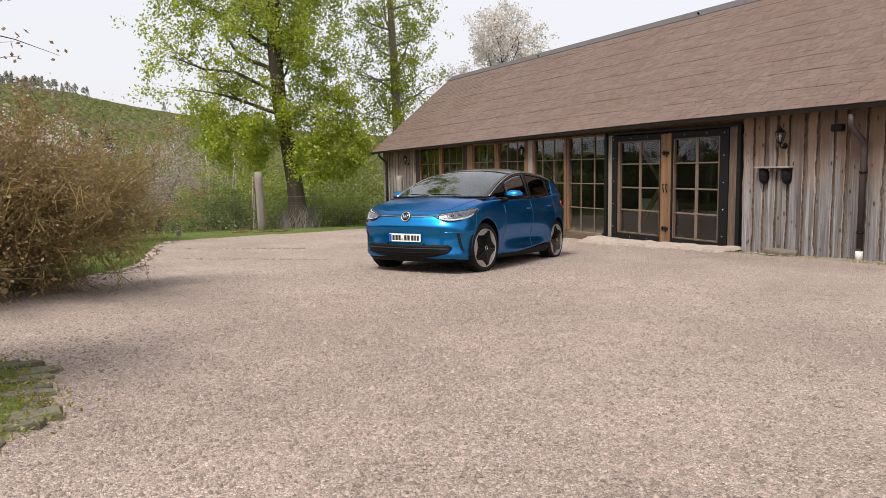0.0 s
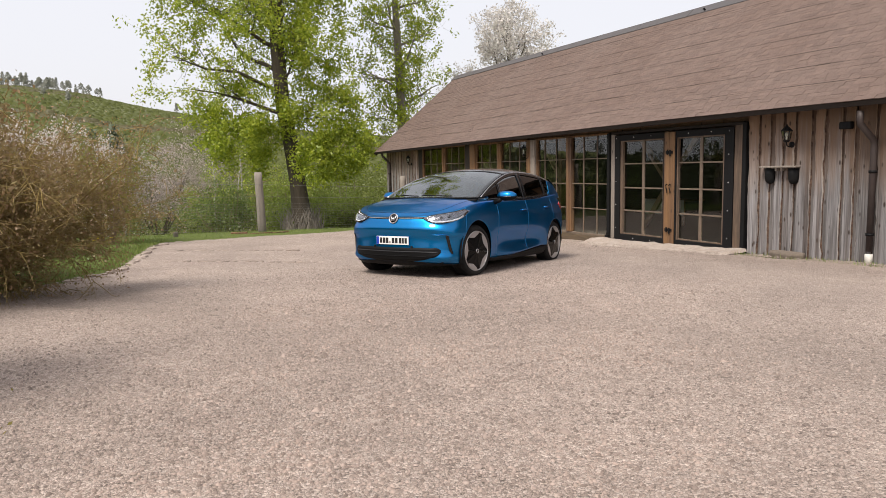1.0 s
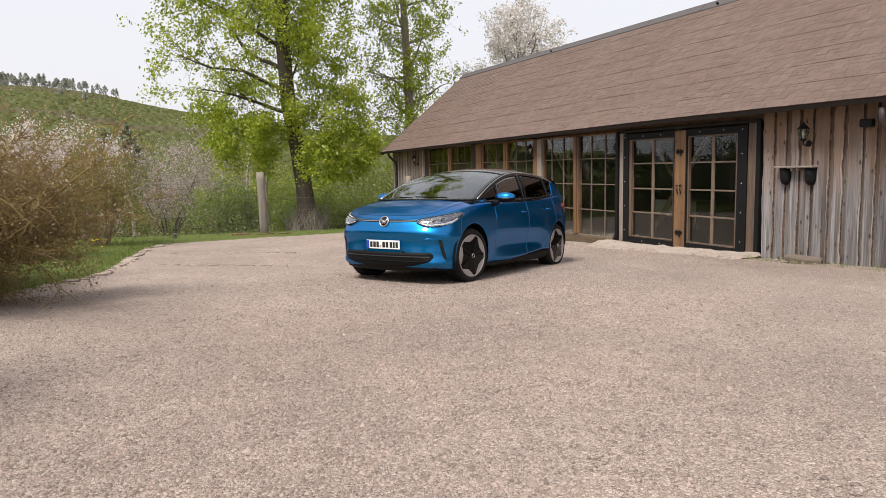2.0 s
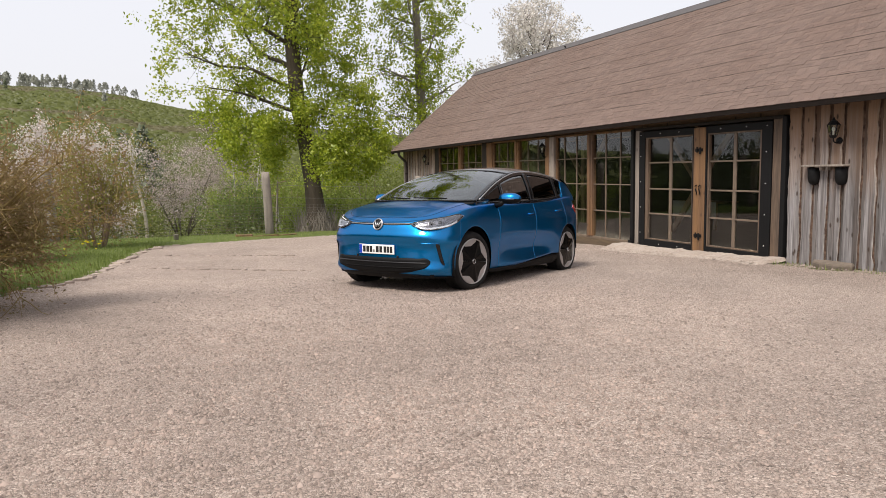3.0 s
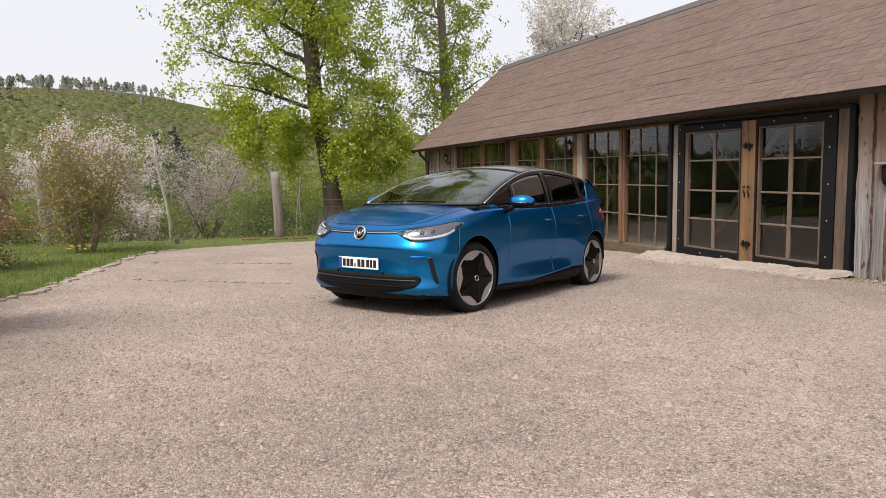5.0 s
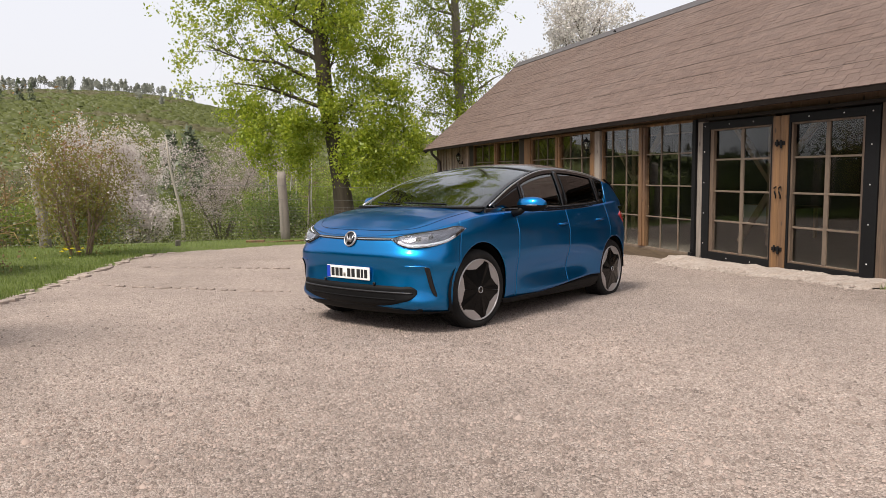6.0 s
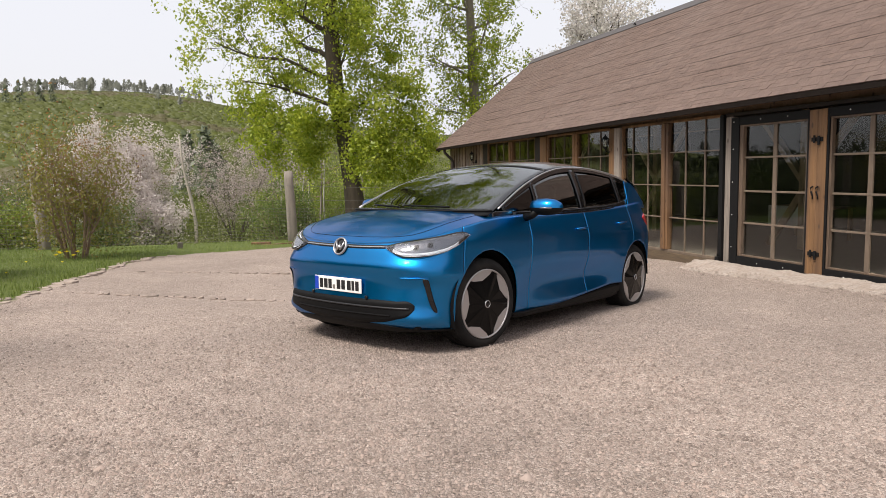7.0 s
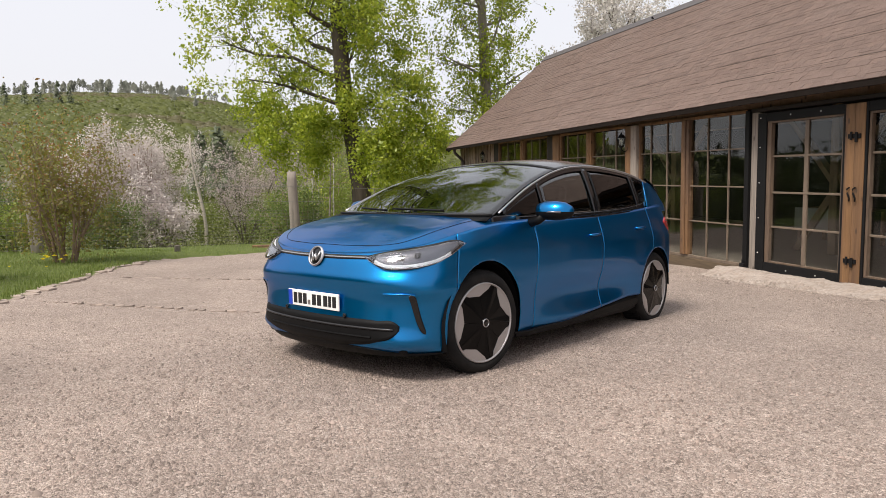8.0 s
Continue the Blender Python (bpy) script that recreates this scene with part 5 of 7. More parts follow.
        piece("indicator", v_, f_, M_LAMP_IN, mir, True, "pale indicator strip")
        v_, f_ = tube([(c[0] + 0.02, c[1] - sd * 0.06, c[2] - 0.03), (-0.60, sd * 0.90, 1.03), (-0.59, sd * 0.83, 1.01)], [0.035, 0.03, 0.035], 8)
        piece("mirror_arm", v_, f_, M_TRIM, mir, True, "black mirror arm")
        # headlamp: housing, light guide, projector, clear cover
        hl = new("headlight")
        hl.parent = car
        HL = [(0.45, 0.797, 0.803), (0.52, 0.764, 0.82), (0.60, 0.738, 0.837), (0.68, 0.736, 0.851), (0.765, 0.742, 0.864), (0.85, 0.757, 0.878), (0.94, 0.780, 0.892), (1.03, 0.820, 0.905), (1.10, 0.860, 0.907), (1.155, 0.888, 0.897)]
        strip("lamp_housing", [(s_, a_ - 0.008, b_ + 0.007) for s_, a_, b_ in HL], M_GLOSS, hl, 0.004, 48, 10, "", 0.004, 0.006, sd)
        inner = [(s_, a_ + 0.010, max(b_ - 0.009, a_ + 0.011)) for s_, a_, b_ in HL[1:-1]]
        strip("lamp_reflector", inner, M_LAMP_IN, hl, 0.010, 40, 8, "", 0.004, 0.003, sd)
        strip("light_guide", [(s_, a_ + 0.005, a_ + 0.024) for s_, a_, b_ in HL[1:-2]], M_LAMP_WHITE, hl, 0.014, 40, 4, "white light guide", 0.004, 0.003, sd)
        strip("light_guide", [(s_, b_ - 0.012, b_ - 0.004) for s_, a_, b_ in HL[2:-1]], M_LAMP_WHITE, hl, 0.014, 40, 4, "white light guide", 0.003, 0.003, sd)
        for s_, z_ in ((0.69, 0.802), (0.79, 0.818)):
            strip("projector", [(s_ - 0.020, z_ - 0.014, z_ + 0.014), (s_, z_ - 0.018, z_ + 0.018), (s_ + 0.020, z_ - 0.014, z_ + 0.014)], M_GLOSS, hl, 0.016, 10, 6, "dark projector lens", 0.01, 0.004, sd)
        strip("lamp_cover", [(s_, a_ + 0.002, b_ - 0.002) for s_, a_, b_ in HL], M_LENS, hl, 0.030, 48, 8, "clear headlight cover", 0.006, 0.003, sd)
        # upright black blade at the bumper's corner
        strip("air_blade", [(0.758, 0.556, 0.574), (0.778, 0.505, 0.578), (0.798, 0.45, 0.562), (0.818, 0.40, 0.508), (0.838, 0.36, 0.45), (0.858, 0.335, 0.40), (0.878, 0.325, 0.352)], M_GLOSS, car, 0.008, 24, 8, "black air blade", 0.006, 0.01, sd)
        strip("blade_brow", [(0.60, 0.574, 0.580), (0.68, 0.575, 0.585), (0.76, 0.572, 0.586), (0.80, 0.560, 0.580)], M_PAINT, car, 0.003, 20, 5, "", 0.006, 0.008, sd)
        # silver line from lamp to badge
        strip("light_strip", [(0.07, 0.789, 0.798), (0.2, 0.790, 0.799), (0.46, 0.796, 0.804)], M_CHROME, car, 0.006, 20, 4, "thin light strip", 0.003, 0.006, sd)
        strip("light_strip_bed", [(0.05, 0.780, 0.807), (0.2, 0.781, 0.808), (0.47, 0.788, 0.812)], M_GLOSS, car, 0.003, 20, 4, "", 0.0, 0.006, sd)
        # rear lamp
        strip("rear_light", [(s_at_x(-3.02), 0.98, 1.0), (s_at_x(-3.12), 0.91, 1.035), (s_at_x(-3.26), 0.90, 1.035), (s_at_x(-3.26) + 0.3, 0.92, 1.02)], M_REDLENS, car, 0.006, 24, 6, "red rear light", 0.01, 0.01, sd)
        # wheel well
        for ax, radius in ARCHES:
            v, f = [], []
            for yy in (0.862, 0.52):
                for t in range(25):
                    a = math.pi * (-0.12 + (1.24 if ax == 0 else 1.12) * t / 24)
                    v.append((ax + (radius - 0.002) * math.cos(a), sd * yy, ARCH_Z + (radius - 0.002) * math.sin(a)))
            f = [(t, t + 1, 26 + t, 25 + t) for t in range(24)] + [tuple(25 + t for t in range(25))]
            piece("wheel_well", v, f, M_TRIM, car, True, "black wheel well")

    # lower grille with bars, lip and sensors
    G = [(-0.715, 0.350, 0.378), (-0.69, 0.322, 0.396), (-0.56, 0.268, 0.405), (-0.28, 0.225, 0.407), (0.0, 0.214, 0.406), (0.28, 0.225, 0.407), (0.56, 0.268, 0.405), (0.69, 0.322, 0.396), (0.715, 0.350, 0.378)]
    strip("grille", G, M_TRIM, car, 0.005, 80, 6, "black lower grille", 0.0, 0.006)
    for z0, z1, w, bar in ((0.347, 0.362, 0.675, M_BAR), (0.292, 0.300, 0.52, M_TRIM)):
        strip("grille_bar", [(-w, z0, z1), (0, z0 - 0.003, z1 - 0.003), (w, z0, z1)], bar, car, 0.008, 60, 5, "", 0.006, 0.01)
    strip("front_lip", [(-1.02, 0.176, 0.192), (-0.75, 0.172, 0.196), (-0.4, 0.168, 0.222), (0, 0.166, 0.232), (0.4, 0.168, 0.222), (0.75, 0.172, 0.196), (1.02, 0.176, 0.192)], M_TRIM, car, 0.002, 70, 6, "black front lip", 0.006, 0.02)
    for s_ in (-0.30, 0.30):
        v, f = lathe([(0.0, 0.004), (0.011, 0.0035), (0.014, 0.001), (0.014, -0.006)], 14)
        p0 = skin(s_, 0.42, 0.012)
        piece("parking_sensor", [(c_ + p0[0], a + p0[1], b + p0[2]) for a, b, c_ in v], f, M_GLOSS, car, True)

    # number plate: white, blue end, dark bars for what is written on it
    pl = new("number_plate")
    pl.parent = car
    px = float(skin(0.0, 0.50, 0.0)[0]) + 0.006
    pl.matrix_basis = pose(px, 0, 0.497, 0, 2, 0)
    box_part("plate_base", (0.0, 0.012, -0.26, 0.26, -0.055, 0.055), M_PLATE, pl, "white plate", 0.003)
    box_part("plate_band", (0.012, 0.0135, -0.256, -0.214, -0.051, 0.051), M_PLATE_BLUE, pl, "blue band", 0)
    for y0, w in ((-0.20, 0.038), (-0.15, 0.04), (-0.10, 0.038), (-0.005, 0.04), (0.047, 0.04), (0.11, 0.04), (0.16, 0.028), (0.20, 0.036)):
        box_part("plate_bar", (0.012, 0.0138, y0, y0 + w, -0.036, 0.036), M_PLATE_INK, pl, "dark bar", 0)
    box_part("plate_seal", (0.012, 0.0136, -0.05, -0.024, -0.036, -0.004), M_STEEL, pl, "small pale seal", 0)
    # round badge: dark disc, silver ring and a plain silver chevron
    bd = new("badge")
    bd.parent = car
    bd.matrix_basis = pose(float(skin(0.0, 0.78)[0]) + 0.008, 0, 0.788, 0, 90 - 18, 0)
    v, f = lathe([(0.0, 0.006), (0.062, 0.006), (0.066, 0.0)], 32)
    piece("badge_disc", v, f, M_GLOSS, bd, True)
    v, f = lathe([(0.058, 0.004), (0.060, 0.012), (0.068, 0.012), (0.071, 0.0)], 32)
    piece("badge_ring", v, f, M_CHROME, bd, True, "silver ring")
    for a, b in (((-0.035, -0.042), (0.03, -0.016)), ((0.03, -0.016), (-0.015, 0.0)), ((-0.015, 0.0), (0.03, 0.016)), ((0.03, 0.016), (-0.035, 0.042))):
        v, f = tube([(a[0], a[1], 0.009), (b[0], b[1], 0.009)], 0.0075, 6)
        piece("badge_bar", v, f, M_CHROME, bd, True)

    # wheels
    for ax, sd in ((0.0, 1), (0.0, -1), (-2.77, 1), (-2.77, -1)):
        build_wheel(car, ax, sd)
    # cabin: dashboard, seats, head restraints, dark floor and underbody
    box_part("underbody", (-3.2, 0.62, -0.70, 0.70, 0.19, 0.30), M_TRIM, car, "black underbody", 0.02)
    box_part("cabin_floor", (-3.1, -0.2, -0.70, 0.70, 0.32, 0.42), M_CABIN, car, "", 0.01)
    surf("dashboard", lambda u, v: (-0.06 - 0.55 * u, 0.72 * v, 1.035 - 0.02 * u - 0.10 * u**6), np.linspace(0, 1, 10), np.linspace(-1, 1, 11), M_CABIN, car, "black dashboard", 0.05, True)
    for sd in both:
        box_part("door_lining", (-2.6, -0.35, sd * 0.72, sd * 0.74, 0.35, 0.97), M_CABIN, car, "", 0.005)
        for x0 in (-1.15, -2.05):
            st = new("seat")
            st.parent = car
            st.matrix_basis = pose(x0, sd * 0.37, 0.42)
            box_part("seat_cushion", (-0.25, 0.28, -0.24, 0.24, 0.0, 0.16), M_SEAT, st, "", 0.05)
            bm = bmesh.new()
            box(bm, -0.07, 0.07, -0.23, 0.23, 0.0, 0.62, 0.05)
            ob = part("seat_back", bm, M_SEAT, st)
            ob.matrix_basis = pose(-0.30, 0, 0.12, 0, -20, 0)
            bm = bmesh.new()
            box(bm, -0.05, 0.05, -0.13, 0.13, 0.0, 0.17, 0.04)
            ob = part("head_restraint", bm, M_SEAT, st)
            ob.matrix_basis = pose(-0.50, 0, 0.73, 0, -12, 0)
    tubes = [(math.cos(t) * 0.0, math.sin(t) * 0.18, math.cos(t) * 0.18) for t in np.linspace(0, 2 * math.pi, 25)]
    v, f = tube(tubes, 0.014, 6)
    ob = piece("steering_wheel", v, f, M_CABIN, car, True)
    ob.matrix_basis = pose(-0.78, 0.37, 0.93, 0, -25, 0)
    bm = bmesh.new()
    box(bm, -0.02, 0.02, -0.12, 0.12, -0.035, 0.035, 0.012)
    ob = part("interior_mirror", bm, M_CABIN, car)
    ob.matrix_basis = pose(-1.0, 0, 1.36)
    # wipers at rest
    for y0, y1 in ((0.55, -0.08), (-0.12, -0.6)):
        line = [(lambda q: (q[0] + 0.012, q[1], q[2] + 0.016))(screen(0.03 + 0.03 * t, y0 + (y1 - y0) * t)) for t in np.linspace(0, 1, 8)]
        v, f = tube(line, 0.008, 6)
        piece("wiper", v, f, M_TRIM, car, True, "black wiper")
    return car


def build_wheel(car, ax, sd):
    """Tyre with tread blocks, silver rim face and a black five-armed star with a hub cap."""
    w = new("wheel")
    w.parent = car
    w.matrix_basis = pose(ax + (0.015 if ax == 0 else 0), sd * 0.866, 0.346, 0, 0, -7 if ax == 0 else 0) @ pose(0, 0, 0, 0, 14 if ax else -22, 0 if sd > 0 else 180)
    prof = [(0.274, 0.002), (0.282, 0.010), (0.302, 0.013), (0.328, 0.006), (0.343, -0.012), (0.350, -0.035), (0.352, -0.07), (0.3515, -0.11), (0.352, -0.15), (0.349, -0.185), (0.33, -0.212), (0.29, -0.22), (0.27, -0.21)]
    v, f = lathe(prof, 64, "y")
    piece("tyre", v, f, M_TYRE, w, True)
    v, f = [], []
    for k in range(72):
        a = 2 * math.pi * k / 72
        for y0, y1 in ((-0.03, -0.085), (-0.095, -0.135), (-0.145, -0.19)):
            b = len(v)
            for da in (-0.034, 0.034):
                for r in (0.348, 0.3555):
                    for yy in (y0, y1):
                        sk_ = (yy + 0.1) * 0.25
                        v.append((r * math.cos(a + da + sk_), yy, r * math.sin(a + da + sk_)))
            f += [tuple(b + i for i in q) for q in ((2, 3, 7, 6), (0, 2, 6, 4), (1, 5, 7, 3), (0, 1, 3, 2), (4, 6, 7, 5))]
    tagged(piece("tread", v, f, M_TYRE, w), kind="stuff")
    v, f = lathe([(0.274, 0.000), (0.271, 0.012), (0.264, 0.013), (0.260, 0.004), (0.258, -0.03), (0.20, -0.045), (0.10, -0.04), (0.0, -0.035)], 60, "y")
    piece("rim", v, f, M_RIM, w, True, "silver alloy rim")
    # silver facets between the arms
    for k in range(5):
        a0 = 2 * math.pi * (k + 0.5) / 5 + math.pi / 2
        pol = [(0.188, 0.0), (0.232, -0.42), (0.262, -0.50), (0.265, -0.25), (0.266, 0.0), (0.265, 0.25), (0.262, 0.50), (0.232, 0.42)]
        top = [(r * math.cos(a0 + t), 0.006 - 0.012 * (r < 0.16), r * math.sin(a0 + t)) for r, t in pol]
        bot = [(x, -0.03, z) for x, y, z in top]
        n_ = len(pol)
        piece("rim_facet", top + bot, [tuple(range(n_))[::-1]] + [(i, (i + 1) % n_, (i + 1) % n_ + n_, i + n_) for i in range(n_)], M_RIM, w, False)
    for k in range(5):
        a0 = 2 * math.pi * k / 5 + math.pi / 2
        for hs in (-1, 1):
            pol = [(0.03, 0.0), (0.258, hs * 0.010), (0.259, hs * 0.11), (0.236, hs * 0.20), (0.194, hs * 0.615), (0.03, hs * 0.63)]
            lift = [0.016, 0.004, 0.003, 0.000, 0.004, 0.016]
            top = [(r * math.cos(a0 + t), h, r * math.sin(a0 + t)) for (r, t), h in zip(pol, lift)]
            bot = [(x, -0.025, z) for x, y, z in top]
            q = [tuple(range(6))] + [(i, (i + 1) % 6, (i + 1) % 6 + 6, i + 6) for i in range(6)]
            if hs > 0:
                q = [t[::-1] for t in q]
            piece("star_arm", top + bot, q, M_STAR, w, False, "gloss black wheel arm")
    v, f = lathe([(0.033, 0.014), (0.032, 0.022), (0.026, 0.025), (0.0, 0.026)], 24, "y")
    piece("hub_cap", v, f, M_GLOSS, w, True)
    v, f = lathe([(0.023, 0.0252), (0.024, 0.028), (0.029, 0.027), (0.030, 0.024)], 24, "y")
    piece("hub_ring", v, f, M_CHROME, w, True, "small silver ring")
    v, f = lathe([(0.14, -0.12), (0.155, -0.12), (0.155, -0.09), (0.0, -0.09)], 30, "y")
    piece("brake_disc", v, f, M_STEEL, w, True)


build_car()

# ---- trees and shrubs ----
NP = np.random.RandomState(11)


def leaves(centres, per, spread, size, rs, aspect=0.55, three=False, facing=None):
    """Small folded-open leaves scattered round centres: vertices and quads."""
    c = np.repeat(np.asarray(centres, float), per, 0)
    c = c + rs.normal(0, 1, c.shape) * spread
    n = len(c)
    a = rs.normal(0, 1, (n, 3))
    a /= np.linalg.norm(a, axis=1)[:, None]
    b = rs.normal(0, 1, (n, 3))
    if facing is not None:
        k = np.array(facing) + rs.normal(0, 0.4, (n, 3))
        k /= np.linalg.norm(k, axis=1)[:, None]
        a -= (a * k).sum(1)[:, None] * k
        a /= np.linalg.norm(a, axis=1)[:, None]
        b = np.cross(k, a)
    b -= (b * a).sum(1)[:, None] * a
    b /= np.linalg.norm(b, axis=1)[:, None]
    s = size * rs.uniform(0.6, 1.35, (n, 1))
    if three:
        v = np.stack([c - a * s, c + a * s, c + b * s * 1.3], 1).reshape(-1, 3)
        return v, np.arange(n * 3).reshape(n, 3)
    v = np.stack([c - a * s, c + b * s * aspect, c + a * s, c - b * s * aspect], 1).reshape(-1, 3)
    f = np.arange(n * 4).reshape(n, 4)
    return v, f


def branch(p, d, length, r, segments, wander, rs, up=0.0):
    """A wandering path with falling radii."""
    pts, rad = [np.array(p, float)], [r]
    d = np.array(d, float) / np.linalg.norm(d)
    for k in range(segments):
        d = d + rs.normal(0, wander, 3) + np.array((0, 0, up))
        d /= np.linalg.norm(d)
        pts.append(pts[-1] + d * length / segments)
        rad.append(r * (1 - 0.8 * (k + 1) / segments))
    return pts, rad, d


def crown_of(trunk, limbs, rs, twig_len, leaf_at, depth=2, kids=5, spread_angle=0.7, up=0.03, wander=0.16):
    """Grows twigs from limb paths; returns tubes and the places where leaves sit."""
    tubes, spots = [], []
    level = limbs
    for pts, rad, d in limbs:
        spots.extend(pts[4:])
    for q in range(depth):
        nxt = []
        for pts, rad, d in level:
            tubes.append((pts, rad))
            for _ in range(kids):
                t = rs.uniform(0.25, 1.0)
                i = min(int(t * (len(pts) - 1)), len(pts) - 2)
                o = pts[i] + (pts[i + 1] - pts[i]) * (t * (len(pts) - 1) - i)
                dd = d * 0.7 + rs.normal(0, spread_angle, 3)
                ln = twig_len * rs.uniform(0.6, 1.3) * (0.75 ** q)
                nxt.append(branch(o, dd, ln, max(rad[i] * 0.45, 0.006), 4, wander, rs, up))
        level = nxt
    for pts, rad, d in level:
        tubes.append((pts, rad))
        for p in pts[1:]:
            spots.append(p)
    return tubes, np.array(spots)


def merge_tubes(tubes, sides, thin=1):
    verts, faces, b = [], [], 0
    for pts, rad in tubes:
        v, f = tube([tuple(p) for p in pts[::thin]], list(rad[::thin]), sides, False)
        verts.extend(v)
        faces.extend(tuple(i + b for i in q) for q in f)
        b += len(v)
    return np.array([tuple(p) for p in verts]), np.array(faces)


def tree(name, label, trunk, radii, limb_specs, rs, bark, leaf, size, per, spread, twig, kids=5, depth=2, kind="tree", group="", up=0.03, extra=None, twig_bark=None, tufts=1.0):
    """A thing: trunk, limbs and a crown of single leaves."""
    base = trunk[0]
    ob = empty(name, label, kind, pose(*base), group)
    rel = lambda v: np.asarray(v) - np.array(base)
    v, f = tube(trunk, radii, 16)
    piece("trunk", rel([tuple(p) for p in v]), f, bark, ob, True)
    limbs = []
    for h, az, el, ln, r in limb_specs:
        i = 0
        while i < len(trunk) - 2 and trunk[i + 1][2] < h:
            i += 1
        t = (h - trunk[i][2]) / (trunk[i + 1][2] - trunk[i][2])
        o = np.array(trunk[i]) * (1 - t) + np.array(trunk[i + 1]) * t
        a, e = math.radians(az), math.radians(el)
        limbs.append(branch(o, (math.sin(a) * math.cos(e), math.cos(a) * math.cos(e), math.sin(e)), ln, r, 7, 0.13, rs, up))
    tubes, spots = crown_of(trunk, limbs, rs, twig, None, depth, kids, up=up)
    v, f = merge_tubes(tubes[:len(limbs)], 8)
    piece("limb", rel(v), f, bark, ob, True)
    v, f = merge_tubes(tubes[len(limbs):], 4)
    tagged(piece("twig_mass", rel(v), f, twig_bark or bark, ob, True), kind="stuff")
    spots = spots[rs.uniform(0, 1, len(spots)) < tufts]
    if extra is not None:
        spots = np.vstack([spots, extra])
    v, f = leaves(spots, per, spread, size, rs)
    tagged(piece("crown", rel(v), f, leaf, ob), kind="stuff")
    return ob


def clumps(centre, radii, n, per, size, rs):
    """Tufts of shoots spread through an ellipsoid, thicker towards its skin."""
    u = rs.normal(0, 1, (n, 3))
    u /= np.linalg.norm(u, axis=1)[:, None]
    c = np.array(centre) + u * np.array(radii) * rs.uniform(0.35, 1.0, (n, 1)) ** 0.6
    return np.repeat(c, per, 0) + rs.normal(0, size, (n * per, 3))


def big_tree():
    rs = np.random.RandomState(4)
    trunk = [(-3.0, 18.0, -1.15), (-3.02, 18.0, -0.7), (-3.06, 18.0, 0.2), (-3.15, 18.0, 1.3), (-3.35, 18.1, 3.0), (-3.62, 18.2, 4.8), (-3.75, 18.2, 7.5), (-3.7, 18.2, 10.5), (-3.5, 18.2, 14.0), (-3.4, 18.2, 18.0), (-3.5, 18.2, 22.5)]
    radii = [0.66, 0.5, 0.42, 0.36, 0.33, 0.32, 0.3, 0.27, 0.2, 0.12, 0.03]
    left = -63
    specs = [(3.6, left - 8, 2, 3.2, 0.10), (4.4, left + 6, 10, 5.6, 0.16), (5.4, left - 20, 22, 6.2, 0.16), (6.2, left + 15, 24, 6.6, 0.17), (7.2, left, 22, 6.6, 0.16), (8.6, left - 20, 28, 6.0, 0.14),
             (10.0, left + 10, 35, 4.6, 0.13), (11.5, left - 5, 42, 4.4, 0.11), (13.5, left, 55, 3.5, 0.09),
             (4.2, 117, 12, 1.8, 0.10), (5.6, 125, 50, 2.2, 0.12), (7.0, 110, 55, 2.3, 0.12), (8.6, 120, 58, 2.4, 0.11), (10.5, 112, 58, 2.4, 0.1), (12.6, 120, 58, 2.4, 0.09), (14.8, 117, 60, 3.0, 0.07),
             (6.0, 30, 35, 3.8, 0.12), (9.0, 20, 40, 3.8, 0.11), (12.0, 10, 45, 3.4, 0.09), (7.0, 200, 25, 3.4, 0.12), (9.8, 190, 35, 3.6, 0.11), (12.5, 210, 45, 3.2, 0.09)]
    specs = [(h, az, el + 4, ln * 0.76, r * 0.62) for h, az, el, ln, r in specs]
    specs += [(10.8 + 1.15 * k, -100 + 20 * (k % 5), 32 + 3 * k, 9.2 - 0.45 * k, 0.12) for k in range(10)]
    # the leafy skirt of shoots round the lower trunk
    skirt = []
    for centre, reach, n, per in (((-1.3, 16.8, 2.9), (1.5, 1.0, 1.4), 46, 7), ((-2.6, 16.5, 2.5), (0.9, 0.7, 1.1), 16, 7), ((-5.4, 18.0, 3.2), (1.7, 1.2, 1.5), 40, 7), ((-4.2, 17.4, 4.0), (1.5, 1.0, 0.9), 14, 7),
                                  ((-6.7, 18.6, 4.2), (1.0, 0.9, 0.8), 12, 7), ((-1.9, 17.4, 4.9), (1.7, 1.0, 1.1), 18, 7), ((-4.6, 18.0, 7.0), (3.4, 2.0, 2.2), 26, 6), ((-1.8, 18.0, 8.0), (1.6, 1.5, 2.8), 30, 6),
                                  ((-6.6, 18.0, 9.0), (2.2, 1.6, 1.6), 14, 6), ((-3.4, 18.0, 10.4), (3.2, 2.0, 1.8), 26, 6)):
        skirt.append(clumps(centre, reach, n, per, 0.17, rs))
    # the broad upper crown
    for k in range(46):
        a, b = rs.uniform(0, 6.283), rs.uniform(-0.5, 1.0)
        c = np.array((-6.6, 18.4, 16.5)) + np.array((5.2 * math.cos(a), 4.2 * math.sin(a), 5.0 * b)) * rs.uniform(0.45, 1.0)
        skirt.append(rs.normal(0, 0.5, (18, 3)) + c)
    for k in range(44):
        a, b = rs.uniform(0, 6.283), rs.uniform(-0.6, 1.0)
        c = np.array((-1.6, 18.2, 16.6)) + np.array((3.8 * math.cos(a), 3.6 * math.sin(a), 4.6 * b)) * rs.uniform(0.35, 1.0)
        skirt.append(rs.normal(0, 0.4, (20, 3)) + c)
    tree("linden_tree", "tall linden with fresh yellow-green spring leaves and rough trunk", trunk, radii, specs, rs, M_BARK, M_LEAF, 0.07, 22, 0.16, 1.8, 7, 2, extra=np.vstack(skirt), tufts=0.34)
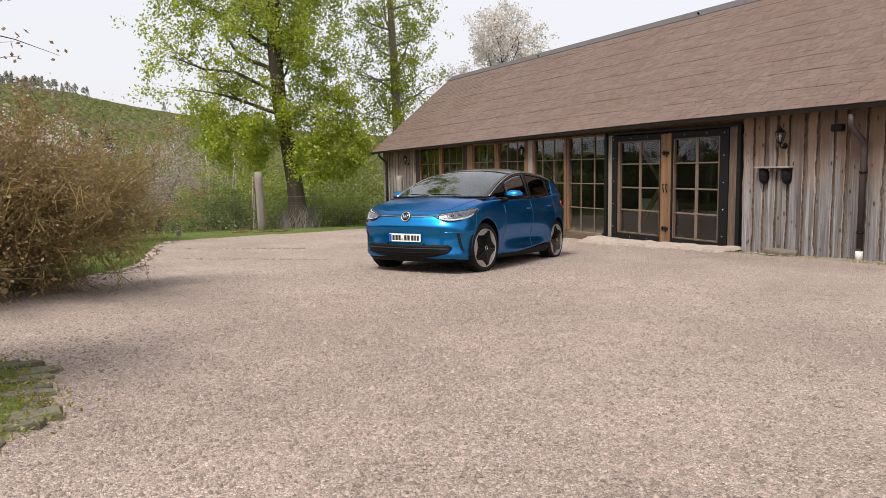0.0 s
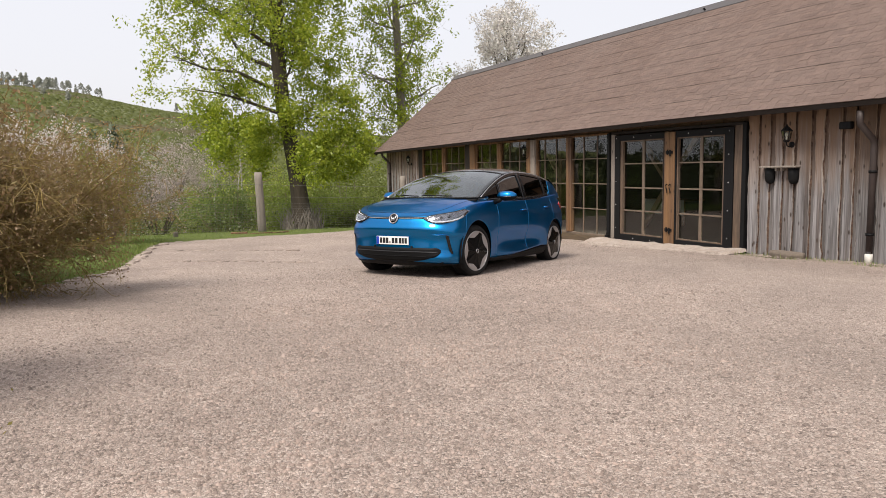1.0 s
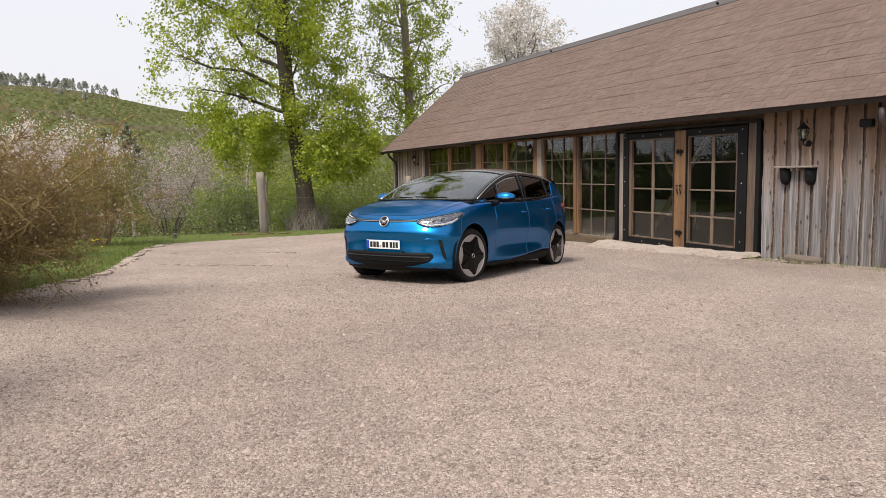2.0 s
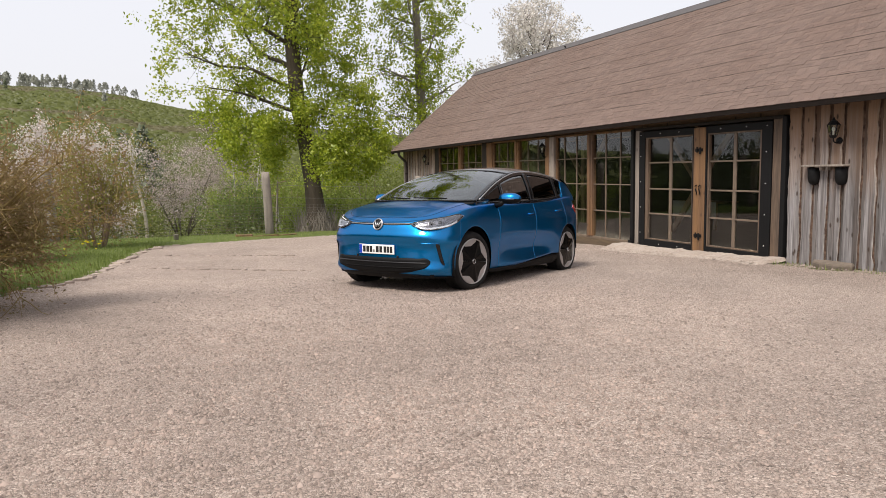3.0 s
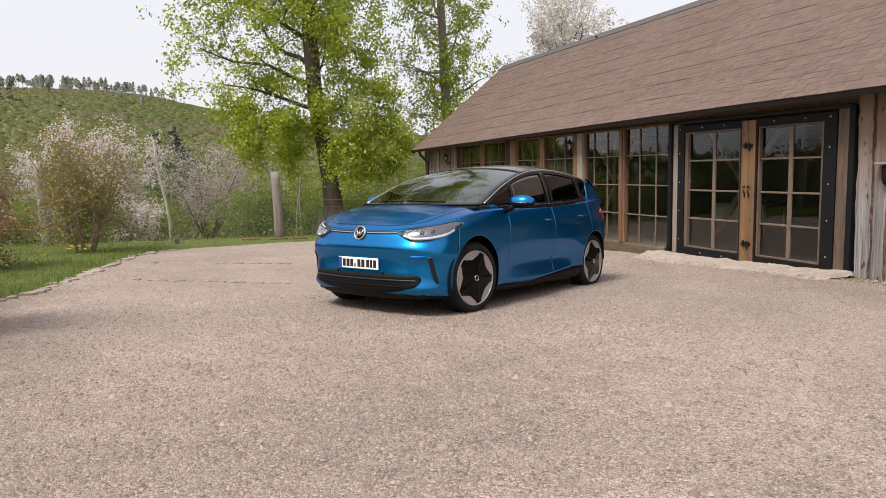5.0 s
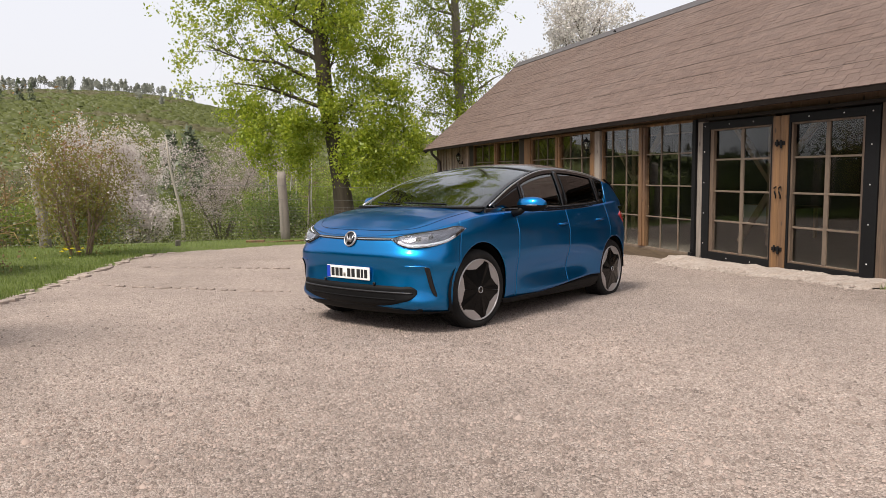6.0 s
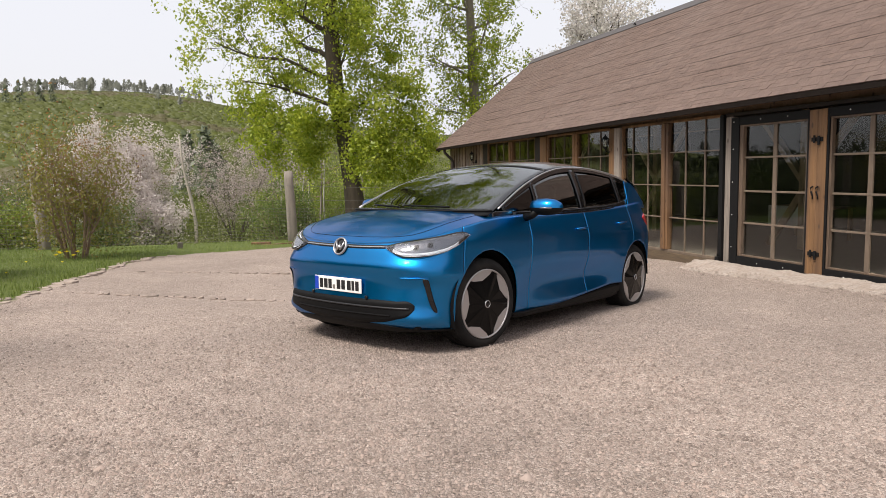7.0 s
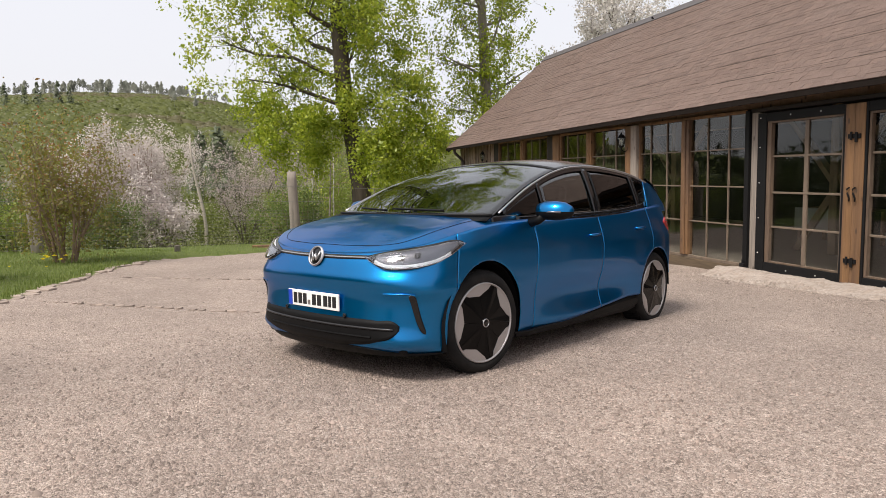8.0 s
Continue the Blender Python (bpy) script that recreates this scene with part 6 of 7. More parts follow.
    # ivy-grey shoots at the foot of the trunk
    rs = np.random.RandomState(9)
    tubes = []
    for k in range(330):
        a = rs.uniform(0, 6.283)
        q = rs.uniform(0.55, 0.95)
        tubes.append(branch((-3.0 + q * math.cos(a), 18.0 + q * math.sin(a), -1.1 + rs.uniform(0, 0.3)), (-0.22 * math.cos(a), -0.22 * math.sin(a), 1), rs.uniform(0.4, 1.4), 0.022, 4, 0.2, rs)[:2])
    v, f = merge_tubes(tubes, 4)
    tagged(piece("root_shoots", v, f, M_BARK_PALE), "dry grey shoots round the foot of the linden", "shoots", kind="stuff")


def second_tree():
    rs = np.random.RandomState(14)
    trunk = [(3.3, 21.0, -1.0), (3.3, 21.0, 2.0), (3.25, 21.0, 5.0), (3.15, 21.0, 8.0), (3.0, 21.0, 11.5), (3.05, 21.0, 15.0), (3.0, 21.0, 18.0)]
    radii = [0.34, 0.28, 0.24, 0.2, 0.14, 0.09, 0.03]
    specs = []
    for k in range(20):
        specs.append((4.6 + 0.6 * k, (k * 137.5) % 360, 30 + 1.4 * k + rs.uniform(-8, 8), 2.3 - 0.04 * k, 0.09 - 0.002 * k))
    specs += [(2.8 + 0.45 * k, (k * 100) % 360, 22, 1.9, 0.05) for k in range(5)] + [(6.5, -62, 12, 2.4, 0.07), (9.0, -65, 22, 2.4, 0.07)]
    tree("poplar_tree", "slim poplar with loose light-green spring foliage behind the barn", trunk, radii, specs, rs, M_BARK_PALE, M_LEAF, 0.072, 17, 0.14, 1.4, 5, 2, tufts=0.32,
         extra=np.vstack([clumps((3.3, 21.0, 5.4), (1.3, 1.0, 2.0), 14, 6, 0.16, rs), clumps((3.0, 21.0, 9.0), (2.2, 1.6, 2.6), 20, 6, 0.17, rs)]))


def blossom_tree():
    rs = np.random.RandomState(21)
    trunk = [(10.4, 22.0, -0.6), (10.4, 22.0, 3.0), (10.3, 22.0, 6.0), (10.5, 22.0, 8.0), (10.4, 22.0, 9.3)]
    specs = [(3.5 + 0.32 * k, (k * 137.5) % 360, 30 + 1.6 * k, 4.0 - 0.12 * k, 0.07) for k in range(18)]
    tree("cherry_tree", "wild cherry tree full of white blossom behind the barn roof", trunk, [0.2, 0.17, 0.12, 0.07, 0.02], specs, rs, M_BARK, M_BLOSSOM_WHITE, 0.07, 16, 0.15, 1.25, 5, 2, tufts=0.6)


def shrub(name, label, base, stems, height, radius, rs, bark, leaf, size, per, spread, twig, lean=(0, 0), kids=4, group="", up=0.02, depth=2, category="shrub", thin=2):
    """A many-stemmed shrub from one root."""
    x, y = base
    z = float(land(x, y)) + 0.02
    ob = empty(name, label, category, pose(x, y, z), group)
    limbs = []
    for k in range(stems):
        a = 2.4 * k + rs.uniform(-0.4, 0.4)
        out = radius * rs.uniform(0.25, 1.0)
        d = np.array((math.cos(a) * out + lean[0], math.sin(a) * out + lean[1], height * rs.uniform(0.6, 1.0)))
        o = (x + 0.16 * math.cos(a), y + 0.16 * math.sin(a), z - 0.05)
        limbs.append(branch(o, d, np.linalg.norm(d) * 0.92, rs.uniform(0.016, 0.034) * max(1.0, height / 3.0), 7, 0.09, rs, up))
    tubes, spots = crown_of(None, limbs, rs, twig, None, depth, kids, 0.6, up, 0.2)
    off = np.array((x, y, z))
    v, f = merge_tubes(tubes[:stems], 6)
    piece("stem", v - off, f, bark, ob, True)
    v, f = merge_tubes(tubes[stems:], 3, thin)
    tagged(piece("twig_mass", v - off, f, bark, ob), kind="stuff")
    if per:
        v, f = leaves(spots, per, spread, size, rs)
        tagged(piece("foliage", v - off, f, leaf, ob), kind="stuff")
    return ob


def shrubs():
    rs = np.random.RandomState(31)
    shrub("overhanging_shrub", "twiggy brown shrub with lichen-yellow branches over the gravel edge", (-12.8, -3.9), 46, 1.75, 1.7, rs, M_LICHEN, M_LEAF_DRY, 0.016, 3, 0.05, 0.6, (0.35, -0.05), 10, depth=2, up=-0.025, thin=1)
    shrub("brown_shrub", "dense brown shrub with small dull leaves on the lawn edge", (-13.3, -2.3), 26, 2.2, 1.2, rs, M_TWIG, M_LEAF_DRY, 0.024, 3, 0.08, 0.6, (0.1, 0.0), 8, "lawn shrubs")
    shrub("brown_shrub", "dense brown shrub with reddish tips on the lawn", (-12.7, 1.9), 20, 1.5, 0.8, rs, M_TWIG, M_LEAF_DRY, 0.026, 5, 0.07, 0.55, (0, 0), 8, "lawn shrubs")
    shrub("copper_shrub", "upright shrub with copper tips and olive leaves on the lawn", (-11.08, 5.85), 17, 2.85, 0.8, rs, M_TWIG, M_LEAF_OLIVE, 0.03, 6, 0.09, 0.6, (0, 0), 4, "lawn shrubs", 0.03)
    x, y = -11.08, 5.85
    top = rs.normal(0, 1, (300, 3)) * (0.42, 0.42, 0.5) + (x, y, 2.15)
    low = rs.normal(0, 1, (330, 3)) * (0.36, 0.36, 0.33) + (x, y, 0.72)
    for name, places, leaf in (("tip_foliage", top, M_LEAF_BROWN), ("low_foliage", low, M_LEAF_OLIVE)):
        v, f = leaves(places, 3, 0.06, 0.03, rs)
        ob = piece(name, v, f, leaf)
        ob.parent = bpy.data.objects["copper_shrub"]
        ob.matrix_parent_inverse = bpy.data.objects["copper_shrub"].matrix_basis.inverted()
        tagged(ob, kind="stuff")
    # the one big blossoming tree in the hollow
    shrub("blossoming_thorn", "broad thorn tree covered in pinkish white blossom in the hollow", (-14.8, 47.0), 38, 9.6, 4.6, rs, M_TWIG, M_BLOSSOM, 0.085, 8, 0.16, 1.8, (0, 0), 6, category="tree")
    shrub("blossoming_thorn", "low thorn bush with grey-white blossom in the hollow", (-13.4, 43.5), 20, 4.2, 2.6, rs, M_TWIG, M_BLOSSOM, 0.08, 8, 0.16, 1.3, (0, 0), 6, category="tree")
    # bare grey-twigged trees in the hollow
    for px, py, h, r, n in ((-16.0, 42.0, 7.5, 2.8, 12), (-3.0, 44.0, 7.0, 2.5, 12), (-20.0, 36.0, 5.0, 2.2, 10)):
        shrub("bare_tree", "bare spreading tree with pinkish grey twigs in the hollow", (px, py), n, h, r, rs, M_BARK_PALE, M_TWIG_HAZE, 0.05, 3, 0.17, 1.7, (0, 0), 7, "bare trees", category="tree")
    shrub("blossoming_thorn", "spreading old thorn tree with dark limbs and thin pinkish grey blossom", (-6.9, 53.0), 9, 9.0, 4.4, rs, M_BARK, M_BLOSSOM_GREY, 0.07, 7, 0.22, 2.3, (0, 0), 7, category="tree")
    # leafy thicket between fence and wood
    spots = ((-1.2, 25.5, 1.8, 1.4), (0.6, 24.0, 1.7, 1.4), (2.0, 26.5, 2.0, 1.5), (-4.8, 29.0, 3.6, 1.8), (-4.6, 36.0, 4.4, 2.0), (-1.0, 33.0, 4.5, 2.2),
             (-14.0, 30.0, 3.4, 1.7), (-17.5, 27.0, 3.0, 1.6), (1.5, 37.0, 5.0, 2.2), (-19.0, 34.0, 4.6, 2.0), (-14.0, 47.0, 5.0, 2.4), (-2.5, 21.5, 1.3, 1.0), (-22.0, 24.0, 3.2, 1.6))
    for k, (px, py, h, r) in enumerate(spots):
        shrub("thicket_bush", "light-green leafing bush in the thicket behind the fence", (px, py), 14, h, r, rs, M_TWIG, M_LEAF_DARK if k % 3 == 0 else M_LEAF_MID, 0.058, 6, 0.16, 1.0, (0, 0), 5, "thicket bushes")


def thin_birches():
    rs = np.random.RandomState(41)
    rows = [(-9.9, 42.0, 8.1, 0.15, -0.55), (-3.6, 30.6, 5.0, 0.055, 0.1), (-2.4, 30.3, 5.4, 0.06, -0.1), (-4.5, 33.8, 6.0, 0.07, -0.2), (-3.1, 33.1, 6.0, 0.07, 0.15)]
    for k, (x, y, h, r, lean) in enumerate(rows):
        z = float(land(x, y))
        trunk = [(x + lean * t * t + (0.16 if k == 0 else 0.09) * math.sin(6 * t + k), y, z - 0.1 + h * t) for t in np.linspace(0, 1, 8)]
        label = "dead pale leaning trunk without leaves" if k == 0 else "thin white birch trunk with few leaves"
        ob = empty("birch", label, "tree", pose(x, y, z), "birches")
        v, f = tube(trunk, [r * (1 - 0.6 * t) for t in np.linspace(0, 1, 8)], 8)
        piece("trunk", np.array([tuple(p) for p in v]) - (x, y, z), f, M_BIRCH if k else M_DEAD, ob, True)
        if k:
            limbs = [branch(trunk[i], (rs.normal(), rs.normal(), 0.6), 1.3, 0.02, 5, 0.15, rs) for i in (3, 4, 5, 6, 7)]
            tubes, sp = crown_of(None, limbs, rs, 0.8, None, 1, 4)
            v, f = merge_tubes(tubes, 4)
            tagged(piece("twig_mass", v - (x, y, z), f, M_TWIG, ob), kind="stuff")
            v, f = leaves(sp, 5, 0.14, 0.05, rs)
            tagged(piece("crown", v - (x, y, z), f, M_LEAF, ob), kind="stuff")


def saplings():
    """Slim grey stems with sparse fresh twigs between the fence and the valley."""
    rs = np.random.RandomState(43)
    for k in range(14):
        x, y = rs.uniform(-4.5, 3.5), rs.uniform(23, 44)
        z, h = float(land(x, y)), rs.uniform(3.4, 6.5)
        ob = empty("sapling", "slim grey sapling with sparse fresh leaves behind the fence", "tree", pose(x, y, z), "saplings")
        lean = rs.normal(0, 0.35, 2)
        trunk = [(lean[0] * t * t + 0.06 * math.sin(5 * t + k), lean[1] * t * t, -0.1 + h * t) for t in np.linspace(0, 1, 8)]
        v, f = tube(trunk, [(0.022 + 0.022 * (k % 3)) * (1 - 0.7 * t) for t in np.linspace(0, 1, 8)], 6)
        piece("trunk", v, f, M_BARK_PALE if k % 2 else M_TWIG, ob, True)
        limbs = [branch(trunk[i], (rs.normal(), rs.normal(), 1.3), rs.uniform(0.8, 1.6), 0.014, 5, 0.14, rs) for i in (3, 4, 4, 5, 5, 6, 7)]
        tubes, sp = crown_of(None, limbs, rs, 0.7, None, 1, 4)
        v, f = merge_tubes(tubes, 3)
        tagged(piece("twig_mass", v, f, M_TWIG, ob), kind="stuff")
        v, f = leaves(sp, 6, 0.14, 0.05, rs)
        tagged(piece("crown", v, f, M_LEAF_MID, ob), kind="stuff")


def hill_woods():
    """The wooded slopes: thousands of loose crowns, greener and browner by turns, and firs on the skyline."""
    rs = np.random.RandomState(51)
    groups = {"a": [], "b": [], "c": [], "far": [], "hedge": []}

    def spot(az, r):
        return -9 + r * math.sin(math.radians(az)), -10 + r * math.cos(math.radians(az))

    for k in range(13000):
        az, r = rs.uniform(-19, 24), 110 + 540 * rs.uniform(0, 1) ** 0.85
        x, y = spot(az, r)
        q = noise.noise(Vector((x * 0.006, y * 0.012, 3))) + 0.5 * noise.noise(Vector((x * 0.02, y * 0.03, 8)))
        bare_top = r > 560 and az < 0
        groups["b" if bare_top or q + rs.uniform(-0.1, 0.1) < -0.34 else "a"].append((x, y, rs.uniform(1.3, 3.4)))
    for k in range(900):
        x, y = spot(rs.uniform(-17, 24), rs.uniform(62, 135))
        if x > -4 and y < 45:
            continue
        groups["c"].append((x, y, rs.uniform(1.0, 2.3)))
    for k in range(1500):
        az = rs.uniform(24, 341)
        x, y = spot(az, rs.uniform(170, 330))
        groups["far"].append((x, y, rs.uniform(2.0, 3.6)))
    for k in range(900):
        x, y = rs.uniform(-75, -12), rs.uniform(14, 75)
        if math.degrees(math.atan2(x + 8.0, y + 8.85)) < -20:
            groups["hedge"].append((x, y, rs.uniform(1.5, 2.3)))
    for k in range(420):
        groups["hedge"].append((rs.uniform(-46, -34), rs.uniform(-45, 34), rs.uniform(0.7, 1.35)))
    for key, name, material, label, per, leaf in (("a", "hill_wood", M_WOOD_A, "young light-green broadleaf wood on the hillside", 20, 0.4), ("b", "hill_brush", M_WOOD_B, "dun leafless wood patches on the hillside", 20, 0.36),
                                                  ("c", "valley_brush", M_WOOD_C, "light-green young growth in the valley", 150, 0.11), ("far", "valley_wood", M_LEAF_SHADE, "wood round the valley, its leaves coloured dark as if backlit", 45, 0.7),
                                                  ("hedge", "boundary_thicket", M_LEAF_SHADE, "thicket round the far side of the lawn, coloured dark as if backlit", 150, 0.125)):
        c = np.array(groups[key])
        n, size = len(c), np.array(groups[key])[:, 2]
        z = land(c[:, 0], c[:, 1])
        u = rs.normal(0, 1, (n, per, 3))
        u /= np.linalg.norm(u, axis=2)[:, :, None]
        u *= rs.uniform(0.25, 1.0, (n, per, 1)) ** 0.5
        flat = np.array((1.15, 1.15, 0.66) if key in "ab" else (1.2, 1.2, 1.1))
        p = np.stack([c[:, 0], c[:, 1], z + size * (0.35 if key in "ab" else 0.85)], 1)[:, None, :] + u * size[:, None, None] * flat * (0.9 if key in "ab" else 1.0)
        v, f = leaves(p.reshape(-1, 3), 1, 0.0, leaf, rs, three=True, facing=(-0.25, -0.75, 0.65) if key in "ab" else None)
        if key in "ab":
            # the closed inside of each crown
            ring = np.array([(0, 0, 1.0)] + [(math.cos(t + 0.5 * k) * q, math.sin(t + 0.5 * k) * q, h) for k, (q, h) in enumerate(((0.6, 0.75), (1.0, 0.0))) for t in np.arange(7) * 2 * math.pi / 7])
            tri = [(0, 1 + j, 1 + (j + 1) % 7) for j in range(7)]
            for j in range(7):
                tri += [(1 + j, 8 + j, 8 + (j + 1) % 7), (1 + j, 8 + (j + 1) % 7, 1 + (j + 1) % 7)]
            core = ring[None] * rs.uniform(0.75, 1.05, (n, 15, 1)) * size[:, None, None] * flat + np.stack([c[:, 0], c[:, 1], z + size * 0.25], 1)[:, None, :]
            cf = (np.arange(n)[:, None, None] * 15 + np.array(tri)[None]).reshape(-1, 3) + len(v)
            v, f = np.vstack([v, core.reshape(-1, 3)]), np.vstack([f, cf])
        tagged(piece(name, v, f, material), label, "wood", kind="stuff")
    # low growth in the hollow beyond the fence
    pts = []
    for k in range(2600):
        x, y = rs.uniform(-40, 12), rs.uniform(16, 62)
        d = fence_distance(x, y)
        if d < 6 or (x > -1.5 and y < 22):
            continue
        pts.append((x, y, float(land(x, y)) + rs.uniform(0.1, 1.1) * min(1, d / 14)))
    v, f = leaves(np.array(pts), 15, np.array((0.7, 0.7, 0.4)), 0.065, rs)
    tagged(piece("undergrowth", v, f, M_WOOD_A), "low green undergrowth and brambles in the hollow", "undergrowth", kind="stuff")
    # firs
    spots = []
    for k in range(150):
        az = rs.choice((-13.5, -9.5, -7.5, -6.0, -4.6, -3.0)) + rs.normal(0, 1.2)
        spots.append((az, rs.uniform(590, 650), rs.uniform(5, 13)))
    dark = [(-1.5, 104, 10.5), (-0.2, 100, 11.5), (0.6, 112, 9.0), (-11.3, 400, 13), (-12.6, 395, 13), (-8.2, 470, 8), (-10.6, 392, 11), (-13.4, 410, 11), (-14.6, 400, 12)]
    for k in range(60):
        spots.append((rs.uniform(-60, 22), rs.uniform(380, 650), rs.uniform(6, 12)))
    for k in range(70):
        spots.append((rs.uniform(-170, -60), rs.uniform(200, 300), rs.uniform(6, 10)))
    grow_firs("fir_wood", "grey-green pines and firs along the skyline, paled as by haze", spots, M_FIR, rs)
    grow_firs("fir_grove", "a few dark green firs on the slope", dark, M_FIR_DARK, rs)


def grow_firs(name, label, spots, material, rs):
    v_all, f_all, b = [], [], 0
    for az, r, h in spots:
        x, y = -9 + r * math.sin(math.radians(az)), -10 + r * math.cos(math.radians(az))
        z = float(land(x, y))
        n = 150
        t = rs.uniform(0.12, 1, n) ** 0.8
        a = rs.uniform(0, 6.283, n)
        w = (1 - t) ** 0.7 * h * 0.22 * rs.uniform(0.3, 1.15, n) + 0.15
        if material is M_FIR and int(h * 100) % 3:
            # a pine: bare stem below, ragged round head above
            t = 0.42 + 0.58 * t
            w = np.sin(np.pi * (t - 0.36) / 0.66) * h * 0.17 * rs.uniform(0.2, 1.25, n)
        c = np.stack([x + w * np.cos(a), y + w * np.sin(a), z + t * h], 1)
        v, f = leaves(c, 1, 0.0, 0.06 * h, rs, aspect=0.42, facing=(-0.25, -0.75, 0.5))
        v_all.append(v)
        f_all.append(f + b)
        b += len(v)
        tv, tf = tube([(x, y, z - 0.5), (x, y, z + h * 0.95)], [0.16, 0.03], 4, False)
        tv = np.array([tuple(p) for p in tv])
        v_all.append(tv)
        f_all.append(np.array(tf) + b)
        b += len(tv)
    tagged(piece(name, np.vstack(v_all), np.vstack(f_all), material), label, "wood", kind="stuff")


big_tree()
second_tree()
blossom_tree()
shrubs()
shrub("bed_shrub", "leafy brown shrub in the bed behind the edging stones", (-12.8, -8.5), 22, 2.6, 0.5, np.random.RandomState(77), M_TWIG, M_LEAF_DRY, 0.018, 3, 0.06, 0.6, (0, 0), 6)
shrub("tall_shrub", "tall twiggy brown shrub with budding leaves beside the gravel edge", (-12.75, -4.3), 14, 2.1, 0.8, np.random.RandomState(78), M_LICHEN, M_LEAF_DRY, 0.026, 4, 0.06, 0.5, (0, 0), 6)
thin_birches()
saplings()
hill_woods()

# ---- fence ----
def fence():
    fc = empty("wire_fence", "wire mesh fence on weathered round wooden posts along the yard", "fence", pose(0, 0, 0))
    posts = [(-18.05 - 5.85, 6.8 - 1.8), (-18.05, 6.8), (-12.2, 8.6), (-6.35, 10.4), (-0.5, 12.2)]
    rng = random.Random(4)
    for k, (x, y) in enumerate(posts):
        z = float(land(x, y))
        lean = (0.06, -0.03, -0.09, -0.05, 0.02)[k]
        r = 0.13
        path = [(x, y, z - 0.3), (x + lean * 0.2, y, z + 0.3), (x + lean * 0.6, y, z + 1.1), (x + lean, y + 0.01, z + 1.8), (x + lean * 1.05, y + 0.02, z + 2.02)]
        v, f = tube(path, [r * 1.06, r * 1.03, r, r * 0.98, r * 0.9], 12)
        v = [Vector((p.x + rng.uniform(-0.006, 0.006), p.y + rng.uniform(-0.006, 0.006), p.z)) for p in v]
        piece("post", v, f, M_BARK_PALE, fc, True, "grey weathered post")
    for a, b in zip(posts[:-1], posts[1:]):
        pa, pb = np.array((*a, float(land(*a)))), np.array((*b, float(land(*b))))
        heights = [0.05 + 0.085 * k for k in range(12)] + [1.22, 1.62]
        for h in heights:
            pts = []
            for t in np.linspace(0, 1, 9):
                p = pa * (1 - t) + pb * t
                sag = 0.03 * math.sin(math.pi * t) * (1 if h > 1.1 else 0.4)
                pts.append((p[0], p[1] - 0.11, float(land(p[0], p[1])) + h - sag))
            v, f = tube(pts, 0.004 if h > 1.0 else 0.0024, 4, False)
            piece("wire", v, f, M_WIRE, fc)
        verts, faces = [], []
        for t in np.arange(0.01, 1, 0.025):
            p = pa * (1 - t) + pb * t
            z = float(land(p[0], p[1]))
            b0 = len(verts)
            v, f = tube([(p[0], p[1] - 0.113, z + 0.04), (p[0], p[1] - 0.113, z + 0.99)], 0.0018, 4, False)
            verts.extend(v)
            faces.extend(tuple(i + b0 for i in q) for q in f)
        tagged(piece("wire_netting", verts, faces, M_WIRE, fc), kind="stuff")


fence()


# ---- stones, gravel, grass ----
def slab_at(name, label, x, y, w, d, h, turn, rng, group, category="stone", material=None):
    """A flat worn stone bedded in the ground."""
    n = 9
    v, f = [], []
    rad = [1 + rng.uniform(-0.24, 0.2) for _ in range(n)]
    for lev, (sc, z) in enumerate(((1.0, -0.06), (1.02, h * 0.7), (0.97, h * 0.95), (0.86, h))):
        for k in range(n):
            a = 2 * math.pi * k / n
            sq = 1 / max(abs(math.cos(a)), abs(math.sin(a))) ** 0.55
            v.append((w / 2 * sc * rad[k] * math.cos(a) * sq, d / 2 * sc * rad[k] * math.sin(a) * sq, z + rng.uniform(-0.004, 0.004)))
    for i in range(3):
        for k in range(n):
            q = (k + 1) % n
            f.append((i * n + k, i * n + q, (i + 1) * n + q, (i + 1) * n + k))
    f.append(tuple(3 * n + k for k in range(n)))
    ob = piece(name, v, f, material or M_SLAB)
    ob.matrix_basis = pose(x, y, float(land(x, y)), rng.uniform(-3, 3), rng.uniform(-3, 3), turn)
    return tagged(ob, label, category, group)


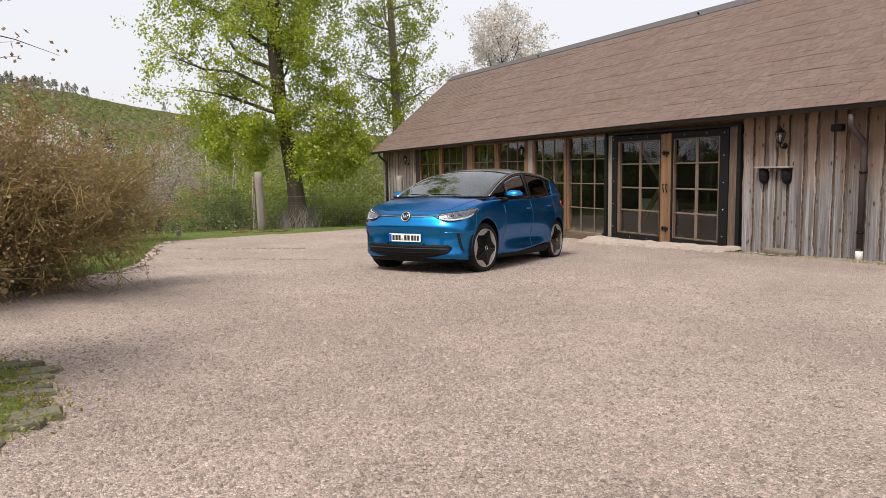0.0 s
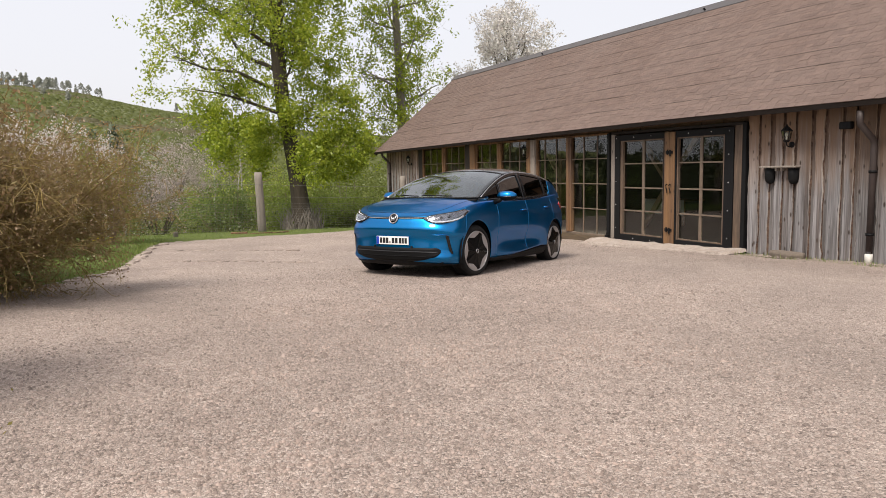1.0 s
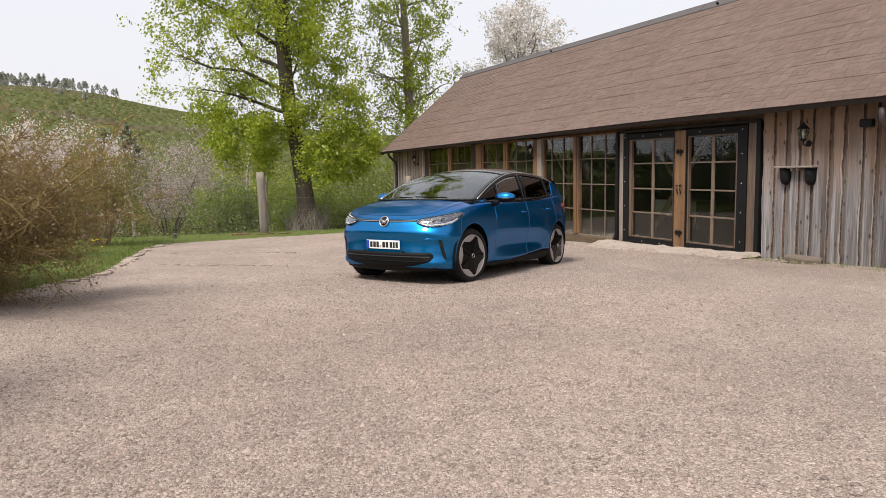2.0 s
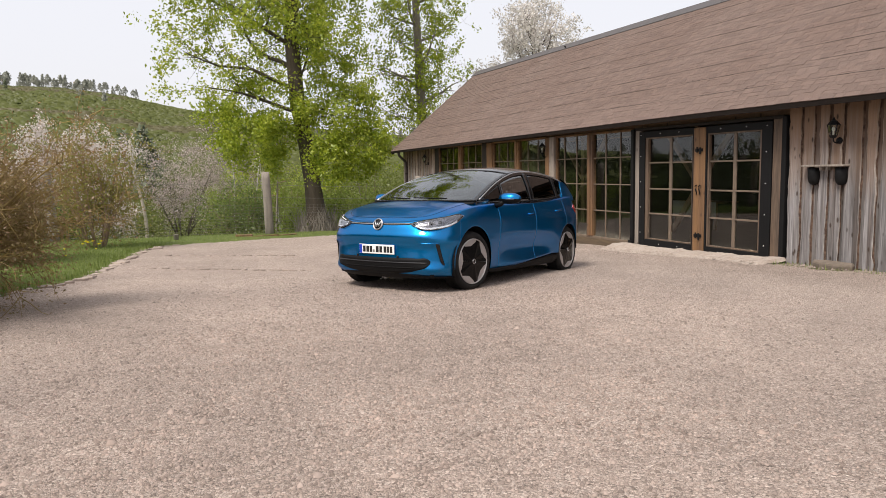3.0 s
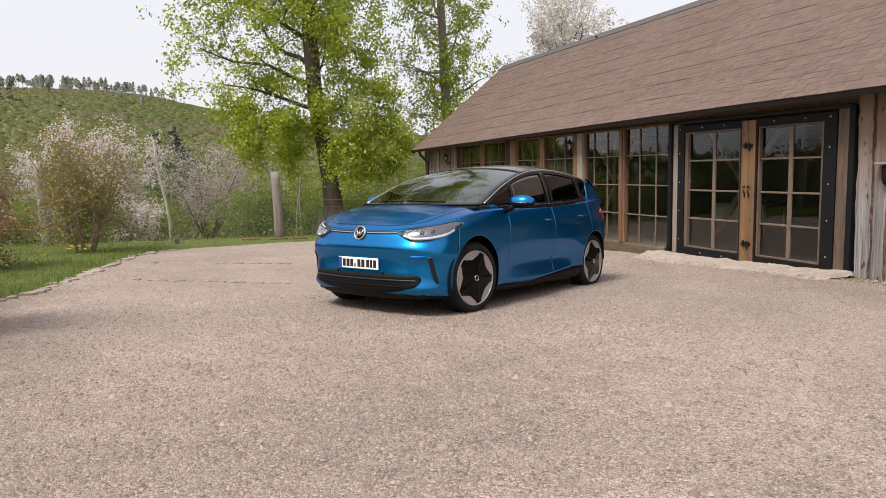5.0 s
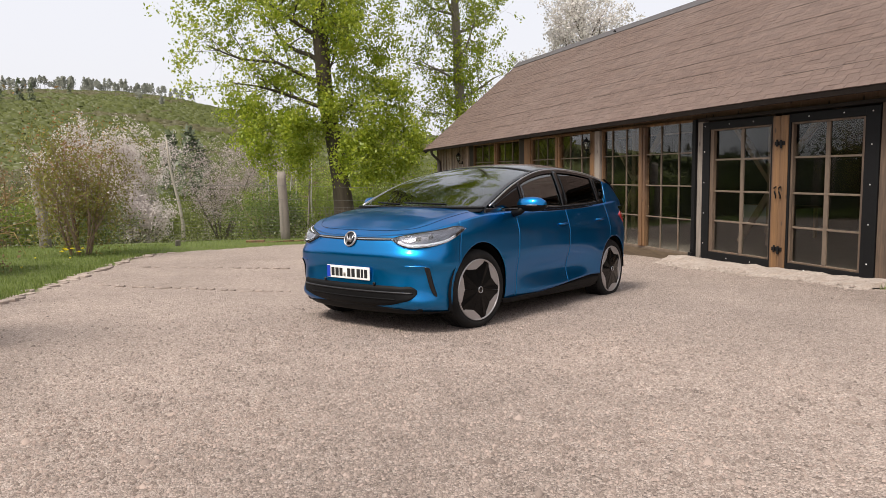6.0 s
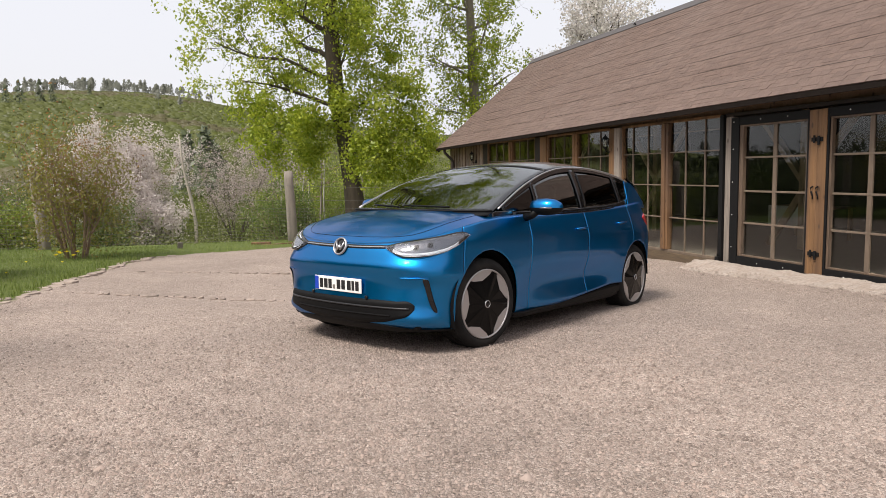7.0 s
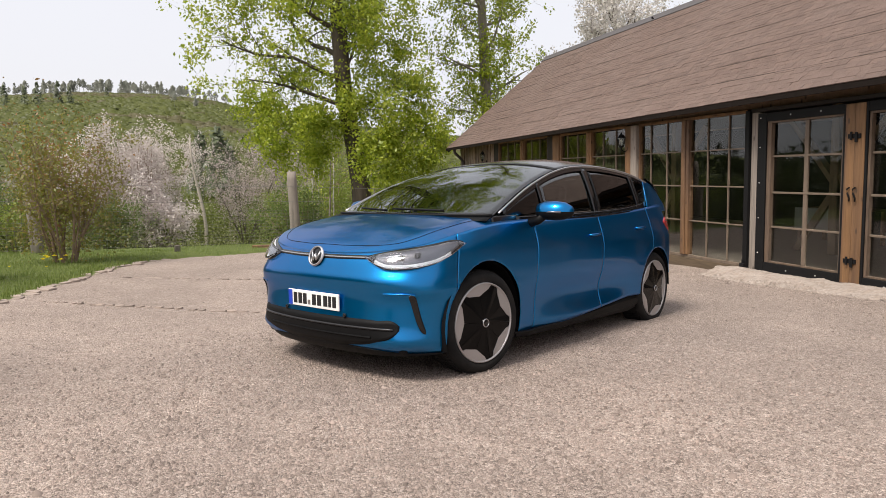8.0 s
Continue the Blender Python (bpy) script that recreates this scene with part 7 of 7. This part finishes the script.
def stones():
    rng = random.Random(12)
    # flat edging stones beside the planting at the gravel's edge
    for k in range(18):
        y = -10.3 + 0.15 * k + rng.uniform(-0.02, 0.02)
        x = float(lawn_edge(y)) - 0.17 + rng.uniform(-0.08, 0.05)
        slab_at("edging_stone", "flat grey mossy edging stone at the gravel's edge", x, y, rng.uniform(0.2, 0.38), rng.uniform(0.08, 0.15), rng.uniform(0.02, 0.05), rng.uniform(-18, 10), rng, "edging stones")
        if k % 2 == 0:
            slab_at("edging_stone", "flat grey mossy edging stone at the gravel's edge", x - 0.3, y + 0.1, rng.uniform(0.25, 0.4), rng.uniform(0.16, 0.24), rng.uniform(0.03, 0.06), rng.uniform(-25, 20), rng, "edging stones")
    for k in range(46):
        y = -3.2 + 0.215 * k + rng.uniform(-0.05, 0.05)
        if y > 6.4:
            break
        x = float(lawn_edge(y)) + rng.uniform(-0.09, 0.05)
        slab_at("border_stone", "small flat pale stone bordering lawn and gravel", x, y, rng.uniform(0.10, 0.24), rng.uniform(0.10, 0.18), rng.uniform(0.012, 0.032), rng.uniform(-40, 40), rng, "border stones", "stone", M_DRAIN)
    # two lines of half-buried stones across the yard
    for (x0, y0), (x1, y1), n in (((-10.3, 0.4), (-7.6, -1.4), 24), ((-9.6, 2.9), (-7.2, 1.8), 16)):
        for k in range(n):
            t = (k + rng.uniform(-0.3, 0.3)) / n
            x, y = x0 + (x1 - x0) * t, y0 + (y1 - y0) * t + rng.uniform(-0.04, 0.04)
            slab_at("drain_stone", "half-buried pale stone in a line across the gravel", x, y, rng.uniform(0.06, 0.15), rng.uniform(0.05, 0.09), rng.uniform(0.006, 0.018), rng.uniform(-40, 10), rng, "drain stones", "stone", M_DRAIN)
    slab_at("stepping_stone", "low brown stone block at the foot of the barn wall", -0.22, -4.6, 0.3, 0.62, 0.11, 3, rng, "", "stone", M_BLOCK)
    ob = slab_at("dark_stump", "small dark post stump at the lawn's corner", -9.25, 8.2, 0.12, 0.12, 0.2, 0, rng, "", "stump")


def gravel():
    """Loose stones where the yard is seen from near, each a small faceted lump."""
    rs = np.random.RandomState(61)
    n = 84000
    x, y = rs.uniform(-13.2, 0.2, n * 3), rs.uniform(-12.8, 1.5, n * 3)
    near = np.min(np.hypot(x[:, None] - np.linspace(-10.6, -7.0, 9)[None], y[:, None] - np.linspace(-10.9, -5.6, 9)[None]), 1)
    keep = rs.uniform(0, 1, n * 3) < np.maximum(np.clip(1.25 - near / 3.1, 0.03, 1), 0.16 * (x > -1.7))
    keep &= x > lawn_edge(y) - 0.1
    x, y = x[keep][:n], y[keep][:n]
    n = len(x)
    s = 0.0055 + 0.0085 * rs.uniform(0, 1, n) ** 1.7
    s[rs.uniform(0, 1, n) < 0.004] *= 2.2
    z = land(x, y) + 0.003
    base = np.array([(1, 0, 0), (0, 1, 0), (-1, 0, 0), (0, -1, 0), (0.2, 0.1, 0.75), (-0.3, -0.2, 0.55)], float)
    tri = np.array([(0, 1, 4), (1, 2, 4), (2, 5, 4), (2, 3, 5), (3, 0, 4), (3, 4, 5)])
    v = base[None] * (1 + rs.uniform(-0.35, 0.35, (n, 6, 3)))
    a = rs.uniform(0, 6.283, n)
    ca, sa = np.cos(a)[:, None], np.sin(a)[:, None]
    el = rs.uniform(0.6, 1.0, (n, 1))
    vx, vy = v[:, :, 0] * ca - v[:, :, 1] * el * sa, v[:, :, 0] * sa + v[:, :, 1] * el * ca
    p = np.stack([vx * s[:, None] + x[:, None], vy * s[:, None] + y[:, None], v[:, :, 2] * s[:, None] * 1.05 + z[:, None]], 2)
    rough = np.array([noise.noise(Vector((q * 0.8, w * 0.8, 0))) * 0.018 + noise.noise(Vector((q * 3.1, w * 3.1, 4))) * 0.008 for q, w in zip(x, y)])
    p[:, :, 2] += rough[:, None] - 0.002 + 0.05 * (np.clip((x + 0.75) / 0.5, 0, 1) * (y < 0.9) * (y > -3.6))[:, None]
    f = (np.arange(n)[:, None, None] * 6 + tri[None]).reshape(-1, 3)
    tagged(piece("loose_gravel", p.reshape(-1, 3), f, M_STONE), "loose crushed pinkish gravel over the yard", "gravel", kind="stuff")


def rubble():
    """Broken crumbs of mortar and stone along the foot of the ramp and the wall."""
    rs = np.random.RandomState(63)
    n = 900
    y = rs.uniform(-7.4, 1.3, n)
    x = np.where(rs.uniform(0, 1, n) < 0.7, -0.85 - 0.22 * np.sin(y * 2.1) * 0.6 + rs.normal(0, 0.12, n), rs.uniform(-0.7, -0.12, n))
    x = np.where(y < -3.7, rs.uniform(-0.4, -0.08, n), x)
    s = 0.008 + 0.022 * rs.uniform(0, 1, n) ** 3
    base = np.array([(1, 0, 0), (0, 1, 0), (-1, 0, 0), (0, -1, 0), (0.2, 0.1, 0.8), (-0.3, -0.2, 0.6)])
    tri = np.array([(0, 1, 4), (1, 2, 4), (2, 5, 4), (2, 3, 5), (3, 0, 4), (3, 4, 5)])
    v = base[None] * (1 + rs.uniform(-0.4, 0.4, (n, 6, 3))) * s[:, None, None]
    lift = np.where((y > -3.6) & (y < 0.9), 0.075 * np.clip(1 + (x + 0.1) / 0.85, 0, 1) + 0.01, 0.012)
    v = v + np.stack([x, y, land(x, y) + lift], 1)[:, None, :]
    f = (np.arange(n)[:, None, None] * 6 + tri[None]).reshape(-1, 3)
    tagged(piece("rubble", v.reshape(-1, 3), f, M_DRAIN), "crumbs of mortar and stone along the barn's foot", "rubble", kind="stuff")


def grass():
    rs = np.random.RandomState(71)
    xs, ys = [], []
    for x0, x1, y0, y1, n in ((-13.6, -12.2, -11.0, -7.6, 3000), (-14.5, -9.4, -4.6, 9.0, 42000), (-9.4, -1.0, 6.5, 12.5, 9000), (-0.5, -0.06, -7.5, -3.6, 700)):
        xs.append(rs.uniform(x0, x1, n))
        ys.append(rs.uniform(y0, y1, n))
    x, y = np.concatenate(xs), np.concatenate(ys)
    d = fence_distance(x, y)
    keep = ((x < lawn_edge(y) - 0.02) & (d < 1.5)) | ((d > -0.55) & (d < 2.5) & (x < -1)) | (x > -0.55)
    x, y = x[keep], y[keep]
    n = len(x)
    h = rs.uniform(0.02, 0.065, n) * np.where(rs.uniform(0, 1, n) < 0.12, 1.8, 1.0)
    a = rs.uniform(0, 6.283, n)
    z = land(x, y) + 0.045 * (x < -1)
    w = 0.006
    bend = rs.uniform(0.1, 0.6, n) * h
    p = np.stack([np.stack([x - w * np.cos(a), y - w * np.sin(a), z - 0.02], 1), np.stack([x + w * np.cos(a), y + w * np.sin(a), z - 0.02], 1),
                  np.stack([x - bend * np.sin(a), y + bend * np.cos(a), z + h], 1)], 1)
    tagged(piece("grass", p.reshape(-1, 3), np.arange(n * 3).reshape(n, 3), M_GRASS), "short spring grass of the lawn and the fence strip", "grass", kind="stuff")
    # low leafy plants behind the edging stones
    for name, n, material, label in (("bed_plants", 240, M_GRASS, "low green plants behind the edging stones"), ("bed_moss", 200, M_LEAF_OLIVE, "yellowish moss and stonecrop between the edging stones")):
        y = rs.uniform(-10.6, -7.6, n)
        c = np.stack([lawn_edge(y) - (0.34 if n == 240 else 0.08) - 0.8 * rs.uniform(0, 1, n), y, np.zeros(n)], 1)
        c[:, 2] = land(c[:, 0], c[:, 1]) + rs.uniform(0.01, 0.05, n)
        v, f = leaves(c, 40, np.array((0.09, 0.09, 0.03)), 0.012, rs)
        tagged(piece(name, v, f, material), label, "plants", kind="stuff")


def planks():
    """Old planks lying at the foot of the fence post."""
    rng = random.Random(8)
    for x, y, ln, turn, h in ((-6.9, 9.15, 1.25, 14, 0.05), (-6.1, 9.45, 0.9, 24, 0.06), (-7.3, 9.3, 0.5, -12, 0.09)):
        bm = bmesh.new()
        box(bm, -ln / 2, ln / 2, -0.07, 0.07, -0.02, h, 0.008)
        for v in bm.verts:
            v.co += Vector((rng.uniform(-0.012, 0.012), rng.uniform(-0.01, 0.01), rng.uniform(-0.006, 0.006)))
        ob = part("old_plank", bm, M_BROWN_WOOD)
        ob.matrix_basis = pose(x, y, float(land(x, y)) + 0.015, 0, 0, turn)
        tagged(ob, "old brown plank lying at the foot of the fence post", "plank", "old planks")


def flowers():
    rng = random.Random(2)
    for k, (x, y) in enumerate(((-11.25, 5.05), (-11.12, 5.1), (-11.0, 5.02), (-11.32, 5.15), (-10.95, 5.2), (-11.2, 4.95), (-11.6, 4.2), (-11.0, 4.0), (-11.4, 2.2))):
        z = float(land(x, y)) + 0.05
        h = rng.uniform(0.10, 0.17) if k < 6 else 0.06
        q = 0.8 if k < 6 else 0.45
        ob = empty("yellow_flower", "yellow spring flower in the lawn", "flower", pose(x, y, z), "yellow flowers")
        tube_part("stalk", [(0, 0, -0.02), (0.01, 0, h)], 0.004, M_GRASS, ob, 5)
        v, f = [], []
        for j in range(6):
            a = math.pi / 3 * j
            b = len(v)
            v += [(0.01, 0, h)] + [(0.01 + q * d * math.cos(a + o), q * d * math.sin(a + o), h + e) for d, o, e in ((0.045, -0.4, 0.02), (0.06, 0.0, 0.012), (0.045, 0.4, 0.02))]
            f.append((b, b + 1, b + 2, b + 3))
        piece("petals", v, f, M_YELLOW, ob)
        v, f = lathe([(0.018 * q, h), (0.02 * q, h + 0.03 * q), (0.024 * q, h + 0.036 * q)], 8)
        piece("cup", [(a + 0.01, b, c) for a, b, c in v], f, M_YELLOW, ob, True)


stones()
gravel()
rubble()
grass()
planks()
flowers()

# ---- boards and shingles, piece by piece ----
boards_wall()
roof()
